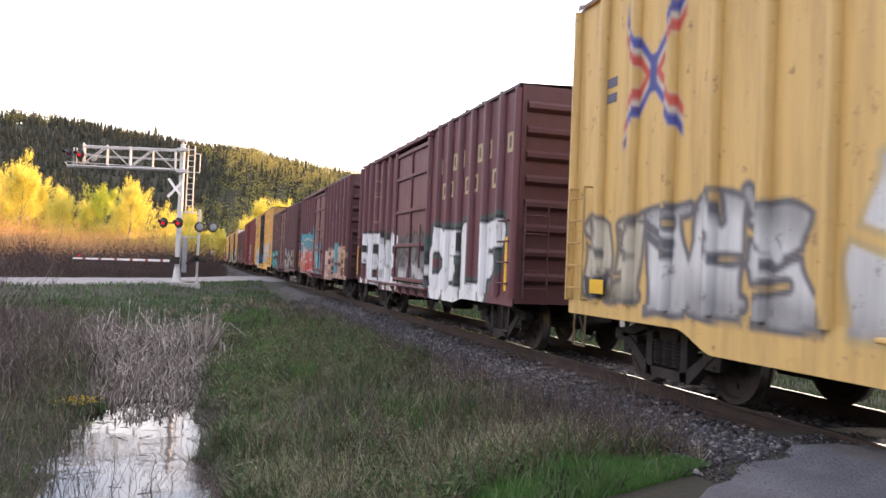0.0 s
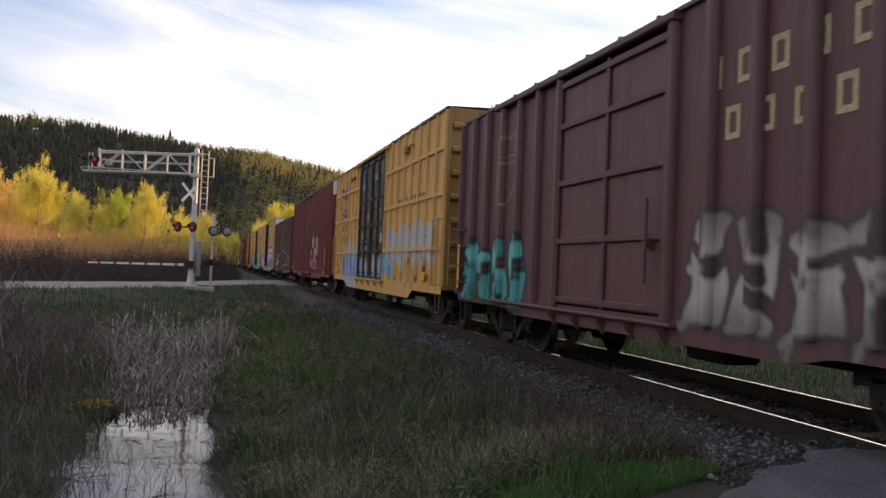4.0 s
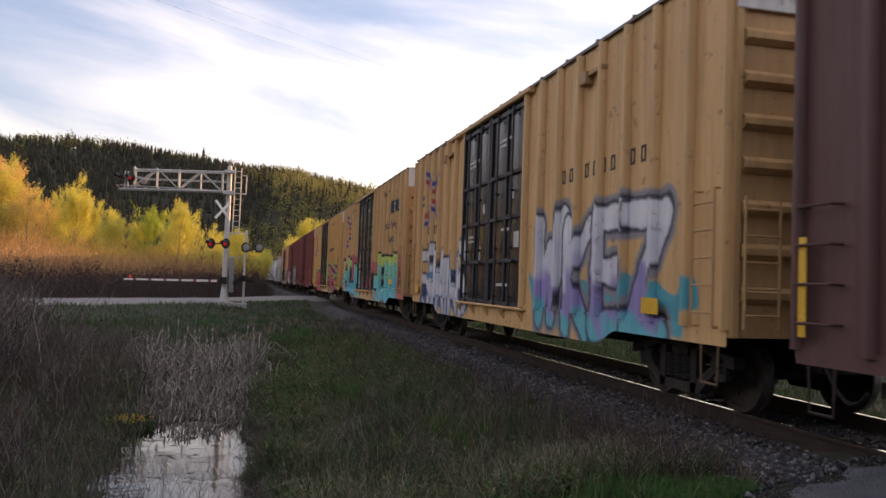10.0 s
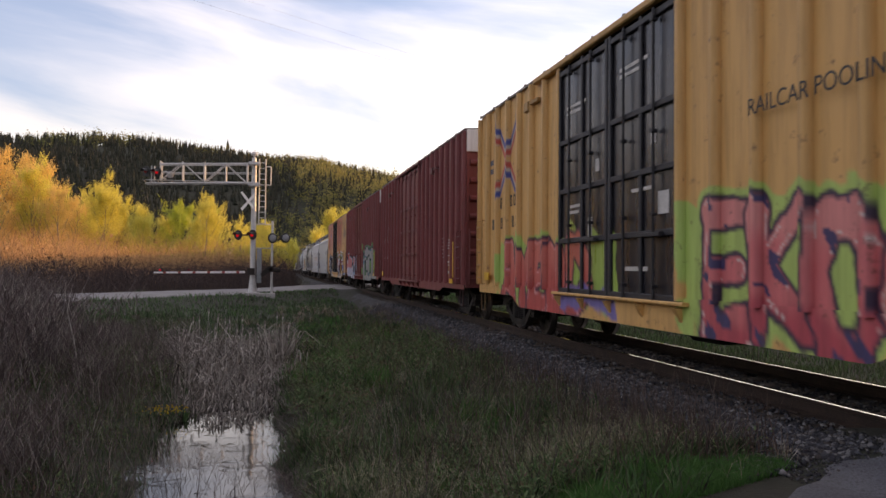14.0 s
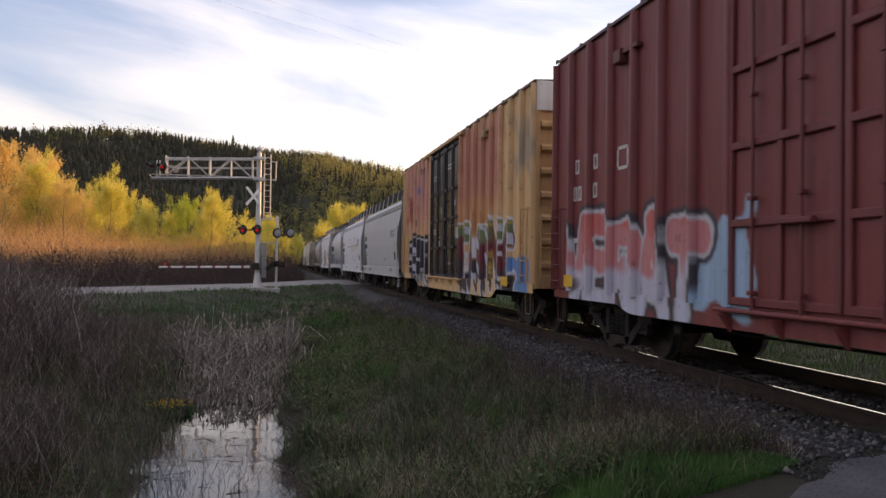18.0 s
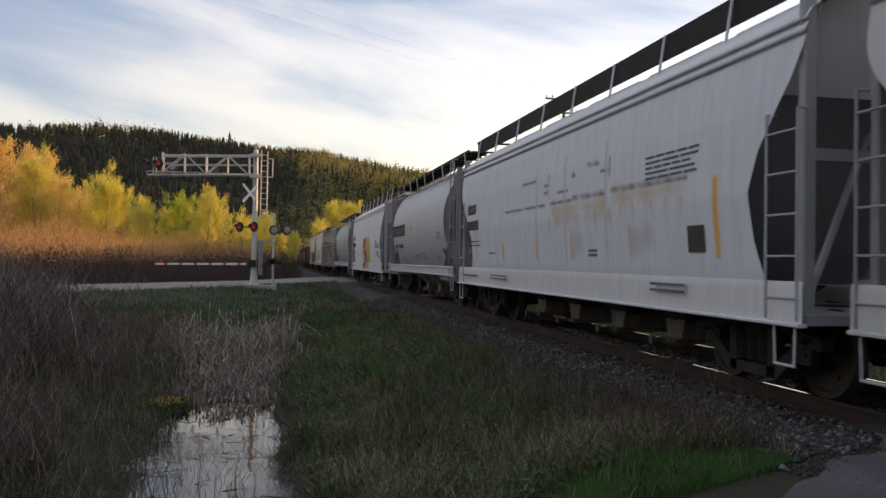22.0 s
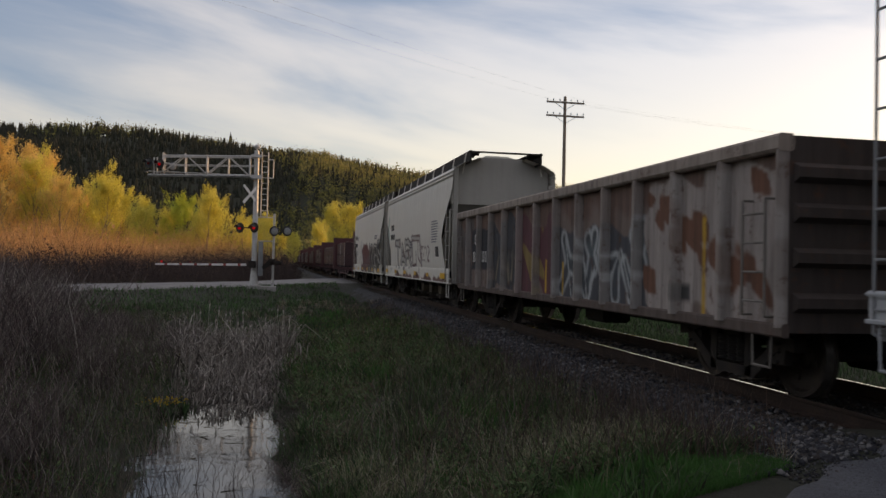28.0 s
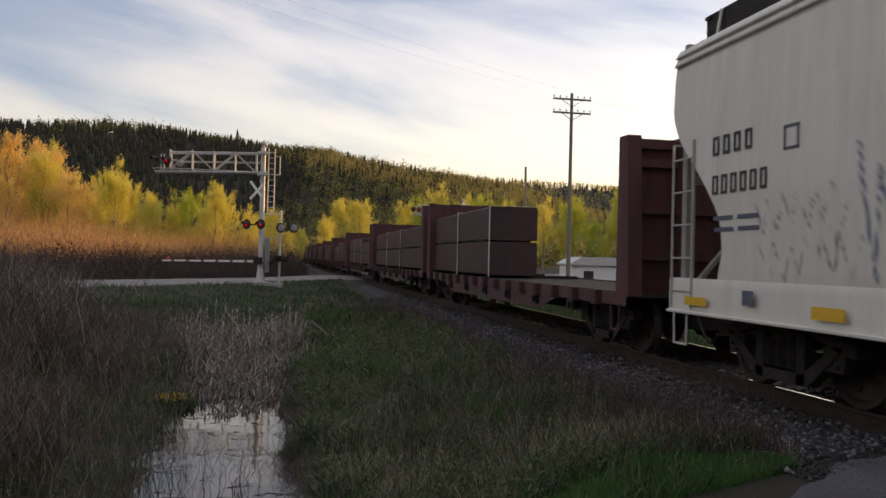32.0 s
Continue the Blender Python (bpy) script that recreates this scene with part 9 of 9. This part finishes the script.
# broadleaf trees just in leaf
def tree_parts(seed, h, width, leaves, size, gold=False):
    r = hashed(seed)
    trunk = Build()
    p = Vector((0, 0, -0.3))
    pts = [p]
    for k in range(6):
        p = p + Vector((r.normal(0, 0.02) * h, r.normal(0, 0.02) * h, h * 0.155))
        pts.append(p)
    for k in range(6):
        trunk.rod(pts[k], pts[k + 1], 0.016 * h * (1 - k / 6.5), 7, 0.016 * h * (1 - (k + 1) / 6.5))
    tips = []
    for k in range(20):
        s = 0.22 + 0.74 * k / 20
        i = min(5, int(s * 6))
        base = pts[i].lerp(pts[i + 1], s * 6 - i)
        a = k * 2.4 + r.normal(0, 0.3)
        reach = width * (0.45 + 0.7 * math.sin(math.pi * min(1, 0.15 + s * 0.8))) * r.uniform(0.55, 1.1)
        tip = base + Vector((math.cos(a) * reach * 0.8, math.sin(a) * reach * 0.8, reach * r.uniform(1.0, 1.9)))
        mid = base.lerp(tip, 0.5) + Vector((0, 0, -0.08 * reach))
        trunk.rod(base, mid, 0.005 * h * (1.1 - s), 5).rod(mid, tip, 0.0035 * h * (1.1 - s), 5, 0.01)
        tips += [(mid, 0.42 * reach), (tip, 0.36 * reach), (tip, 0.3 * reach), (mid.lerp(tip, 0.5), 0.42 * reach)]
    tips += [(pts[-1], 0.3 * width), (pts[-1] + Vector((0, 0, 0.03 * h)), 0.22 * width)]
    m = leaves // 16                     # upright twigs, each with a row of small leaves
    i = r.integers(0, len(tips), m)
    c = np.array([tuple(t[0]) for t in tips])[i]
    s = np.array([max(0.3, t[1]) for t in tips])[i]
    c = c + r.normal(0, 0.40, (m, 3)) * s[:, None] * np.array([1, 1, 1.3])
    away = c[:, :2] / np.maximum(0.3, np.linalg.norm(c[:, :2], axis=1))[:, None]
    up = np.concatenate([away * r.uniform(0.0, 0.5, (m, 1)) + r.normal(0, 0.16, (m, 2)), np.ones((m, 1))], 1) * r.uniform(0.4, 1.3, (m, 1))
    c = (c[:, None] + up[:, None] * r.random((m, 16, 1)) + r.normal(0, 0.07, (m, 16, 3))).reshape(-1, 3)
    n = len(c)
    u = r.normal(size=(n, 3)) * np.array([0.6, 0.6, 1.0])
    u /= np.linalg.norm(u, axis=1)[:, None]
    w = np.cross(u, r.normal(size=(n, 3)))
    w /= np.linalg.norm(w, axis=1)[:, None]
    q = size * r.uniform(0.5, 1.3, (n, 1))
    v = np.stack([c - u * q, c - w * q * 0.55, c + u * q, c + w * q * 0.55], 1).reshape(-1, 3)
    f = np.arange(4 * n).reshape(n, 4)
    return trunk.mesh("trunk"), fast_mesh("crown", v, f)


KINDS = []
for k, (h, w, m_) in enumerate(((14, 2.6, ASPEN_GOLD), (13, 2.3, ASPEN), (10.5, 2.0, ASPEN), (10, 2.2, ASPEN_GREEN), (12, 2.0, ASPEN_GOLD), (9, 1.9, ASPEN_GREEN))):
    tr, cr = tree_parts(500 + k, h, w, 17000 if m_ is not ASPEN_GOLD else 14000, 0.075)
    tr.materials.append(BARK)
    cr.materials.append(m_)
    KINDS.append((h, tr, cr))


def plant_tree(x, y, h, kind, turn, label, group):
    hh, tr, cr = KINDS[kind]
    t = root("tree", label, "tree", group, m=pose(x, y, float(land(x, y)), 0, 0, turn) @ Matrix.Scale(h / hh, 4))
    part("trunk", tr, BARK, t)
    part("crown", cr, ASPEN, t)


NAMES = ["tall golden tree with budding twigs", "slender yellow-green aspen in new leaf", "small yellow-green aspen in new leaf", "young green tree in new leaf", "golden tree with bare budding twigs", "small green tree in new leaf"]
r4 = hashed(9)
for k in range(88):
    x = -64 + 63 * k / 87 + r4.normal(0, 0.8)
    y = r4.uniform(96, 126)
    h = float(np.interp(x * 110 / y, [-64, -34, -31, -26, -22, -18, -12, -7, -2], [17, 16, 15.4, 12.2, 13.6, 10.6, 10.2, 10.2, 8.6])) * (0.62 + 0.42 * r4.random()) * y / 110
    if min(abs(x / y + 0.1325), abs(x / y + 0.0964)) < 0.007:
        h *= 0.55
    gold = x < -24
    kind = int(r4.choice([0, 4, 1, 0])) if gold else int(r4.choice([1, 2, 3, 2]))
    plant_tree(x, y, h, kind, r4.uniform(0, 360), NAMES[kind], "yellow trees across the road")
for x, y, h in ((11.8, 150, 11.8), (13.6, 146, 11.5), (15.5, 152, 10.0), (17.5, 158, 9.0), (20.0, 155, 7.5), (22.5, 160, 8.5), (25.5, 158, 7.0), (9.5, 170, 9.0), (10.5, 180, 11.0), (1.0, 118, 5.5), (2.6, 122, 5.0), (3.4, 128, 6.0)):
    plant_tree(x, y, h, int(r4.choice([1, 2])), r4.uniform(0, 360), NAMES[1], "yellow trees across the road")
for k in range(34):
    x = 22 + 66 * k / 33 + r4.normal(0, 1.2)
    y = r4.uniform(135, 175)
    kind = int(r4.choice([1, 2, 3, 5]))
    plant_tree(x, y, r4.uniform(7.5, 14.5), kind, r4.uniform(0, 360), NAMES[kind], "trees beyond the track")


# ---------------------------------------------------------------- the wooded hills
def conifers(x, y, z, h, r):
    n = len(x)
    vs, fs = [], []
    k = 0
    for lo, hi, rad in ((0.06, 0.55, 0.15), (0.30, 0.78, 0.115), (0.56, 1.0, 0.075)):
        ring = []
        for q in range(6):
            a = q * math.pi / 3 + r.uniform(0, 1, n)
            rr = rad * h * r.uniform(0.6, 1.3, n)
            ring.append(np.stack([x + rr * np.cos(a), y + rr * np.sin(a), z + lo * h + r.normal(0, 0.03, n) * h], 1))
        tip = np.stack([x, y, z + hi * h], 1)
        v = np.stack(ring + [tip], 1)
        t = np.array([(q, (q + 1) % 6, 6) for q in range(6)])
        vs.append(v.reshape(-1, 3))
        fs.append((t[None] + 7 * np.arange(n)[:, None, None]).reshape(-1, 3) + k)
        k += 7 * n
    return np.concatenate(vs), np.concatenate(fs)


r5 = hashed(31)
n = 23000
x, y = r5.uniform(-620, 330, n), r5.uniform(345, 880, n)
ok = (np.abs(x) < 0.62 * y + 60) & ((x < 0.4 * y) | (y > 500))
x, y = x[ok], y[ok]
z = land(x, y)
up = np.clip(z / 100, 0, 1)
east = smooth((x / y - 0.005) / 0.045)
leafy_ = r5.random(len(x)) < np.clip(0.26 - 0.4 * up + 0.35 * (up > 0.93) + 0.2 * (lumps(x, y, 0.018, 5) > 0.45) + east * (0.62 - 0.2 * up) - 0.15 * (x < -10), 0.015, 0.82)
a = ~leafy_
stuff("far_woods", conifers(x[a], y[a], z[a] - 1, r5.uniform(6, 12.5, int(a.sum())), r5), SPRUCE, "dark spruce forest on the hillside", "forest")
gold = leafy_ & (r5.random(len(x)) < east)
for keep, mt, lb in ((leafy_ & ~gold, HILL_LEAF, "birches just in leaf among the spruces, lightened for sunlight"), (gold, HILL_SUNLIT, "golden-green birch woods on the lower slope, coloured as sunlit")):
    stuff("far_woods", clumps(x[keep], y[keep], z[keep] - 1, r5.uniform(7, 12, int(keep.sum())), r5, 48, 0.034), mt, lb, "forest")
n = 5200
x, y = r5.uniform(60, 1000, n), r5.uniform(960, 1480, n)
z = land(x, y)
b = r5.random(n) < 0.35
stuff("far_woods", conifers(x[b], y[b], z[b] - 1, r5.uniform(9, 17, int(b.sum())), r5), SPRUCE, "distant dark spruce forest", "forest")
stuff("far_woods", clumps(x[~b], y[~b], z[~b] - 1, r5.uniform(10, 16, int((~b).sum())), r5, 14, 0.045), FAR_LEAF, "distant woods, sunlight put into the golden leaf colour", "forest")
n = 1500
x, y = r5.uniform(-140, 160, n), r5.uniform(180, 350, n)
ok = (np.abs(x - TRACK_X) > 9) & (np.abs(x) < 0.6 * y)
x, y = x[ok], y[ok]
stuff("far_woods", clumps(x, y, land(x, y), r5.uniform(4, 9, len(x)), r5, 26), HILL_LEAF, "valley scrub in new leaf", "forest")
one = np.array([-42.0])
stuff("far_woods", conifers(one, np.array([792.0]), land(one, np.array([792.0])) - 1, np.array([23.0]), r5), SPRUCE, "one tall spruce on the skyline", "forest")


motions()
